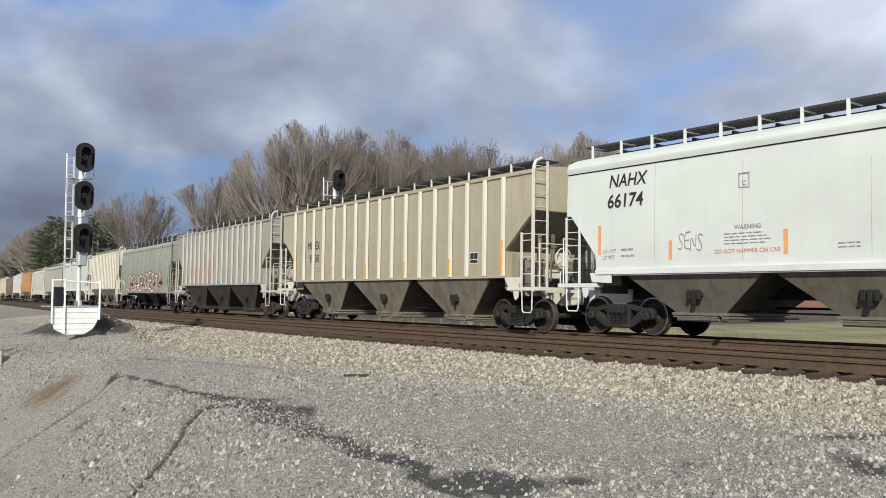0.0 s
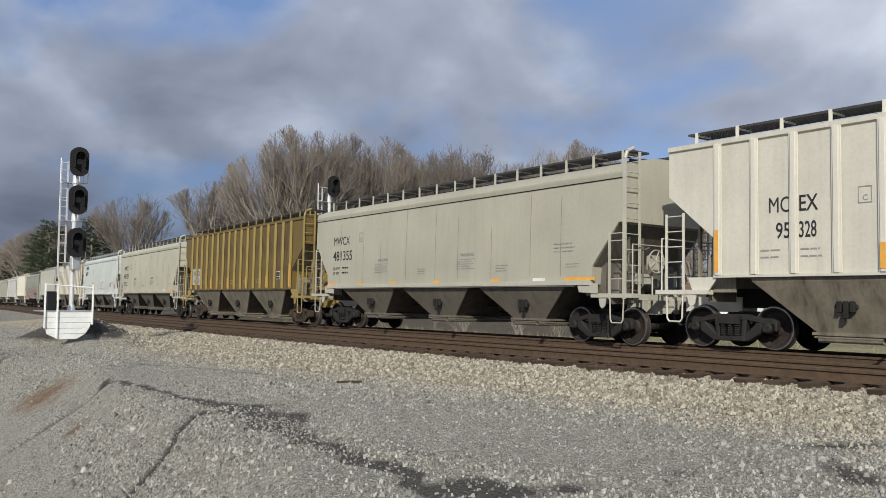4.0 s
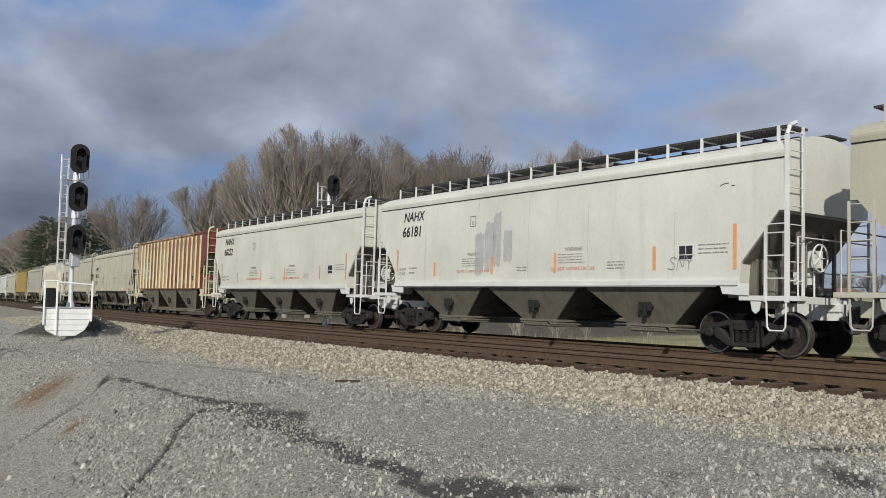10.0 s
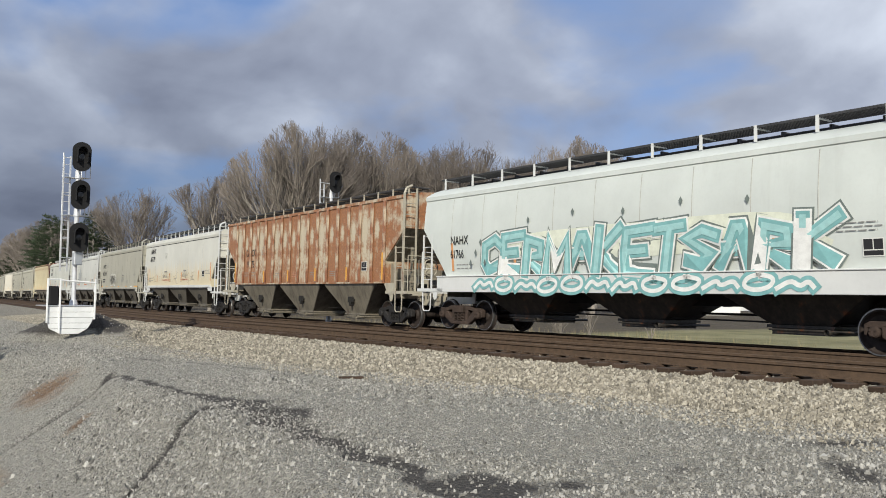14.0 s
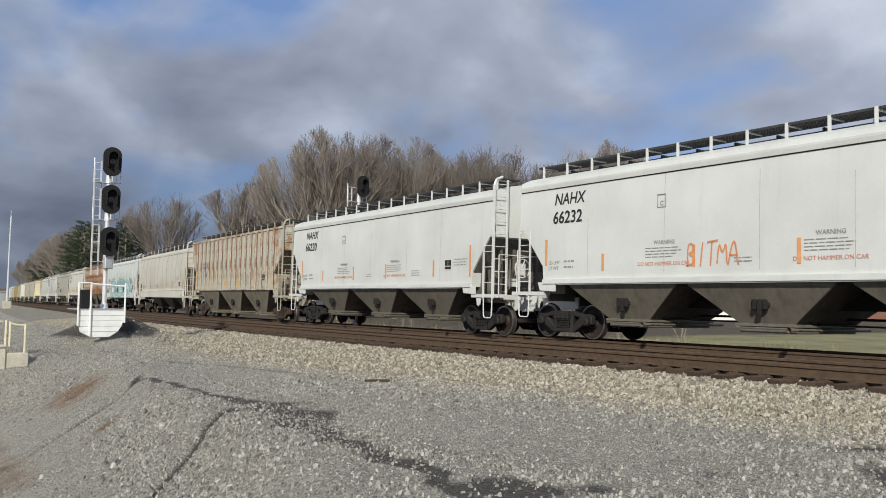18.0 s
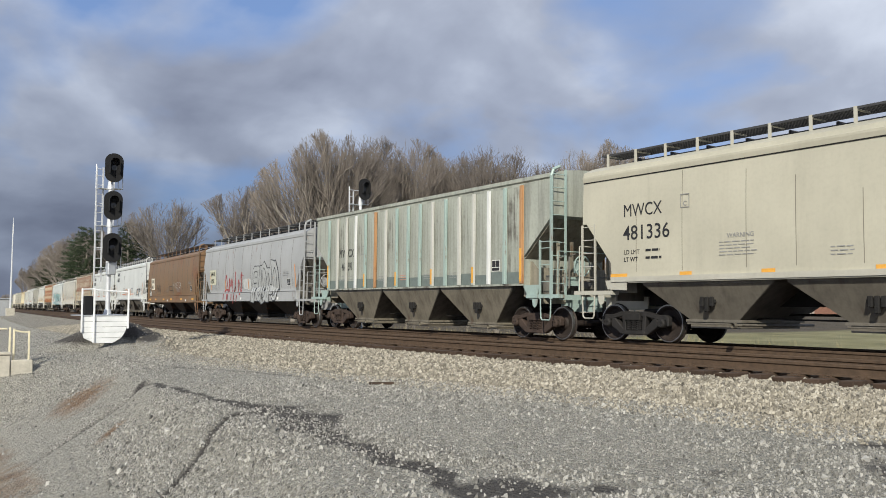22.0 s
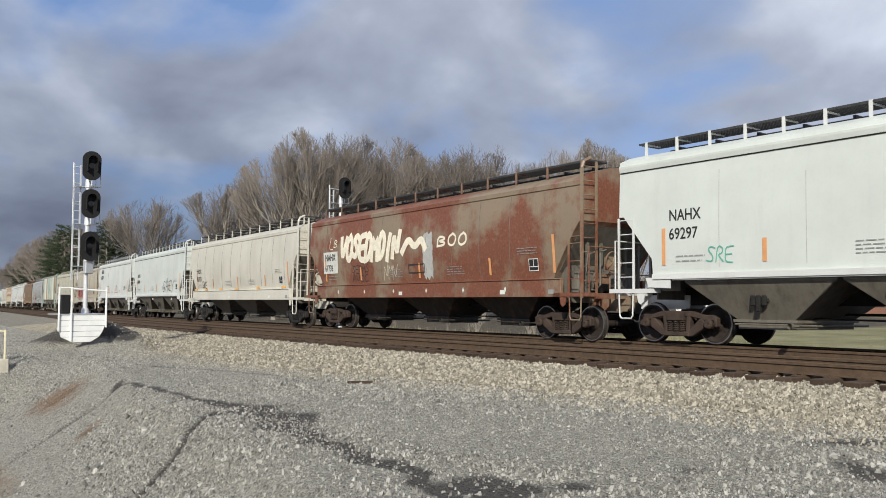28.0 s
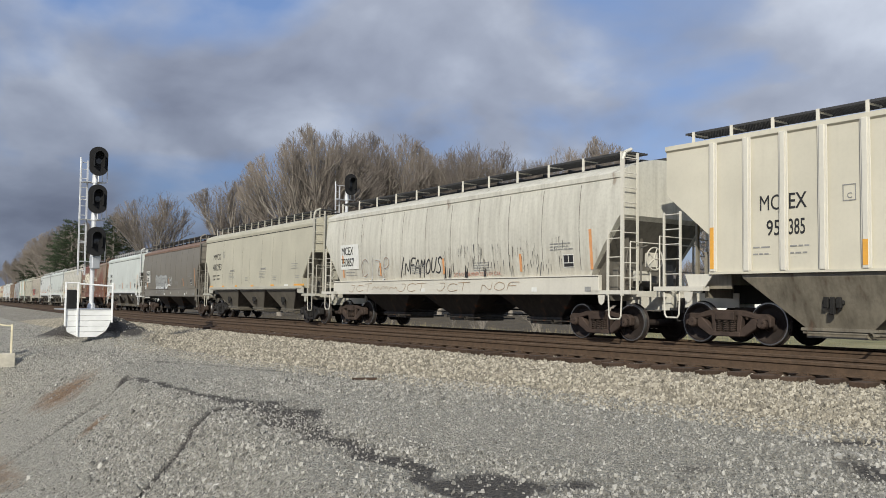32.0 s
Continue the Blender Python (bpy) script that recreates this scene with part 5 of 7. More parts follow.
    cx, cz = sum(a for a, _ in p) / len(p), sum(b for _, b in p) / len(p)
    return sorted(p, key=lambda q: math.atan2(q[1] - cz, q[0] - cx))


def seam_mesh(kind, sd, proud, half=0.02, rise=1.0):
    g = Geo()
    k = KINDS[kind]
    zs = [k["bot"] + 0.22 + (k["eave"] - k["bot"] - 0.40) * rise * i / 8 for i in range(9)]
    for a, b in zip(zs, zs[1:]):
        ya, yb = side_y(kind, a) * sd, side_y(kind, b) * sd
        oa, ob = ya + sd * proud, yb + sd * proud
        g.add([(-half, ya, a), (0.0, oa, a), (half, ya, a), (-half, yb, b), (0.0, ob, b), (half, yb, b)], [(0, 1, 4, 3), (1, 2, 5, 4)])
    return g.mesh("side_seam")


def tall_ladder_mesh(e, z1):
    g = Geo()
    x0, x1 = 0.0, -0.48 * e
    g.box(-0.05, 0.05, -0.02, 0.02, 1.12, z1 - 0.15)
    g.pipe([(0, 0, z1 - 0.16), (0.02, 0.06, z1 + 0.02), (0.02, 0.28, z1 + 0.12)], 0.045, 6)
    g.box(min(x1 - 0.03, x1 + 0.03), max(x1 - 0.03, x1 + 0.03), -0.02, 0.02, 1.12, 2.75)
    for z in (1.60, 2.06, 2.52, 2.70):
        g.bar((x0, 0, z), (x1, 0, z), 0.014, 5)
    me = g.mesh("ladder")
    return me


def end_ladder_mesh(z1):
    """Rungs on the end sheet between an inner rail and the corner post."""
    g = Geo().box(-0.02, 0.02, 0.10, 0.16, 1.2, z1)
    n = 9
    for k in range(n):
        z = 1.55 + (z1 - 1.7) * k / (n - 1)
        g.bar((0, -0.30, z), (0, 0.13, z), 0.014, 5)
    me = g.mesh("end_ladder")
    return me


def car_marks(car, kind, h, w, owner, num, style, seed):
    """Reporting marks and painted stripes on the near side."""
    r = random.Random(seed)
    y = -side_y(kind, 2.8) - 0.008
    col = M_BLACK
    if style == "nahx":
        letter(car, owner, -h + 1.42, 3.58, -side_y(kind, 3.6) - 0.008, 0.435, col, 0.22, 0.008, 0.92)
        letter(car, num, -h + 1.38, 3.08, -side_y(kind, 3.1) - 0.008, 0.46, col, 0.10, 0.012, 0.98)
        yy = -side_y(kind, 2.0) - 0.008
        for fx, z0, z1 in ((0.075, 1.95, 2.66), (0.215, 1.78, 2.20), (0.40, 1.80, 2.30), (0.57, 1.80, 2.32), (0.785, 1.82, 2.36), (0.925, 1.80, 2.76)):
            plate_on(car, "reflective_stripe", -h + 2 * h * fx - 0.045, -h + 2 * h * fx + 0.045, z0, z1, yy, M_ORANGE)
        for fx in (0.33, 0.60):
            letter(car, "WARNING", -h + 2 * h * fx - 0.1, 2.36, yy, 0.13, M_GREYTXT, 0, 0.002)
            stencil_bars(car, -h + 2 * h * fx - 0.35, 2.28, 1.1, 4, yy, M_GREYTXT, seed + int(fx * 10), 0.03, 0.07)
            letter(car, "DO NOT HAMMER ON CAR", -h + 2 * h * fx - 0.60, 1.86, yy, 0.125, M_RED, 0, 0.002)
        letter(car, "LD LMT", -h + 1.25, 1.98, yy, 0.13, M_GREYTXT, 0, 0.003)
        letter(car, "LT WT", -h + 1.25, 1.83, yy, 0.13, M_GREYTXT, 0, 0.003)
        stencil_bars(car, -h + 1.85, 2.07, 0.45, 2, yy, M_GREYTXT, seed, 0.07, 0.15)
        stencil_bars(car, -h + 2 * h * 0.47, 1.98, 0.5, 2, yy, M_GREYTXT, seed + 3)
        stencil_bars(car, -h + 2 * h * 0.69, 2.05, 0.6, 3, yy, M_GREYTXT, seed + 4)
        stencil_bars(car, -h + 2 * h * 0.865, 2.36, 0.85, 3, yy, M_GREYTXT, seed + 5, 0.035, 0.09)
        lot_plate(car, -h + 2 * h * 0.83, 2.02, yy)
        placard(car, -h + 2 * h * 0.33, 3.22, -side_y(kind, 3.2) - 0.008)
    elif style == "mwcx":
        letter(car, owner, -h + 1.42, 3.05, -side_y(kind, 3.3) - 0.008, 0.44, col, 0, 0.010, 0.86)
        letter(car, num, -h + 1.42, 2.48, -side_y(kind, 2.8) - 0.008, 0.50, col, 0, 0.004, 0.98)
        yy = -side_y(kind, 2.0) - 0.008
        light = {"481361": ("225400", "60600"), "481340": ("225300", "60700")}.get(num)
        letter(car, "LD LMT " + (light[0] if light else ""), -h + 1.45, 2.13, yy, 0.15, M_BLACK, 0, 0.003)
        letter(car, "LT WT " + (light[1] if light else ""), -h + 1.45, 1.95, yy, 0.15, M_BLACK, 0, 0.003)
        if not light:
            stencil_bars(car, -h + 2.15, 2.23, 0.5, 2, yy, M_BLACK, seed, 0.09, 0.18)
        for fx in (0.30, 0.60):
            letter(car, "WARNING", -h + 2 * h * fx - 0.1, 2.36, yy, 0.14, M_GREYTXT, 0, 0.002)
            stencil_bars(car, -h + 2 * h * fx - 0.3, 2.28, 0.95, 5, yy, M_GREYTXT, seed + int(fx * 10), 0.03, 0.07)
        stencil_bars(car, -h + 2 * h * 0.45, 2.05, 0.5, 3, yy, M_GREYTXT, seed + 3)
        stencil_bars(car, -h + 2 * h * 0.70, 2.05, 0.55, 3, yy, M_GREYTXT, seed + 4)
        stencil_bars(car, -h + 2 * h * 0.85, 2.55, 0.85, 3, yy, M_GREYTXT, seed + 5, 0.04, 0.10)
        stencil_bars(car, -h + 2 * h * 0.88, 2.02, 0.5, 2, yy, M_GREYTXT, seed + 6)
        placard(car, -h + 2 * h * 0.21, 3.12, -side_y(kind, 3.1) - 0.008)
        for fx, ww in ((0.085, 0.55), (0.22, 0.34), (0.36, 0.32), (0.52, 0.36), (0.70, 0.40), (0.91, 1.1)):
            plate_on(car, "reflective_stripe", -h + 2 * h * fx - ww / 2, -h + 2 * h * fx + ww / 2, 1.58, 1.66, -w - 0.016, M_AMBER)
        plate_on(car, "stencil_plate", h * 0.60, h * 0.66, 1.58, 1.66, -w - 0.016, M_WHITE)
    elif style == "split":
        half = len(num) // 2
        pitch = (2 * h - 2.6) / 16
        x0 = -h + 1.30
        yy = -w - 0.006
        p = x0 + 2 * pitch
        old = num == "462131"
        if old:
            p = x0 + pitch
        fs = 0.40 if old else 0.45
        for a, b, z in ((owner[:2], owner[2:], 2.28 if old else 2.80), (num[:half], num[half:], 1.88 if old else 2.28)):
            for txt, right in ((a, True), (b, False)):
                wide = 0.56 if len(txt) > 2 else 0.74
                me = text_mesh(txt, fs, 0, 0.006, wide)
                x1 = max(v.co.x for v in me.vertices)
                letter(car, txt, p - 0.10 - x1 if right else p + 0.08, z, yy, fs, col, 0, 0.006, wide)
        for j, hh in ((0, 0.9), (4, 0.48), (7, 0.48), (10, 0.5), (13, 0.5), (16, 0.95)):
            plate_on(car, "reflective_stripe", x0 + j * pitch - 0.05, x0 + j * pitch + 0.05, 1.62, 1.62 + hh, -w - 0.088, M_AMBER)
        placard(car, x0 + 3.45 * pitch, 2.85, yy)
        stencil_bars(car, x0 + pitch + 0.12, 2.06, 0.5, 2, yy, M_GREYTXT, seed, 0.05, 0.14)
        stencil_bars(car, x0 + 2 * pitch + 0.12, 2.06, 0.5, 2, yy, M_GREYTXT, seed + 1, 0.05, 0.14)
        for j in (5.2, 7.2, 9.2, 11.2):
            stencil_bars(car, x0 + j * pitch + 0.05, 1.98, 0.62, 3, yy, M_RED if j == 7.2 else M_GREYTXT, seed + int(j))
        lot_plate(car, x0 + 14.15 * pitch, 1.95, yy)
    elif style == "round":
        if num == "350857":
            letter(car, owner, -h + 1.40, 2.63, -1.64, 0.43, col, 0, 0.006, 0.82)
            letter(car, num, -h + 1.36, 2.20, -1.64, 0.43, col, 0, 0.006, 0.80)
        elif owner == "FURX":
            letter(car, owner, -h + 1.55, 2.80, -1.64, 0.46, col, 0, 0.006, 0.95)
            letter(car, num, -h + 1.40, 2.22, -1.64, 0.46, col, 0, 0.006, 0.92)
        else:
            letter(car, owner, -h + 1.45, 2.58, -1.64, 0.36, col, 0, 0.008, 0.84)
            letter(car, num, -h + 1.43, 2.17, -1.64, 0.35, col, 0, 0.006, 0.76)
        yy = -side_y(kind, 1.95) - 0.012
        for fx, z0, z1 in () if num == "508510" else ((0.093, 1.78, 2.62), (0.27, 1.78, 2.26), (0.52, 1.78, 2.28), (0.76, 1.78, 2.28), (0.935, 1.78, 2.80)):
            plate_on(car, "reflective_stripe", -h + 2 * h * fx - 0.05, -h + 2 * h * fx + 0.05, z0, z1, -side_y(kind, 2.4) - 0.012, M_ORANGE)
        stencil_bars(car, -h + 1.7, 1.98, 0.9, 2, yy, M_GREYTXT, seed, 0.045, 0.11)
        for fx in (0.40, 0.62):
            stencil_bars(car, -h + 2 * h * fx, 2.1, 1.0, 4, yy, M_GREYTXT, seed + int(fx * 10))
        stencil_bars(car, -h + 2 * h * 0.84, 2.5, 0.9, 3, -side_y(kind, 2.4) - 0.012, M_GREYTXT, seed + 7)
        lot_plate(car, -h + 2 * h * 0.87, 1.85, -side_y(kind, 2.1) - 0.012)
        for fx in (0.45, 0.80, 0.93):
            plate_on(car, "stencil_plate", -h + 2 * h * fx - 0.11, -h + 2 * h * fx + 0.11, 1.22, 1.34, -1.604, M_WHITE if fx < 0.9 else M_GREYTXT)


DECALS = ("lettering", "graffiti", "reflective_stripe", "stencil_block", "inspection_stencil", "black_panel", "plate_mark", "number_panel", "oil_runs")


def wrap_decals(car):
    """Lays paint and stencils onto the bulging side of a round car."""
    for o in car.children_recursive:
        if o.name.split(".")[0] not in DECALS:
            continue
        if o.data.users > 1:
            o.data = o.data.copy()
        m = o.matrix_basis
        inv = m.inverted()
        for v in o.data.vertices:
            p = m @ v.co
            if p.z > 1.66:
                p.y = -side_y("round", p.z) - (0.010 + 0.010 * LAYER[o.name] if o.name in LAYER else 0.022 if o.name.startswith("lettering") else 0.008 + max(0.0, -p.y - 1.5) * 0.12)
                v.co = inv @ p


def lot_plate(car, x, z, y):
    """Black inspection stencil with its white rim and blocks."""
    p = plate_on(car, "inspection_stencil", x, x + 0.40, z, z + 0.34, y, M_WHITE, "black and white inspection stencil")
    plate_on(p, "black_panel", x + 0.02, x + 0.19, z + 0.13, z + 0.32, y - 0.004, M_BLACK)
    plate_on(p, "black_panel", x + 0.21, x + 0.38, z + 0.13, z + 0.32, y - 0.004, M_BLACK)
    plate_on(p, "black_panel", x + 0.02, x + 0.38, z + 0.02, z + 0.11, y - 0.004, M_BLACK)


def placard(car, x, z, y):
    g = Geo()
    for a, b, c, d in ((0, 0.26, 0, 0.018), (0, 0.26, 0.30, 0.318), (0, 0.018, 0, 0.318), (0.242, 0.26, 0, 0.318)):
        g.box(x + a, x + b, y - 0.003, y, z + c, z + d)
    p = part("plate_mark", g.mesh("plate_mark"), M_GREYTXT, car)
    letter(p, "C", x + 0.08, z + 0.05, y, 0.15, M_GREYTXT, 0, 0.003)


SPRAY = {n: plain("spray_" + n, c, 0.5, 0, 0.15) for n, c in dict(black=(0.025, 0.025, 0.028), white=(0.75, 0.75, 0.72), red=(0.50, 0.06, 0.05), pink=(0.72, 0.24, 0.18), teal=(0.20, 0.42, 0.42),
         aqua=(0.34, 0.58, 0.57), grey=(0.25, 0.25, 0.25), silver=(0.42, 0.42, 0.40), orange=(0.62, 0.25, 0.12), cream=(0.78, 0.72, 0.58), green=(0.12, 0.42, 0.33), slate=(0.15, 0.18, 0.165), mist=(0.68, 0.70, 0.58), ice=(0.62, 0.74, 0.78), haze=(0.52, 0.53, 0.51), buff=(0.40, 0.41, 0.40), beige=(0.46, 0.44, 0.36), rust=(0.30, 0.16, 0.11), crimson=(0.36, 0.055, 0.055)).items()}

WHITE, CREAM, BEIGE, OLD = (0.74, 0.76, 0.73), (0.72, 0.69, 0.58), (0.53, 0.51, 0.43), (0.62, 0.60, 0.53)


def train():
    nahx = [car_paint("white_paint_%d" % i, c, 0, d, seed=i) for i, (c, d) in enumerate(((WHITE, 0.12), ((0.70, 0.70, 0.62), 0.18), ((0.72, 0.72, 0.66), 0.22), ((0.74, 0.72, 0.60), 0.32)))]
    nahx[3] = car_paint("tan_stained_white", (0.74, 0.735, 0.66), 0.0, 0.25, dirt_col=(0.40, 0.35, 0.26), streak=0.6, seed=47, low=((0.68, 0.56, 0.33), 2.9, 0.65))
    mwcx = [car_paint("beige_paint_%d" % i, c, 0, d, seed=i + 5) for i, (c, d) in enumerate((((0.58, 0.555, 0.44), 0.22), ((0.50, 0.48, 0.39), 0.35), ((0.58, 0.55, 0.435), 0.25)))]
    cream = [car_paint("cream_paint_%d" % i, c, 0, d, seed=i + 9) for i, (c, d) in enumerate((((0.48, 0.43, 0.31), 0.60), ((0.70, 0.67, 0.58), 0.35), ((0.70, 0.66, 0.54), 0.15)))]
    cream_trim = car_paint("cream_trim", (0.74, 0.71, 0.62), 0, 0.2, seed=3)
    beige_trim = car_paint("beige_trim", (0.55, 0.53, 0.45), 0, 0.25, seed=4)
    white_trim = car_paint("white_trim", (0.76, 0.77, 0.75), 0, 0.12, seed=6)
    yellow = car_paint("weathered_yellow", (0.20, 0.135, 0.033), 0.25, 0.8, (0.10, 0.06, 0.03), (0.10, 0.075, 0.045), 0.9, 12, by_panel=0.16)
    yellow_trim = car_paint("yellow_trim", (0.38, 0.28, 0.09), 0.1, 0.35, seed=13)
    rust_a = car_paint("rust_over_cream", (0.50, 0.38, 0.20), 0.62, 0.5, (0.24, 0.085, 0.036), seed=14, along=(3.4, 7.0, (0.16, 0.042, 0.030)), by_panel=0.55)
    rust_trim = car_paint("cream_ribs", (0.74, 0.68, 0.48), 0.16, 0.25, (0.30, 0.13, 0.06), seed=15)
    rust_b = car_paint("rust_over_tan", (0.62, 0.54, 0.40), 0.50, 0.3, (0.33, 0.125, 0.045), seed=16, blotch=0.65, by_panel=0.12)
    rust_b_trim = car_paint("rust_ribs_tan", (0.58, 0.49, 0.36), 0.52, 0.4, (0.27, 0.095, 0.04), seed=17, blotch=0.6)
    rust_c = car_paint("stained_white", (0.60, 0.585, 0.49), 0.26, 0.4, (0.36, 0.17, 0.07), seed=18, blotch=0.8, by_panel=0.10)
    rust_c_trim = car_paint("rust_ribs_white", (0.60, 0.55, 0.44), 0.48, 0.3, (0.22, 0.075, 0.045), seed=19)
    dull_trim = car_paint("dull_cream_trim", (0.52, 0.48, 0.38), 0.10, 0.5, seed=50)
    teal = car_paint("faded_teal", (0.46, 0.48, 0.41), 0.10, 0.7, (0.10, 0.085, 0.07), (0.12, 0.115, 0.10), 1.0, 20, by_panel=0.22)
    teal_trim = car_paint("teal_trim", (0.40, 0.52, 0.48), 0.12, 0.5, seed=21)
    brown = car_paint("brown_rust", (0.27, 0.15, 0.070), 0.22, 0.8, (0.22, 0.10, 0.045), (0.135, 0.13, 0.10), 0.9, 22, blotch=0.9, size=0.5)
    redrust = car_paint("red_rust", (0.29, 0.22, 0.15), 0.50, 0.5, (0.20, 0.062, 0.032), seed=23, blotch=0.9, size=0.42)
    grey = car_paint("faded_grey", (0.45, 0.46, 0.46), 0.05, 0.25, seed=24)
    taupe = car_paint("taupe_grey", (0.225, 0.205, 0.172), 0.06, 0.3, (0.18, 0.12, 0.08), seed=25)
    fur = car_paint("tan_paint", (0.56, 0.50, 0.40), 0.05, 0.3, (0.25, 0.14, 0.08), seed=26)
    green = car_paint("grey_green", (0.36, 0.37, 0.31), 0.05, 0.3, seed=27)
    strip = car_paint("streaked_grey", (0.42, 0.40, 0.35), 0.1, 0.8, dirt_col=(0.12, 0.11, 0.09), seed=28)
    strip_trim = car_paint("streaked_trim", (0.60, 0.60, 0.55), 0.05, 0.4, seed=29)
    white_c = car_paint("dirty_white", (0.71, 0.69, 0.60), 0.04, 0.5, (0.20, 0.12, 0.07), (0.17, 0.15, 0.12), 0.8, 30, low=((0.46, 0.42, 0.34), 2.4, 0.6))
    mint = car_paint("pale_mint_white", (0.70, 0.74, 0.70), 0.0, 0.12, seed=31)
    orange = car_paint("orange_rust", (0.52, 0.28, 0.12), 0.2, 0.4, seed=32)
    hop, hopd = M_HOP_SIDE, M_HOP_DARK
    tr, trr = M_TRUCK, M_TRUCK_RUST
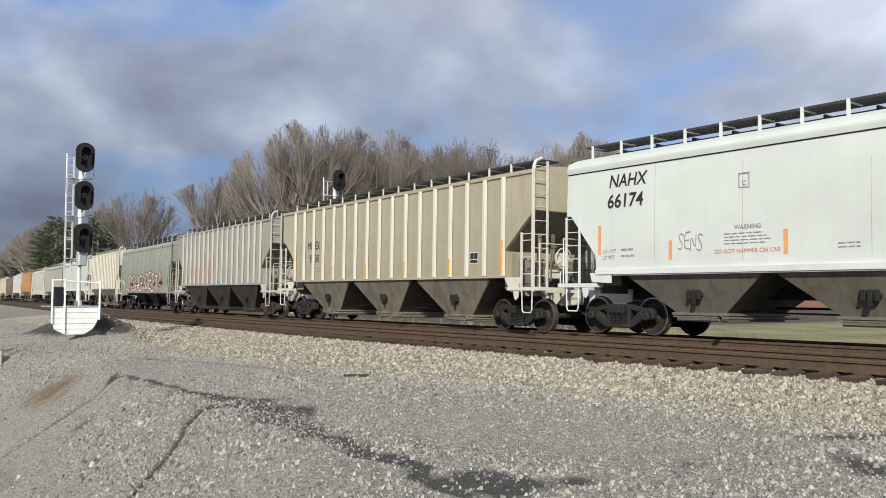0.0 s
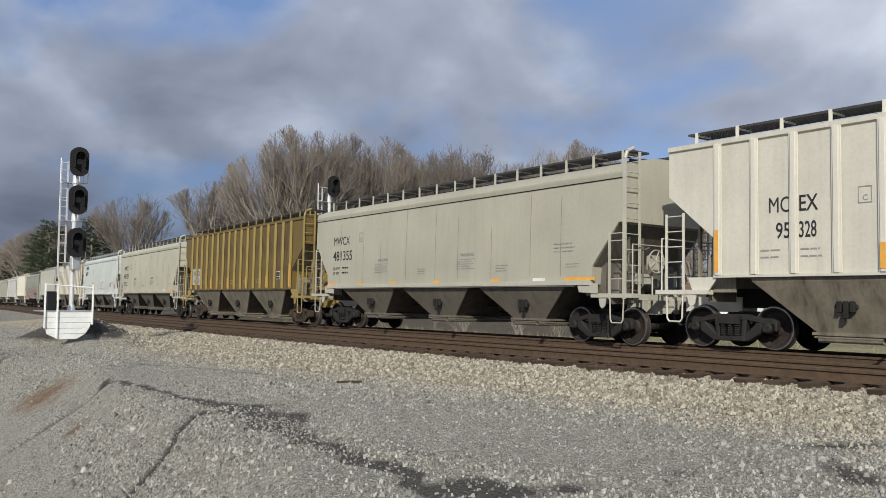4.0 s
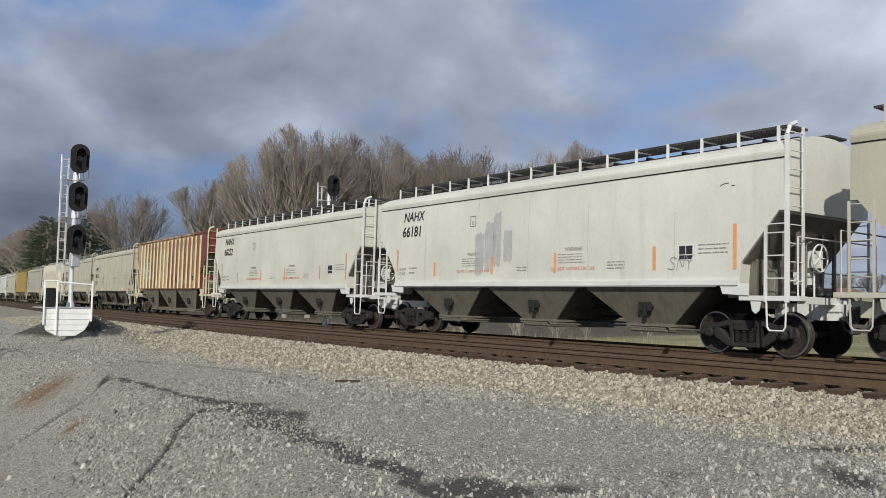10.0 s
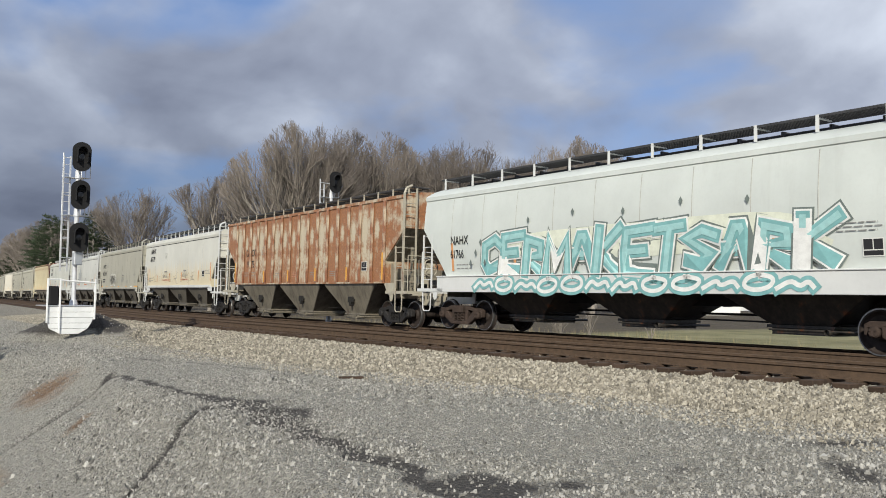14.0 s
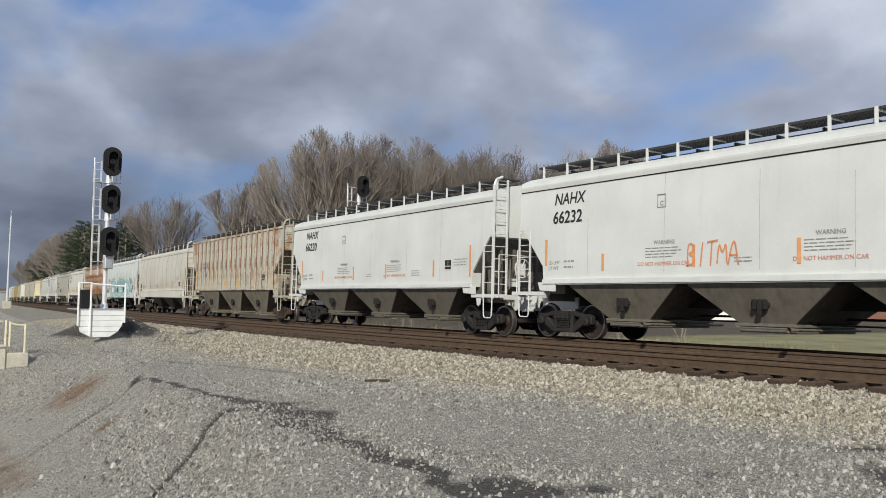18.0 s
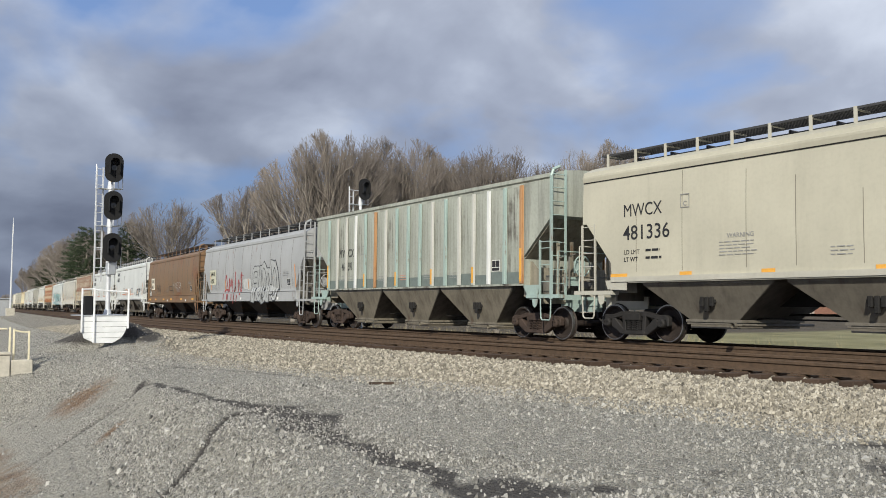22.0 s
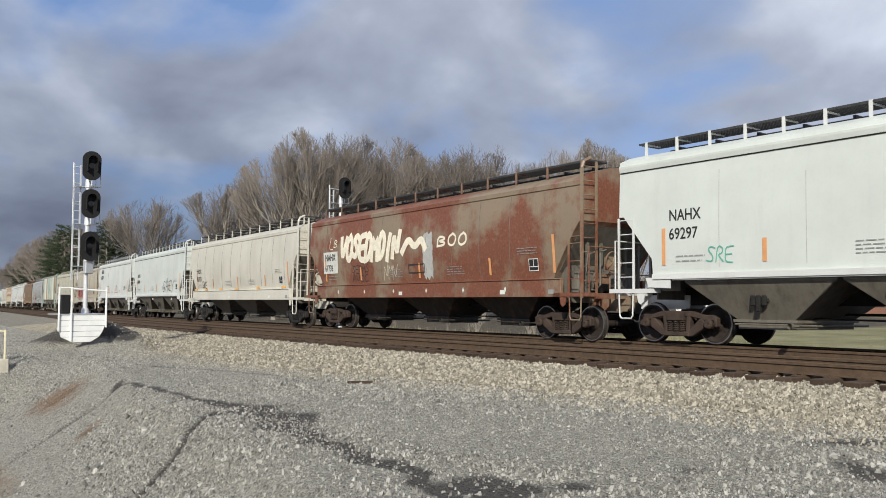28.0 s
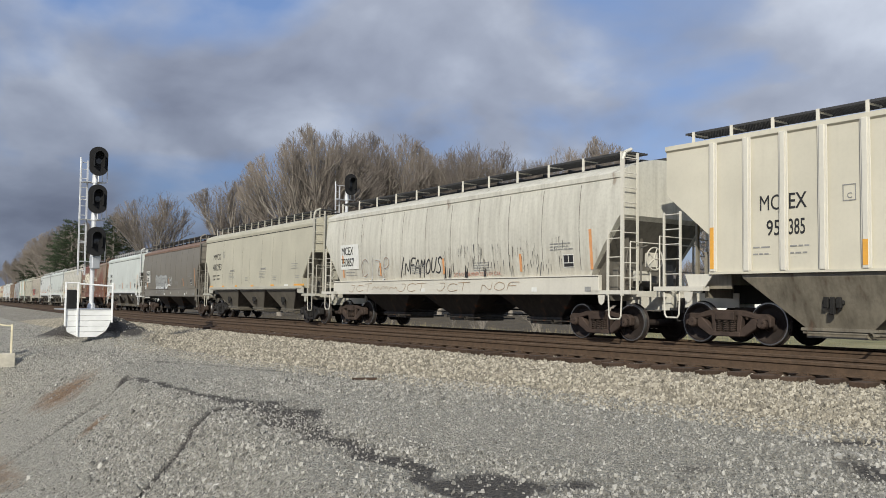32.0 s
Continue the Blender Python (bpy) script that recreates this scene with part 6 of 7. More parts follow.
    rows = [
        # kind, left end at the start, paint, trim, hoppers, trucks, style, owner, number, label
        ("smooth", 237.5, nahx[0], white_trim, hop, tr, "", "", "", "white smooth-sided covered hopper car far down the line"),
        ("ribbed", 220.2, cream[0], cream_trim, hop, tr, "", "", "", "greyish cream ribbed covered hopper car far down the line"),
        ("smooth", 202.9, rust_trim, rust_trim, hop, tr, "", "", "", "cream yellow covered hopper car far down the line"),
        ("round", 185.5, redrust, redrust, hopd, trr, "", "", "", "brown-red rusted covered hopper car far down the line"),
        ("smooth", 168.2, nahx[0], white_trim, hop, tr, "", "", "", "white covered hopper car down the line"),
        ("ribbed", 150.9, orange, orange, hop, trr, "", "", "", "orange rusted ribbed covered hopper car down the line"),
        ("round", 133.6, cream[1], cream_trim, hopd, tr, "", "", "", "cream white round-sided covered hopper car down the line"),
        ("smooth", 116.3, mwcx[1], beige_trim, hop, tr, "", "", "", "tan-grey smooth-sided covered hopper car down the line"),
        ("smooth", 99.0, nahx[2], white_trim, hop, tr, "", "", "", "pale grey covered hopper car behind the signal mast"),
        ("ribbed", 81.1, cream[2], cream_trim, hop, tr, "", "", "", "cream white ribbed covered hopper car"),
        ("round", 66.0, green, green, hopd, tr, "", "", "", "grey-green round-sided hopper car with graffiti along its sill"),
        ("ribbed", 49.6, strip, strip_trim, hopd, trr, "", "", "", "streaked grey ribbed hopper car with pink graffiti"),
        ("ribbed", 33.4, cream[0], cream_trim, hop, tr, "split", "MCEX", "95303", "dirty cream ribbed covered hopper car"),
        ("smooth", 15.55, mint, white_trim, hop, tr, "nahx", "NAHX", "66174", "pale mint-white smooth-sided covered hopper car"),
        ("smooth", -1.16, mwcx[0], beige_trim, hop, tr, "mwcx", "MWCX", "481403", "beige smooth-sided covered hopper car with amber reflectors"),
        ("ribbed", -18.44, yellow, yellow_trim, hop, trr, "split", "MWCX", "462131", "weathered yellow-brown ribbed covered hopper car"),
        ("smooth", -35.6, mwcx[1], beige_trim, hop, tr, "mwcx", "MWCX", "481355", "grey-beige smooth-sided covered hopper car"),
        ("ribbed", -52.9, cream[1], cream_trim, hop, tr, "split", "MCEX", "95328", "off-white ribbed covered hopper car"),
        ("smooth", -70.85, mwcx[2], beige_trim, hop, tr, "mwcx", "MWCX", "481382", "beige smooth-sided covered hopper car with four faint panels"),
        ("smooth", -87.8, mwcx[2], beige_trim, hop, tr, "mwcx", "MWCX", "481361", "beige smooth-sided covered hopper car with amber sill stripes"),
        ("ribbed", -104.53, rust_a, rust_trim, hop, trr, "split", "MWCX", "462598", "rusted ribbed hopper car with cream side posts"),
        ("smooth", -121.42, nahx[1], white_trim, hop, tr, "nahx", "NAHX", "66222", "off-white smooth-sided covered hopper car with orange stripes"),
        ("smooth", -138.1, nahx[2], white_trim, hop, tr, "nahx", "NAHX", "66181", "dull white smooth-sided covered hopper car"),
        ("smooth", -154.7, mwcx[1], beige_trim, hop, tr, "mwcx", "MWCX", "481340", "grey-beige hopper car with a white-edged tag"),
        ("smooth", -171.33, nahx[3], white_trim, hop, tr, "nahx", "NAHX", "66179", "cream-stained white smooth-sided covered hopper car"),
        ("ribbed", -187.8, rust_b, rust_b_trim, hop, tr, "split", "GACX", "9475", "heavily rusted tan ribbed covered hopper car"),
        ("round", -205.68, mint, white_trim, hopd, trr, "round", "NAHX", "61766", "pale round-sided hopper car with teal and white graffiti"),
        ("round", -223.24, cream[1], cream_trim, hop, trr, "round", "", "", "off-white round-sided covered hopper car with panel ribs"),
        ("ribbed", -240.57, rust_c, rust_c_trim, hop, trr, "split", "GACX", "9506", "rust-streaked white ribbed covered hopper car"),
        ("smooth", -257.8, nahx[0], white_trim, hop, tr, "nahx", "NAHX", "66220", "clean white smooth-sided covered hopper car"),
        ("smooth", -274.2, nahx[0], white_trim, hop, tr, "nahx", "NAHX", "66232", "white covered hopper car with black and orange tags"),
        ("round", -290.84, brown, brown, hopd, trr, "round", "NAHX", "508510", "rust-brown round-sided hopper car with white tags"),
        ("round", -308.08, grey, grey, hopd, trr, "round", "NAHX", "61058", "faded grey round-sided hopper car with red and silver graffiti"),
        ("ribbed", -325.04, teal, teal_trim, hop, trr, "split", "MWCX", "462591", "faded teal ribbed covered hopper car"),
        ("smooth", -341.72, mwcx[2], beige_trim, hop, tr, "mwcx", "MWCX", "481336", "beige smooth-sided covered hopper car"),
        ("round", -358.22, fur, fur, hopd, trr, "round", "FURX", "846354", "tan round-sided hopper car with red and black graffiti"),
        ("smooth", -374.85, nahx[0], white_trim, hop, tr, "nahx", "NAHX", "66214", "white smooth-sided covered hopper car with a clean coat"),
        ("smooth", -391.0, mint, white_trim, hop, tr, "nahx2", "NAHX", "69209", "pale mint-white hopper car with an outlined tag"),
        ("round", -407.07, cream[1], cream_trim, hop, tr, "round", "MFCX", "851373", "off-white hopper car with panel ribs and yellow sill stripes"),
        ("round", -424.08, redrust, redrust, hopd, trr, "round", "NAHX", "61738", "red-rusted round-sided hopper car with big cream graffiti"),
        ("smooth", -441.3, mint, white_trim, hop, trr, "nahx2", "NAHX", "69297", "pale mint-white round-sided covered hopper car"),
        ("round", -457.2, taupe, taupe, hopd, trr, "round", "NAHX", "61576", "taupe-grey round-sided hopper car with silver graffiti"),
        ("smooth", -474.0, mwcx[2], beige_trim, hop, tr, "mwcx", "MWCX", "481293", "warm beige smooth-sided covered hopper car"),
        ("round", -490.1, white_c, cream_trim, hopd, trr, "round", "MCEX", "350857", "dirty white round-sided hopper car with black tags"),
        ("ribbed", -507.54, cream[2], cream_trim, hop, trr, "split", "MCEX", "95385", "cream ribbed covered hopper car at the rear"),
    ]
    mixed = [teal_trim, strip_trim, strip_trim, white_trim, teal_trim, orange, strip_trim, teal_trim, teal_trim, teal_trim, strip_trim]
    for i, (kind, s0, paint, trim, hp, tk, style, owner, num, label) in enumerate(rows):
        nxt = rows[i + 1][1] if i + 1 < len(rows) else s0 - 17.4
        Lb = round(s0 - nxt - 1.3, 1)
        gr = M_GRATE
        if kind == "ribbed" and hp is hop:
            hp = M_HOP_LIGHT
        posts = mixed if paint is teal else [rust_b_trim] if paint is rust_b else [rust_c_trim] if paint is rust_c else None
        car, h, w = build_car(kind, s0, Lb, label, paint, hp, dull_trim if paint in (rust_b, rust_c) else trim, tk, gr, posts=posts, seed=i)
        if style == "nahx2":
            letter(car, owner, -h + 1.50, 2.78, -side_y(kind, 2.9) - 0.008, 0.36, M_BLACK, 0, 0.006, 0.84)
            letter(car, num, -h + 1.50, 2.36, -side_y(kind, 2.5) - 0.008, 0.36, M_BLACK, 0, 0.006, 0.88)
            car_marks(car, kind, h, w, "", "", "round", i)
        elif style:
            if style == "round" and owner and paint in (brown, grey, taupe, redrust, white_c):
                plate_on(car, "number_panel", -h + 1.30, -h + (2.75 if paint is white_c else 2.50), 2.08, 3.02 if paint is white_c else 2.92, -side_y(kind, 2.75) - 0.006, M_WHITE if paint is white_c else M_PATCH_YELLOW if paint is grey else SPRAY["cream"] if paint is brown else M_PATCH, "pale patch behind the lettering")
            if paint in (rust_a, yellow, rust_c) and style == "split":
                p0, pt = -h + 1.30, (2 * h - 2.6) / 16
                zl = 1.80 if paint is yellow else 2.16
                for j in (0, 1) if paint is yellow else (1, 2):
                    plate_on(car, "number_panel", p0 + j * pt + 0.06, p0 + (j + 1) * pt - 0.06, zl, zl + (0.86 if paint is yellow else 1.02), -w - 0.003, SPRAY["silver"] if paint in (rust_c, yellow) else M_GALV, "pale patch behind the lettering")
            car_marks(car, kind, h, w, owner, num, style, i)
        if paint is taupe:
            # the roof sheets have rusted brown above the flange
            shell = next(o for o in car.children if o.name.startswith("body"))
            me = shell.data = shell.data.copy()
            me.materials.clear()
            me.materials.append(taupe)
            me.materials.append(car_paint("rusted_roof", (0.24, 0.145, 0.095), 0.3, 0.5, (0.17, 0.085, 0.05), seed=55))
            shell.material_slots[0].link = "DATA"
            for p in me.polygons:
                if p.center.z > KINDS[kind]["eave"] - 0.10:
                    p.material_index = 1
        y = -side_y("round", 2.3) - 0.02 if kind == "round" else -w - 0.014
        S = SPRAY
        if num == "61766":
            paint_patch(car, -h + 4.2, h - 2.6, 2.0, 2.85, y, S["mist"], 4, "pale yellowish overspray")
            graffiti(car, "CERMAKETSARK", -h + 2.9, h - 2.6, 1.72, 2.62, y, [(S["slate"], 3.9), (S["white"], 3.2), (S["teal"], 2.5), (S["aqua"], 1.2)], 5, 0.12, "teal and white graffiti letters", soft=False)
            graffiti(car, "~O~OO~~OO~O~", -h + 2.6, h - 3.0, 1.18, 1.54, -1.612, [(S["teal"], 3.2), (S["white"], 1.2)], 6, 0.08, "teal graffiti on the sill")
            drip_diamonds(car, [(-h + 2.5 + 0.22 * q, 2.0 + 0.3 * (q % 3)) for q in range(4)] + [(-h + 5.0 + 1.7 * q, 3.12 + 0.1 * (q % 2)) for q in range(5)], 0.10, -1.642, S["slate"], "dark grey painted diamond")
        if num == "846354":
            graffiti(car, "EMTC", -h + 3.35, -h + 6.4, 1.60, 2.50, y - 0.01, [(S["ice"], 4.1), (S["black"], 3.4), (S["pink"], 2.2), (S["red"], 0.9), (S["pink"], 0.45)], 8, 0.13, "red, pink and black graffiti letters", 0.05, soft=False)
            graffiti(car, "FEC", -h + 6.75, -h + 7.6, 2.15, 2.52, y, [(S["black"], 2.6), (S["silver"], 0.9)], 9, 0.07, "small black outlined tag")
            graffiti(car, "HUNT", -h + 2.72, -h + 3.2, 2.06, 2.26, y, [(S["black"], 1.0)], 10, 0.025, "thin black tag")
            graffiti(car, "CRSH", -h + 2.72, -h + 3.2, 1.80, 2.00, y, [(S["black"], 1.0)], 11, 0.025, "thin black tag")
            letter(car, "CAUTION", -h + 7.7, 1.95, y + 0.008, 0.15, M_BLACK, 0, 0.002)
        if num == "61058":
            graffiti(car, "AMIN", -h + 3.9, -h + 7.0, 1.20, 2.55, y - 0.02, [(S["crimson"], 0.95)], 12, 0.09, "red sprayed letters with drips", 0.25)
            graffiti(car, "~-", -h + 6.9, -h + 7.4, 2.2, 2.75, y - 0.02, [(S["crimson"], 0.6)], 15, 0.07, "thin red flourish")
            graffiti(car, "FUDNO", -h + 8.9, -h + 12.4, 1.25, 2.75, y - 0.02, [(S["black"], 4.4), (S["buff"], 3.7), (S["black"], 0.3)], 13, 0.13, "grey letters with black outlines")
            paint_patch(car, -h + 7.3, -h + 8.6, 1.72, 2.32, y, S["haze"], 14, "scrubbed white patch")
        if num == "61738":
            graffiti(car, "LB", -h + 1.75, -h + 2.45, 3.05, 3.42, y, [(S["cream"], 0.6)], 15, 0.05, "thin cream letters")
            graffiti(car, "VOSEDMDIN", -h + 2.7, -h + 7.0, 2.55, 3.40, y, [(S["cream"], 1.75)], 16, 0.13, "large cream brushed letters", 0.2)
            graffiti(car, "~", -h + 7.0, -h + 8.6, 2.45, 3.35, y, [(S["cream"], 2.0)], 17, 0.12, "cream brushed flourish")
            paint_patch(car, -h + 8.5, -h + 9.1, 1.72, 3.3, y, S["silver"], 17, "grey ragged-edged patch")
            graffiti(car, "BOO", -h + 9.3, -h + 11.0, 2.75, 3.1, y, [(S["cream"], 0.8)], 18, 0.09, "cream sprayed letters")
            graffiti(car, "SERMS", -h + 3.6, -h + 4.9, 2.05, 2.35, y, [(S["black"], 0.6)], 18, 0.04, "small black tag")
            graffiti(car, "AVOC", -h + 3.6, -h + 4.8, 1.72, 1.98, y, [(S["black"], 0.6)], 19, 0.04, "small black tag")
            graffiti(car, "NMV", -h + 5.9, -h + 6.9, 1.72, 2.3, y, [(S["cream"], 0.4)], 20, 0.04, "faint cream tag")
        if num == "61576":
            graffiti(car, "CREUETS", -h + 4.2, -h + 7.5, 1.70, 2.38, y, [(S["grey"], 3.1), (S["buff"], 2.6), (S["grey"], 0.4)], 20, 0.12, "silver graffiti letters with dark outlines")
            graffiti(car, "~", -h + 7.4, -h + 8.4, 1.72, 2.05, y, [(S["black"], 1.8), (S["white"], 1.0)], 21, 0.10, "white flourish with a dark outline")
            graffiti(car, "SEMBY", -h + 8.0, -h + 8.9, 1.9, 2.35, y, [(S["haze"], 0.8)], 22, 0.05, "pale tag")
            graffiti(car, "WWWWW", -h + 4.2, -h + 7.0, 1.25, 1.52, -1.612, [(S["grey"], 0.4)], 22, 0.06, "dark zigzag on the sill")
            graffiti(car, "YSMU", -h + 10.9, -h + 11.9, 2.15, 2.4, y, [(S["grey"], 0.3)], 23, 0.05, "faint dark tag")
        if num == "508510":
            graffiti(car, "SENSRZ", -h + 3.3, -h + 4.6, 1.95, 2.35, y, [(S["black"], 0.6)], 22, 0.05, "black tag")
            graffiti(car, "VICETER", -h + 8.8, -h + 11.2, 2.1, 2.45, y, [(S["haze"], 0.5)], 23, 0.06, "faded white sprayed word")
            for fx in (0.06, 0.19, 0.37, 0.53, 0.72, 0.92):
                plate_on(car, "reflective_stripe", -h + 2 * h * fx - 0.28, -h + 2 * h * fx + 0.28, 1.30, 1.42, -1.606, M_AMBER)
        if num in ("61738", "61576", "508510"):
            g = Geo()
            for a, b, c, q in ((0, 1.0, 0, 0.03), (0, 1.0, 0.27, 0.30), (0, 0.03, 0, 0.30), (0.97, 1.0, 0, 0.30)):
                g.box(-h + 7.6 + a, -h + 7.6 + b, y - 0.006, y, 1.95 + c, 1.95 + q)
            if num != "61576":
                part("plate_mark", g.mesh("plate_mark"), S["black"], car, "black stencilled frame")
            if num != "508510":
                drip_diamonds(car, [(-h + 2.6 + 2.05 * q, 1.36) for q in range(6)], 0.085, -1.608, M_WHITE, "white diamond reflector")
        if num == "851373":
            for fx in (0.07, 0.19, 0.35, 0.51, 0.70, 0.90):
                plate_on(car, "reflective_stripe", -h + 2 * h * fx - 0.22, -h + 2 * h * fx + 0.22, 1.66, 1.75, -1.55, M_AMBER)
            graffiti(car, "SKE", -h + 2.3, -h + 3.1, 1.75, 2.15, y, [(S["black"], 0.7)], 24, 0.05, "black tag")
        if num == "350857":
            graffiti(car, "INFAMOUS", -h + 5.6, -h + 8.2, 1.78, 2.35, y, [(S["black"], 0.8)], 26, 0.06, "black sprayed tag", 0.5)
            graffiti(car, "CIZP", -h + 2.9, -h + 5.0, 1.72, 2.42, y, [(S["haze"], 1.6), (M_BROWNTAG, 0.45)], 27, 0.06, "thin outlined tag")
            graffiti(car, "JCT~~~JCT JCT NOF", -h + 2.0, -h + 12.2, 1.24, 1.50, -1.612, [(M_BROWNTAG, 0.28)], 28, 0.05, "thin brown writing along the sill")
            letter(car, "DO NOT HAMMER SIDES OF CAR", -h + 8.9, 1.70, y + 0.012, 0.16, M_RED, 0, 0.003)
            rr = random.Random(5)
            streaks = Geo()
            for q in range(110):
                xx = -h + rr.uniform(8.4, 14.0)
                z1 = rr.uniform(1.85, 2.7)
                wd = rr.uniform(0.010, 0.03)
                ln = rr.uniform(0.06, 0.4)
                streaks.add([(xx, y, z1), (xx + wd, y, z1 - 0.02), (xx + wd * 0.6, y, z1 - ln), (xx + wd * 0.3, y, z1 - ln * 1.1)], [(0, 3, 2, 1)])
            tagged(part("oil_runs", streaks.mesh("oil_runs"), S["black"], car, "dark dripping runs"), kind="stuff")
        if num == "66232":
            graffiti(car, "RESQ", h - 3.8, h - 2.5, 1.80, 2.30, y, [(S["black"], 0.8)], 28, 0.06, "black looping tag")
            graffiti(car, "BITMA", -h + 5.9, -h + 7.3, 1.85, 2.35, y, [(S["orange"], 0.8)], 29, 0.05, "orange tag")
            graffiti(car, "YK", h - 2.1, h - 1.4, 3.2, 3.55, y + 0.03, [(S["black"], 0.5)], 30, 0.04, "small black tag")
            graffiti(car, "RAV", h - 2.1, h - 1.2, 2.8, 3.12, y + 0.03, [(S["black"], 0.5)], 31, 0.04, "small black tag")
        if num == "66181":
            graffiti(car, "MER", h - 1.85, h - 1.1, 3.35, 3.62, y + 0.04, [(S["black"], 0.5)], 31, 0.04, "small black tag")
            graffiti(car, "MER", h - 1.85, h - 1.1, 3.0, 3.27, y + 0.04, [(S["black"], 0.5)], 32, 0.04, "small black tag")
            graffiti(car, "SNY", h - 2.9, h - 2.2, 1.8, 2.1, y, [(S["grey"], 0.5)], 33, 0.03, "thin grey tag")
            # a row of four tall grey patches, stepping upwards
            for q, (a, b) in enumerate(((5.3, 5.75), (5.75, 6.2), (6.15, 6.5), (6.6, 7.0))):
                paint_patch(car, -h + a, -h + b, 1.75 + 0.12 * q, 3.05 + 0.28 * (q % 3), y + 0.006, S["buff"], 40 + q, "grey ragged-edged patch")
        if num == "66179":
            graffiti(car, "NO SUE WOLVE LEAQUE", -h + 2.3, h - 4.0, 1.78, 2.28, y, [(M_BROWNTAG, 0.22)], 41, 0.055, "thin brown sprayed writing", 0.05, 0.13)
        if num == "69209":
            graffiti(car, "SAEY", h - 5.4, h - 2.4, 1.75, 2.5, y, [(S["black"], 0.6)], 32, 0.06, "black outlined tag")
        if num == "69297":
            graffiti(car, "SRE", -h + 2.5, -h + 3.2, 1.8, 2.15, y, [(S["green"], 0.6)], 33, 0.045, "green tag")
        if num == "481340":
            graffiti(car, "PHONEY", -h + 4.75, -h + 6.6, 1.88, 2.40, y, [(S["white"], 4.6), (S["beige"], 3.6), (S["black"], 0.85)], 34, 0.075, "black tag with a white edge")
        if num == "66174":
            graffiti(car, "SENS", -h + 3.5, -h + 4.2, 1.95, 2.35, y, [(S["grey"], 0.5)], 35, 0.035, "thin grey tag")
        if num == "462598":
            graffiti(car, "REBUS", -h + 3.7, -h + 5.4, 1.75, 2.25, y, [(S["black"], 0.6)], 36, 0.05, "black tags")
            graffiti(car, "KEWT", -h + 8.6, -h + 10.0, 1.75, 2.35, y, [(S["black"], 0.6)], 37, 0.05, "black tag")
        if paint is green:
            graffiti(car, "SRBAERCESTA", -h + 2.5, h - 2.2, 1.3, 2.4, y - 0.02, [(S["black"], 1.9), (S["pink"], 1.2), (S["white"], 0.5)], 38, 0.13, "pink and white graffiti letters")
        if paint is strip:
            graffiti(car, "SEKRO", -h + 2.8, -h + 6.4, 1.65, 2.6, y, [(S["grey"], 1.6), (S["pink"], 0.9)], 39, 0.08, "pink graffiti letters")
        if kind == "round":
            wrap_decals(car)
        if paint is teal:
            p0, pt = -h + 1.30, (2 * h - 2.6) / 16
            for j in range(16):
                plate_on(car, "lower_band", p0 + j * pt + 0.05, p0 + (j + 1) * pt - 0.05, 1.57, 1.90 + 0.04 * math.sin(j * 2.3), -w - 0.002, S["slate"], "dark worn band above the sill")
        if num == "95328":
            graffiti(car, "YS", h - 4.35, h - 3.65, 1.68, 2.0, y, [(S["red"], 1.0)], 43, 0.06, "small red tag")
        if num == "9506":
            graffiti(car, "RVMESAB", h - 6.6, h - 2.2, 1.7, 2.4, y, [(S["rust"], 0.5)], 40, 0.05, "faint rust-coloured tag")


train()

# ---------- trees ----------


def branch_tree(seed, height, spread, limbs=9, fine=(9, 8, 5), low=0.12):
    """A bare tree: a forked trunk, rising limbs and ever finer twigs; returns the meshes of wood and twigs."""
    r = random.Random(seed)
    wood, twig = Geo(), Geo()
    H, wide = height, 0.47 * spread * height
    mid = Vector((0, 0, 0.52 * H))

    def reach(d):
        """Distance from the crown's middle to its rounded outline, in a direction."""
        a = math.atan2(d.y, d.x)
        lump = 1 + 0.07 * math.sin(3 * a + seed) + 0.06 * math.sin(5 * a + 2 * seed + 4 * d.z)
        return lump / math.sqrt((d.x * d.x + d.y * d.y) / wide ** 2 + d.z * d.z / (0.48 * H if d.z > 0 else 0.34 * H) ** 2)

    def limb(g, p, q, r0, r1, n, sides, bow):
        """A branch that leaves steeply, then swings out towards its end; returns its points."""
        span = (q - p).length
        up = p + Vector((0, 0, 1)) * span * bow + (q - p) * 0.35
        pts = []
        for i in range(n + 1):
            f = i / n
            e = p * (1 - f) ** 2 + up * (2 * f * (1 - f)) + q * f * f
            if 0 < i < n:
                e = e + Vector((r.gauss(0, 1), r.gauss(0, 1), r.gauss(0, 0.6))) * span * 0.013
            pts.append(e)
        for i in range(n):
            g.bar(pts[i], pts[i + 1], r0 + (r1 - r0) * i / n, sides, r0 + (r1 - r0) * (i + 1) / n, cap=False)
        return pts

    def along(pts, f):
        f = min(f, 0.999) * (len(pts) - 1)
        return pts[int(f)].lerp(pts[int(f) + 1], f - int(f))

    root = Vector((0, 0, 0.24 * H))

    def fan(c, scatter, longest, part_way=1.0):
        """The end of a branch that fans out from the tree's foot and stops at the crown's outline."""
        d = ((c - root).normalized() + Vector((r.gauss(0, 1), r.gauss(0, 1), r.gauss(0, 0.7))) * scatter).normalized()
        go, step = 0.0, 0.012 * H
        while go < longest:
            e = c + d * (go + step) - mid
            if e.length > 0.01 and e.length > reach(e.normalized()):
                break
            go += step
        return c + d * max(0.012 * H, go * part_way)

    trunk = limb(wood, Vector((0, 0, -0.2)), Vector((r.gauss(0, 0.02) * H, r.gauss(0, 0.02) * H, low * H + 0.12 * H)), 0.017 * H, 0.012 * H, 3, 8, 0.2)
    n1, n2, n3, n4 = limbs, fine[0], fine[1], fine[2]
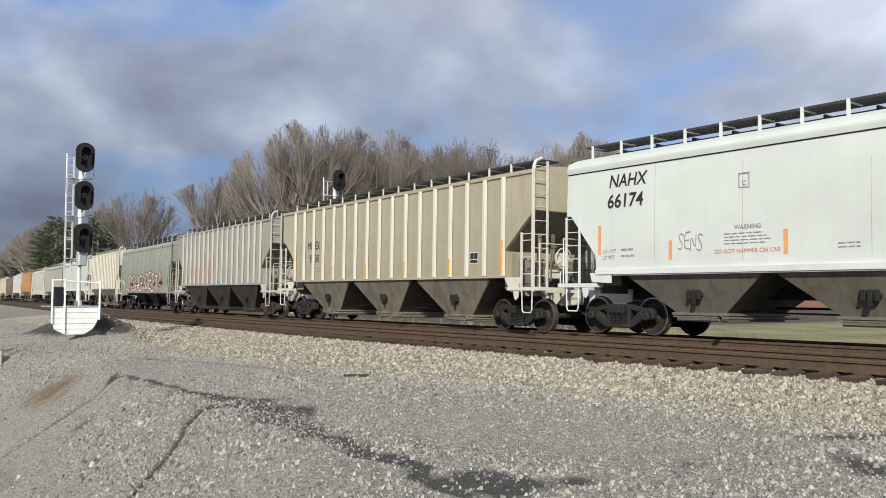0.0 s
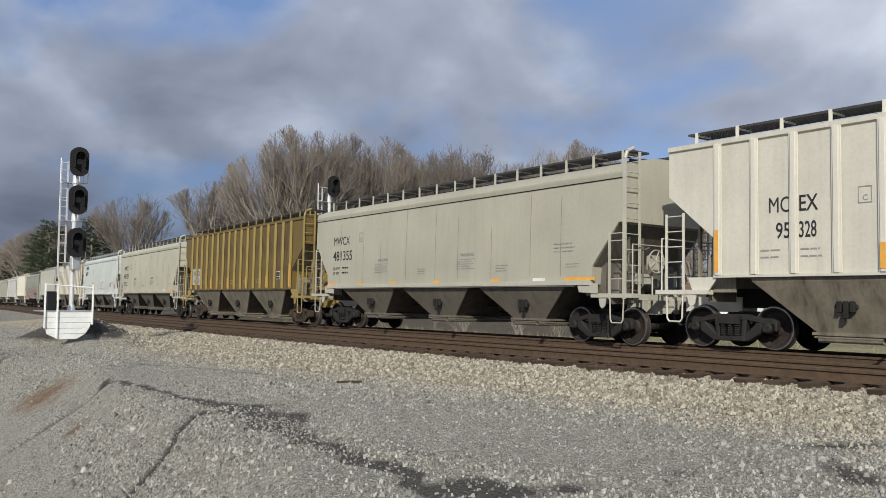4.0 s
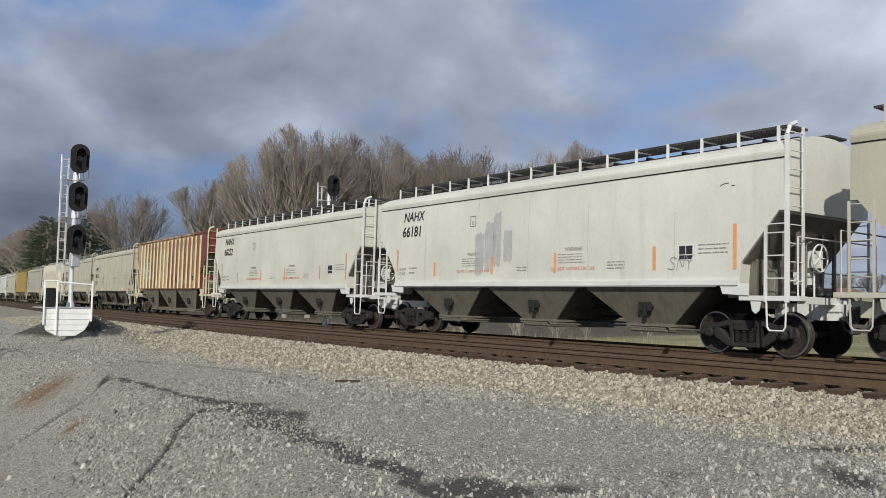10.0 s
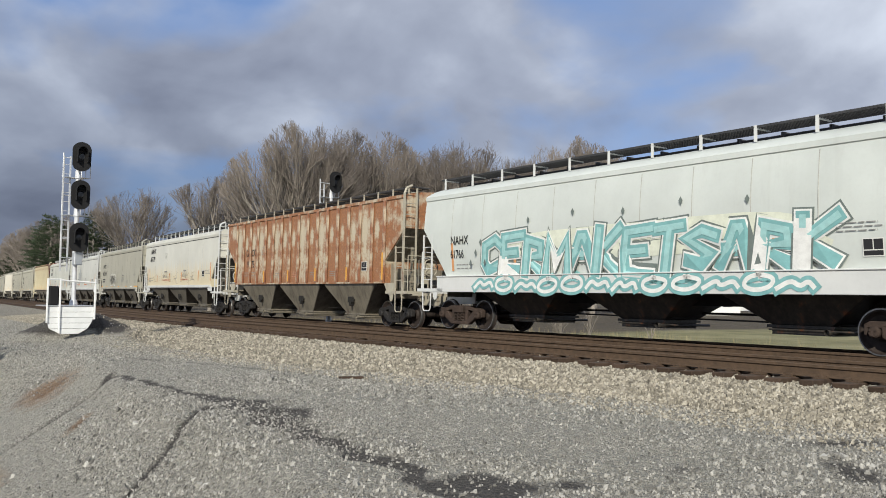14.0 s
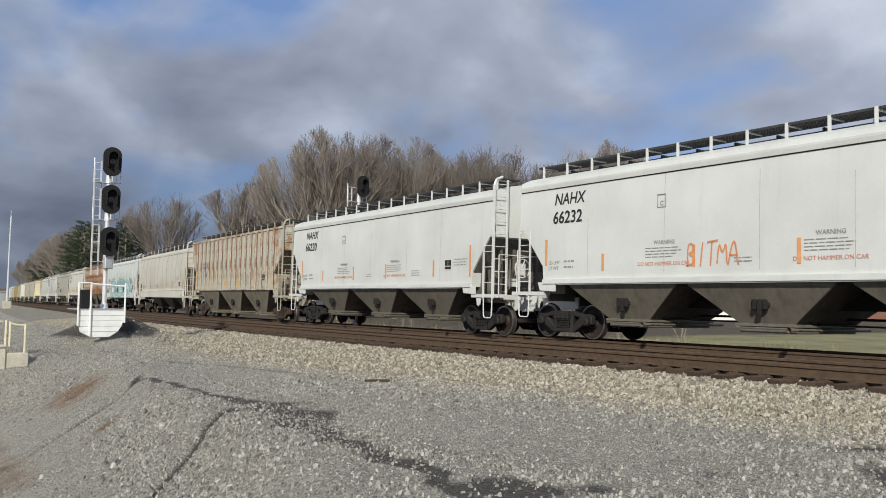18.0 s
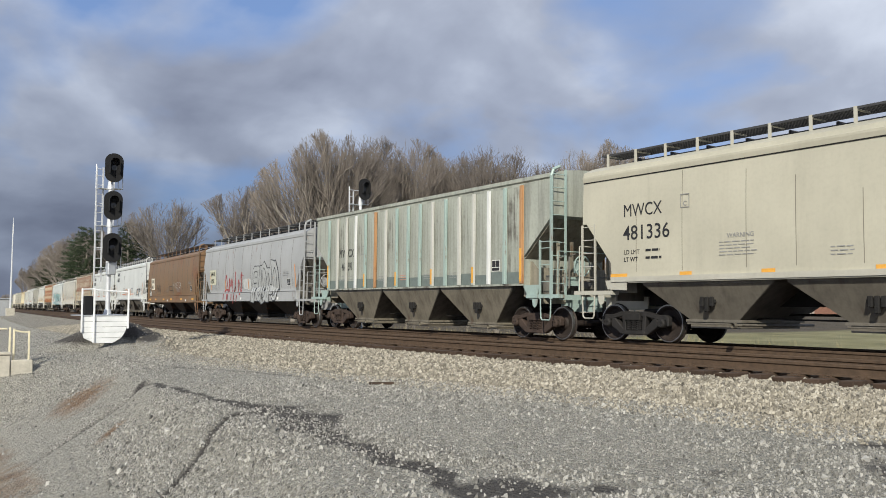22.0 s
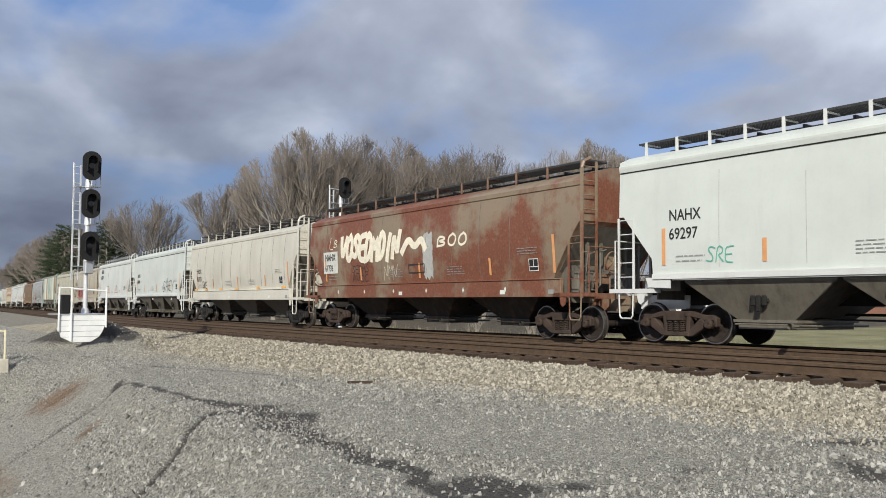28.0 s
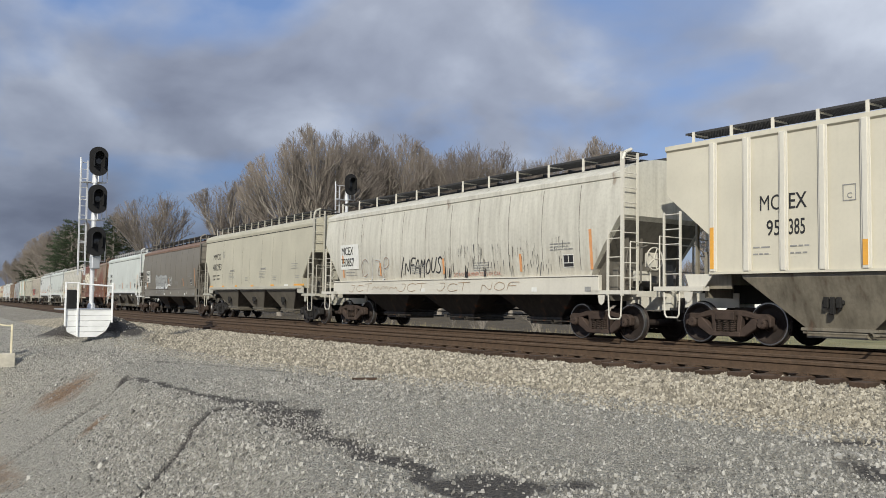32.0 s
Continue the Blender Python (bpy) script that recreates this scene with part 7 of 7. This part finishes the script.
    for i in range(n1):
        a = i * 2.4 + r.uniform(-0.4, 0.4)
        rise = r.uniform(0.35, 1.5) if i else 3.0
        d1 = Vector((math.cos(a), math.sin(a), rise)).normalized()
        p1 = along(trunk, r.uniform(0.45, 1.0))
        l1 = limb(wood, p1, mid + d1 * reach(d1) * r.uniform(0.66, 0.80), 0.0085 * H, 0.0034 * H, 6, 5, 0.34)
        for j in range(n2):
            p2 = along(l1, 0.22 + 0.78 * (j + r.uniform(0.2, 0.9)) / n2)
            l2 = limb(wood, p2, fan(p2, 0.34, 0.42 * H, r.uniform(0.72, 0.98)), 0.0034 * H, 0.0016 * H, 4, 4, 0.10)
            for k in range(n3):
                p3 = along(l2, 0.15 + 0.85 * (k + r.uniform(0.1, 0.9)) / n3)
                l3 = limb(twig, p3, fan(p3, 0.36, 0.17 * H, r.uniform(0.85, 1.05)), 0.0014 * H, 0.0008 * H, 2, 3, 0.06)
                for _ in range(n4):
                    p4 = along(l3, r.uniform(0.25, 1.0))
                    twig.bar(p4, fan(p4, 0.45, 0.06 * H), 0.0009 * H, 3, 0.0005 * H, cap=False)
    k = H / max(p[2] for p in twig.v)
    for g in (wood, twig):
        g.v = [(x * k, y * k, zz * k) for x, y, zz in g.v]
    return mesh_from("trunk", wood.v, wood.f, M_BARK), mesh_from("crown", twig.v, twig.f, M_TWIG)


def pine_tree(seed, height):
    r = random.Random(seed)
    wood, needles = Geo(), Geo()
    wood.bar((0, 0, -0.3), (0, 0, height * 0.96), height * 0.016, 8, 0.03)
    n = int(height * 7)
    for i in range(n):
        f = 0.30 + 0.70 * i / n
        z = height * f
        reach = height * 0.27 * math.sin(min(1, (1.12 - f) * 1.5) * math.pi / 2) * r.uniform(0.5, 1.15) * (0.7 if f < 0.4 else 1)
        a = i * 2.4 + r.uniform(-0.4, 0.4)
        tip = Vector((math.cos(a) * reach, math.sin(a) * reach, z + reach * r.uniform(-0.12, 0.28)))
        wood.bar((0, 0, z), tip, 0.035, 4, 0.012, cap=False)
        m = max(4, int(reach * 5))
        for j in range(m):
            b = Vector((0, 0, z)).lerp(tip, 0.30 + 0.75 * (j + 1) / m)
            for _ in range(9):
                v = Vector((r.gauss(0, 1), r.gauss(0, 1), r.gauss(0.15, 0.7)))
                v = v.normalized() * r.uniform(0.18, 0.46)
                side = v.orthogonal().normalized() * r.uniform(0.03, 0.07)
                c = b + Vector((r.gauss(0, 0.14), r.gauss(0, 0.14), r.gauss(0, 0.09)))
                needles.add([tuple(c - side), tuple(c + side), tuple(c + v)], [(0, 1, 2)])
    me = mesh_from("crown", needles.v, needles.f, M_NEEDLE)
    return wood.mesh("trunk", M_BARK), me


def make_tree(name, meshes, label, cat, m, group):
    t = thing(name, label, cat, m, group)
    part("trunk", meshes[0], meshes[0].materials[0], t)
    part("crown", meshes[1], meshes[1].materials[0], t)
    return t


def ground_z(x, y):
    """Height of the ground near a place, by the nearest point of the track's line."""
    i = int(np.argmin((LX - x) ** 2 + (LY + TRACK_D - y) ** 2))
    s, h = SG[i], HEAD[i]
    n = (x - LX[i]) * math.sin(h) + (y - LY[i] - TRACK_D) * math.cos(h)
    z, _ = zones(np.array([float(s)]), np.array([float(n)]))
    return float(z[0])


def bearing(px, dist):
    """Place in the plan: px is the bearing in degrees to the right of the view straight along -x."""
    a = radians(px)
    return -math.cos(a) * dist, math.sin(a) * dist


def woods():
    r = random.Random(4)
    bare = [branch_tree(i + 1, 1.0 * hh, sp, lm) for i, (hh, sp, lm) in enumerate(((16, 0.92, 10), (14, 0.98, 9), (17, 0.74, 9), (12, 0.80, 8)))]
    protos = [make_tree("bare_tree", b, "leafless grey-brown deciduous tree with fine twigs", "tree", Matrix.Translation((0, 0, -500)), "bare trees beyond the railway") for b in bare]
    spots = []   # view bearing, top's rise over the eye per metre, distance
    rim = ((316, 366, 104), (446, 343, 104), (470, 372, 110), (535, 292, 96), (582, 254, 90), (622, 241, 90), (664, 258, 94), (716, 253, 94),
           (762, 280, 98), (815, 283, 96), (866, 274, 94), (903, 268, 96), (940, 290, 100))
    rim2 = ((990, 293, 100), (1048, 274, 98), (1085, 260, 100), (1120, 272, 98), (545, 395, 116), (640, 370, 116), (740, 365, 116), (860, 365, 116), (1180, 340, 112), (1300, 390, 120), (1450, 400, 125))
    wood_line = ((62, 497, 470), (72, 490, 420), (82, 482, 380), (90, 474, 330), (102, 465, 290), (115, 455, 260), (128, 445, 240), (140, 437, 225), (155, 430, 212), (170, 425, 200), (188, 420, 190), (205, 425, 180),
                 (218, 428, 180), (380, 450, 190), (404, 442, 180), (110, 470, 300), (135, 455, 250), (165, 445, 215), (195, 440, 195))

    def spot(px, top, dist):
        b = 34.86 + math.degrees(math.atan((px - 784) / 1505))
        deep = dist * math.cos(radians(b - 34.86))
        x, y = bearing(b, dist)
        z = ground_z(x, y)
        return x, y, z, (534.6 - top) / 1505 * deep + EYE - z

    used = set()
    high = (16, 14, 17, 12)
    for px, top, dist in rim + rim2 + wood_line:
        x, y, z, hh = spot(px + r.uniform(-4, 4), top - 12 + r.uniform(-6, 2), dist)
        kind = len(used) if len(used) < 4 else r.randrange(4)
        k = hh / high[kind]
        m = Matrix.Translation((x, y, z)) @ Matrix.Rotation(r.uniform(0, 6.28), 4, "Z") @ Matrix.Scale(k, 4)
        if kind in used:
            t = copy_thing(protos[kind], m)
            t.scale = (k, k, k)
        else:
            protos[kind].matrix_basis = m
            used.add(kind)
    # low trees on the skyline down the line
    for i in range(26):
        x, y = bearing(-2 + 11 * i / 26 + r.uniform(-0.3, 0.3), r.uniform(480, 640))
        k = r.uniform(0.4, 0.62)
        t = copy_thing(protos[i % 4], Matrix.Translation((x, y, ground_z(x, y))) @ Matrix.Rotation(r.uniform(0, 6.28), 4, "Z") @ Matrix.Scale(k, 4))
        t.scale = (k, k, k)
        tagged(t, "distant leafless tree on the skyline", group="trees down the line")
    # far edge of the field
    for i in range(34):
        a = 38 + 57 * i / 34 + r.uniform(-0.8, 0.8)
        x, y = bearing(a, r.uniform(150, 190))
        k = r.uniform(0.45, 0.75)
        t = copy_thing(protos[r.randrange(4)], Matrix.Translation((x, y, ground_z(x, y))) @ Matrix.Rotation(r.uniform(0, 6.28), 4, "Z") @ Matrix.Scale(k, 4))
        t.scale = (k, k, k)
        tagged(t, "leafless tree at the far edge of the field", group="trees beyond the field")
    # scrub beside the far track
    bush = [branch_tree(i + 60, hh, 1.3, 7, (4, 4, 2), 0.06) for i, hh in enumerate((1.5, 1.1, 1.8))]
    for i in range(14):
        s = r.uniform(14, 60) if i % 2 else r.uniform(20, 42)
        n = r.uniform(5.6, 9) + 0.12 * s
        x, y = (float(q) for q in on_ground(s, n))
        make_tree("bush", bush[i % 3], "leafless grey-brown bush beside the far track", "bush", Matrix.Translation((x, y, ground_z(x, y) - 0.05)) @ Matrix.Rotation(r.uniform(0, 6.28), 4, "Z"), "scrub beside the track")
    pines = [pine_tree(i + 30, hh) for i, hh in enumerate((17, 13))]
    pp = [make_tree("pine_tree", b, "dark green pine tree among bare trees", "tree", Matrix.Translation((0, 0, -500)), "pines in the wood") for b in pines]
    first = True
    for px, top, dist, kind in ((168, 404, 178, 0), (150, 425, 190, 1), (240, 396, 150, 0), (256, 410, 155, 1), (183, 425, 185, 1), (110, 452, 255, 1), (95, 462, 300, 0)):
        x, y, z, hh = spot(px, top, dist)
        k = hh / (17, 13)[kind]
        m = Matrix.Translation((x, y, ground_z(x, y))) @ Matrix.Rotation(r.uniform(0, 6.28), 4, "Z") @ Matrix.Scale(k, 4)
        t = copy_thing(pp[kind], m)
        t.scale = (k, k, k)
    for q in pp:
        for o in list(q.children):
            bpy.data.objects.remove(o)
        bpy.data.objects.remove(q)


woods()


# ---------- railway signals ----------
def signal_head(parent, x, y, z, face=0.0):
    """Hooded light unit with a tall rounded backplate, seen from its front."""
    g = Geo()
    pts = []
    for i in range(24):
        a = 2 * math.pi * i / 24
        pts.append((0.285 * math.cos(a), 0.21 * (1 if math.sin(a) >= 0 else -1) + 0.26 * math.sin(a)))
    n = len(pts)
    g.add([(px, -0.02, pz) for px, pz in pts] + [(px, 0.02, pz) for px, pz in pts], [tuple(range(n)), tuple(range(2 * n - 1, n - 1, -1))] + [((i + 1) % n, i, n + i, n + (i + 1) % n) for i in range(n)])
    m = pose(x, y, z, 0, 0, face)
    head = part("signal_head", g.mesh("backplate"), M_SIGBLK, parent, "black signal head with a rounded backplate", m)
    hood = Geo()
    for sgn in (1,):
        prof = [(0.16 * math.cos(a), 0.13 * (1 if math.sin(a) > 0 else -1) + 0.17 * math.sin(a)) for a in np.linspace(-0.35, math.pi + 0.35, 15)]
        inner = [(0.9 * px, 0.94 * pz) for px, pz in prof]
        k = len(prof)
        hood.add([(px, -0.02, pz) for px, pz in prof] + [(px * 0.95, -0.24, pz) for px, pz in prof], [(i, i + 1, k + i + 1, k + i) for i in range(k - 1)])
    part("hood", hood.mesh("hood"), M_SIGBLK, head)
    part("lens_housing", Geo().box(-0.16, 0.16, 0.0, 0.20, -0.30, 0.30).mesh("lens_housing", bevel=0.03), M_SIGBLK, head)
    part("lens", Geo().lathe([(0.0, -0.035), (0.09, -0.03), (0.10, -0.02)], 16).mesh("lens"), plain("dark_lens", (0.02, 0.02, 0.02), 0.1, 0, 0.1), head)
    return head


def mast_signal(x, y, z0, top, heads, face, label):
    sig = thing("signal_mast", label, "railway signal", Matrix.Translation((x, y, z0)) @ Matrix.Rotation(radians(100), 4, "Z"))
    part("mast", Geo().bar((0, 0, 0), (0, 0, top - 0.62), 0.07, 14).bar((0, 0, 0), (0, 0, 0.35), 0.16, 14, 0.10).mesh("mast"), M_ALU, sig)
    for hz in heads:
        br = part("mast_bracket", Geo().box(-0.06, 0.06, -0.28, 0.05, hz - 0.06, hz + 0.06).mesh("mast_bracket"), M_ALU, sig)
        part("mast_collar", Geo().bar((0, 0, hz - 0.75), (0, 0, hz - 0.5), 0.10, 12, 0.085).mesh("mast_collar"), M_ALU, sig)
        signal_head(sig, -0.05, -0.34, hz - 0.08, face)
        deck = Geo().box(-0.30, 0.30, 0.12, 0.42, hz - 0.72, hz - 0.70)
        deck.box(0.0, 0.36, -0.10, 0.12, hz - 0.72, hz - 0.70)
        part("platform", deck.mesh("platform"), M_GALV, sig)
        for px, py in ((0.30, 0.42), (0.36, -0.08), (0.30, 0.12)):
            part("guard_post", Geo().bar((px, py, hz - 0.72), (px, py, hz - 0.05), 0.016, 5).mesh("guard_post"), M_ALU, sig)
        part("guard_post", Geo().bar((-0.30, 0.42, hz - 0.70), (-0.30, 0.42, hz + 0.10), 0.022, 5).mesh("guard_post"), M_ALU, sig)
        part("guard_rail", Geo().pipe([(-0.30, 0.42, hz - 0.05), (0.30, 0.42, hz - 0.05), (0.36, -0.08, hz - 0.05)], 0.016, 5).mesh("guard_rail"), M_ALU, sig)
    lad = Geo()
    for px in (-0.29, -0.07):
        lad.box(px - 0.022, px + 0.022, 0.40, 0.44, 1.25, top - 0.75)
    zz = 1.4
    while zz < top - 0.8:
        lad.bar((-0.29, 0.42, zz), (-0.07, 0.42, zz), 0.012, 5)
        zz += 0.3
    part("ladder", lad.mesh("ladder"), M_ALU, sig, "tall narrow white ladder")
    part("junction_box", Geo().box(-0.13, 0.13, -0.26, -0.06, 1.45, 1.85).mesh("junction_box", bevel=0.02), M_GALV, sig)
    return sig


M_WHITEBOARD = plain("white_board_paint", (0.80, 0.81, 0.80), 0.55, 0, 0.08, 5, 0.05)


def retaining_box(x, y, z):
    """Planked box of white boards round the signal's footing, with posts and a top rail."""
    a = radians(92)
    box = thing("signal_footing_box", "white planked retaining box with railing round the signal's foot", "retaining box", Matrix.Translation((x, y, z)) @ Matrix.Rotation(a, 4, "Z"))
    L = 1.33
    def low_edge(z):
        """Ends of a board where the banked earth cuts across the box at height z."""
        return float(np.interp(z, [-0.84, -0.76, -0.62], [0.38, 0.12, 0.0])), L - float(np.interp(z, [-0.84, -0.68, -0.42], [0.42, 0.16, 0.0]))

    for k in range(5):
        za, zb = -0.84 + k * 0.168, -0.84 + k * 0.168 + 0.160
        (a0, a1), (b0, b1) = low_edge(za), low_edge(zb)
        part("board", Geo().slab([(a0, za), (a1, za), (b1, zb), (b0, zb)], -0.03, 0.02).mesh("board", bevel=0.006), M_WHITEBOARD, box, "white-painted ribbed board")
    part("top_plate", Geo().box(-0.05, L + 0.05, -0.05, 1.2, 0.0, 0.03).mesh("top_plate"), M_GALV, box)
    for px, z0 in ((-0.04, -0.50), (0.32, -0.82), (L + 0.02, -0.40)):
        part("post", Geo().box(px - 0.024, px + 0.024, -0.085, -0.035, z0, 0.85).mesh("post", bevel=0.006), M_WHITEBOARD, box)
    part("relay_case", Geo().box(0.12, 0.40, 0.35, 0.65, 0.03, 0.62).mesh("relay_case", bevel=0.03), M_SIGBLK, box, "black equipment case")
    part("top_rail", Geo().bar((0.36, -0.06, 0.80), (L + 0.04, -0.06, 0.74), 0.025, 6).bar((-0.04, -0.06, 0.82), (0.36, -0.06, 0.83), 0.02, 6).mesh("top_rail"), M_WHITEBOARD, box)
    return box


Z0 = EYE
FACE = -14.0
mast_signal(-28.75, 7.12, Z0 - 0.62, 5.75, (4.98, 3.76, 2.40), FACE, "white three-headed signal mast with ladder and black hooded heads")
retaining_box(-27.75, 6.15, Z0 - 0.47)
mast_signal(-32.7, 18.70, 0.35, 6.9, (6.25,), FACE, "white signal mast with one black hooded head beyond the train")


# ---------- left side: culvert, posts, hut and radio mast ----------
def culvert():
    w = thing("culvert_headwall", "weathered cream concrete culvert headwall", "headwall", Matrix.Translation((-25.6, 3.87, 0.02)) @ Matrix.Rotation(radians(82), 4, "Z"))
    part("wall", Geo().box(-2.6, 0.0, -0.14, 0.14, -1.6, 0.12).box(-2.62, 0.02, -0.18, 0.18, 0.12, 0.20).mesh("wall", bevel=0.02), M_CONC, w)
    part("wing_wall", Geo().box(0.0, 0.55, -0.10, 0.14, -1.3, -0.02).mesh("wing_wall", bevel=0.02), M_CONC, w)
    rl = thing("guard_railing", "cream-painted post railing on the headwall", "railing", Matrix.Translation((-25.6, 3.87, 0.22)) @ Matrix.Rotation(radians(82), 4, "Z"))
    for px, hh in ((-0.03, 0.66), (0.07, 0.62), (0.44, 0.56), (-2.4, 0.66)):
        part("post", Geo().box(px - 0.026, px + 0.026, -0.026, 0.026, -0.3, hh).mesh("post", bevel=0.008), M_CREAMPOST, rl)
    part("rail", Geo().bar((-2.5, 0, 0.60), (-0.10, 0, 0.62), 0.025, 6).mesh("rail"), M_CREAMPOST, rl)
    part("rail", Geo().pipe([(0.07, 0, 0.58), (0.25, 0, 0.53), (0.44, 0, 0.52)], 0.022, 6).mesh("rail"), M_CREAMPOST, rl)


culvert()


def plank():
    x, y = (float(q) for q in on_ground(13.93, 8.38 - TRACK_D))
    p = thing("plank", "dark weathered timber plank lying on the gravel", "plank", Matrix.Translation((x, y, ground_z(x, y))) @ Matrix.Rotation(radians(68), 4, "Z"))
    part("board", Geo().box(-0.24, 0.24, -0.05, 0.05, -0.01, 0.045).mesh("board", bevel=0.008), M_TIE, p)


plank()


def far_left():
    x, y = bearing(7.85, 150)
    z = ground_z(x, y)
    hut = thing("relay_hut", "grey metal relay hut beside the line", "hut", Matrix.Translation((x, y, z)))
    part("wall", Geo().box(-2.2, 2.2, -1.3, 1.3, 0, 2.6).mesh("wall", bevel=0.03), plain("hut_grey", (0.33, 0.34, 0.35), 0.6), hut)
    part("roof", Geo().box(-2.35, 2.35, -1.45, 1.45, 2.6, 2.75).mesh("roof"), M_GALV, hut)
    part("door", Geo().box(-0.5, 0.4, -1.33, -1.28, 0.1, 2.1).mesh("door"), M_GALV, hut)
    x, y = bearing(8.45, 140)
    z = ground_z(x, y)
    pole = thing("radio_mast", "slim white radio mast with small aerials", "mast", Matrix.Translation((x, y, z)))
    part("pole", Geo().bar((0, 0, 0), (0.2, 0, 13.4), 0.16, 10, 0.07).mesh("pole"), M_ALU, pole)
    part("aerial", Geo().bar((0.6, 0, 12.0), (0.6, 0, 13.6), 0.06, 6).bar((0.1, 0, 12.4), (0.6, 0, 12.4), 0.04, 6).bar((0.2, 0, 13.3), (0.2, 0, 14.4), 0.04, 6).mesh("aerial"), M_ALU, pole)
    part("base_box", Geo().box(-0.8, 0.6, -0.5, 0.5, 0, 1.1).mesh("base_box"), M_CONC, pole)


far_left()


def field_things():
    """The white house and the low shed beyond the field."""
    wall_m, roof_m = plain("white_siding", (0.72, 0.72, 0.70), 0.6, 0, 0.08), plain("brown_shingles", (0.16, 0.10, 0.075), 0.9, 0, 0.3)
    for b, dd, w_, d_, hh, rot, lab in ((54.3, 112, 9.0, 7.0, 2.9, 35, "white house with a brown hipped roof beyond the field"), (62.0, 128, 13.0, 7.0, 2.8, 20, "long brown brick house across the field"), (58.6, 150, 10.0, 7.0, 3.0, 10, "pale house far across the field")):
        x, y = bearing(b, dd)
        z = ground_z(x, y)
        hs = thing("house", lab, "house", Matrix.Translation((x, y, z)) @ Matrix.Rotation(radians(rot), 4, "Z"), "houses beyond the field")
        part("wall", Geo().box(-w_ / 2, w_ / 2, -d_ / 2, d_ / 2, -0.3, hh).mesh("wall"), plain("brown_brick", (0.20, 0.10, 0.07), 0.9, 0, 0.3) if "brick" in lab else wall_m, hs)
        a, q = w_ / 2 + 0.4, d_ / 2 + 0.4
        part("roof", Geo().add([(-a, -q, hh), (a, -q, hh), (a, q, hh), (-a, q, hh), (-a + q, 0, hh + 1.6), (a - q, 0, hh + 1.6)], [(0, 1, 5, 4), (2, 3, 4, 5), (1, 2, 5), (3, 0, 4), (3, 2, 1, 0)]).mesh("roof"), roof_m, hs)
        for k in range(3):
            xx = -w_ / 2 + w_ * (k + 0.5) / 3
            win = part("window", Geo().box(xx - 0.5, xx + 0.5, -d_ / 2 - 0.03, -d_ / 2 - 0.005, 1.0, 2.1).mesh("window"), plain("dark_glass", (0.03, 0.035, 0.04), 0.1, 0, 0.1), hs)


field_things()


def weeds():
    """Dry grass stems along the far side of the tracks."""
    r = np.random.RandomState(8)
    v, f = [], []
    for i in range(5200):
        s = 5 + 60 * r.uniform() ** 1.5
        n = 4.9 + 9 * r.uniform() ** 1.4
        x, y = (float(q) for q in on_ground(np.array(s), np.array(n)))
        zz = float(zones(np.array([s]), np.array([n]))[0][0])
        h, a, w = r.uniform(0.12, 0.5) * (1.5 if i % 40 == 0 else 1), r.uniform(0, 6.28), r.uniform(0.006, 0.014)
        dx, dy = math.cos(a), math.sin(a)
        lx, ly = r.uniform(-0.2, 0.2), r.uniform(-0.2, 0.2)
        o = len(v)
        v += [(x - dx * w, y - dy * w, zz - 0.03), (x + dx * w, y + dy * w, zz - 0.03), (x + lx, y + ly, zz + h)]
        f.append((o, o + 1, o + 2))
    tagged(new("dry_grass", mesh_from("dry_grass", v, f, plain("straw", (0.36, 0.30, 0.17), 0.9, 0, 0.3, 2, 0))), "dry straw-coloured grass and weed stems beside the far track", "grass", kind="stuff")


weeds()


# ---------- motion of the train ----------
def car_pose(s, tc):
    a, b = on_track(s + tc / 2, FAR_MID, 0), on_track(s - tc / 2, FAR_MID, 0)
    m = track_pose(s, FAR_MID, 0)
    m.translation = [float(p + q) / 2 for p, q in zip(a, b)]
    return m


def motions():
    for car, s, tc in CARS:
        walk(car, [(t, car_pose(s + SPEED * t, tc)) for t in range(33)])
    # wheels roll without slip; all wheels of one axle place share one spin
    spun = {}
    for ob, i in WHEELS:
        if i not in spun:
            base = ob.location.copy()
            walk(ob, [(f / FPS, pose(base.x, base.y, base.z, 0, -math.degrees(SPEED * f / FPS / 0.4575) % 360, 0)) for f in range(32 * FPS + 1)])
            spun[i] = ob.animation_data
        else:
            ob.rotation_mode = "QUATERNION"
            a = ob.animation_data_create()
            a.action = spun[i].action
            a.action_slot = spun[i].action_slot


motions()
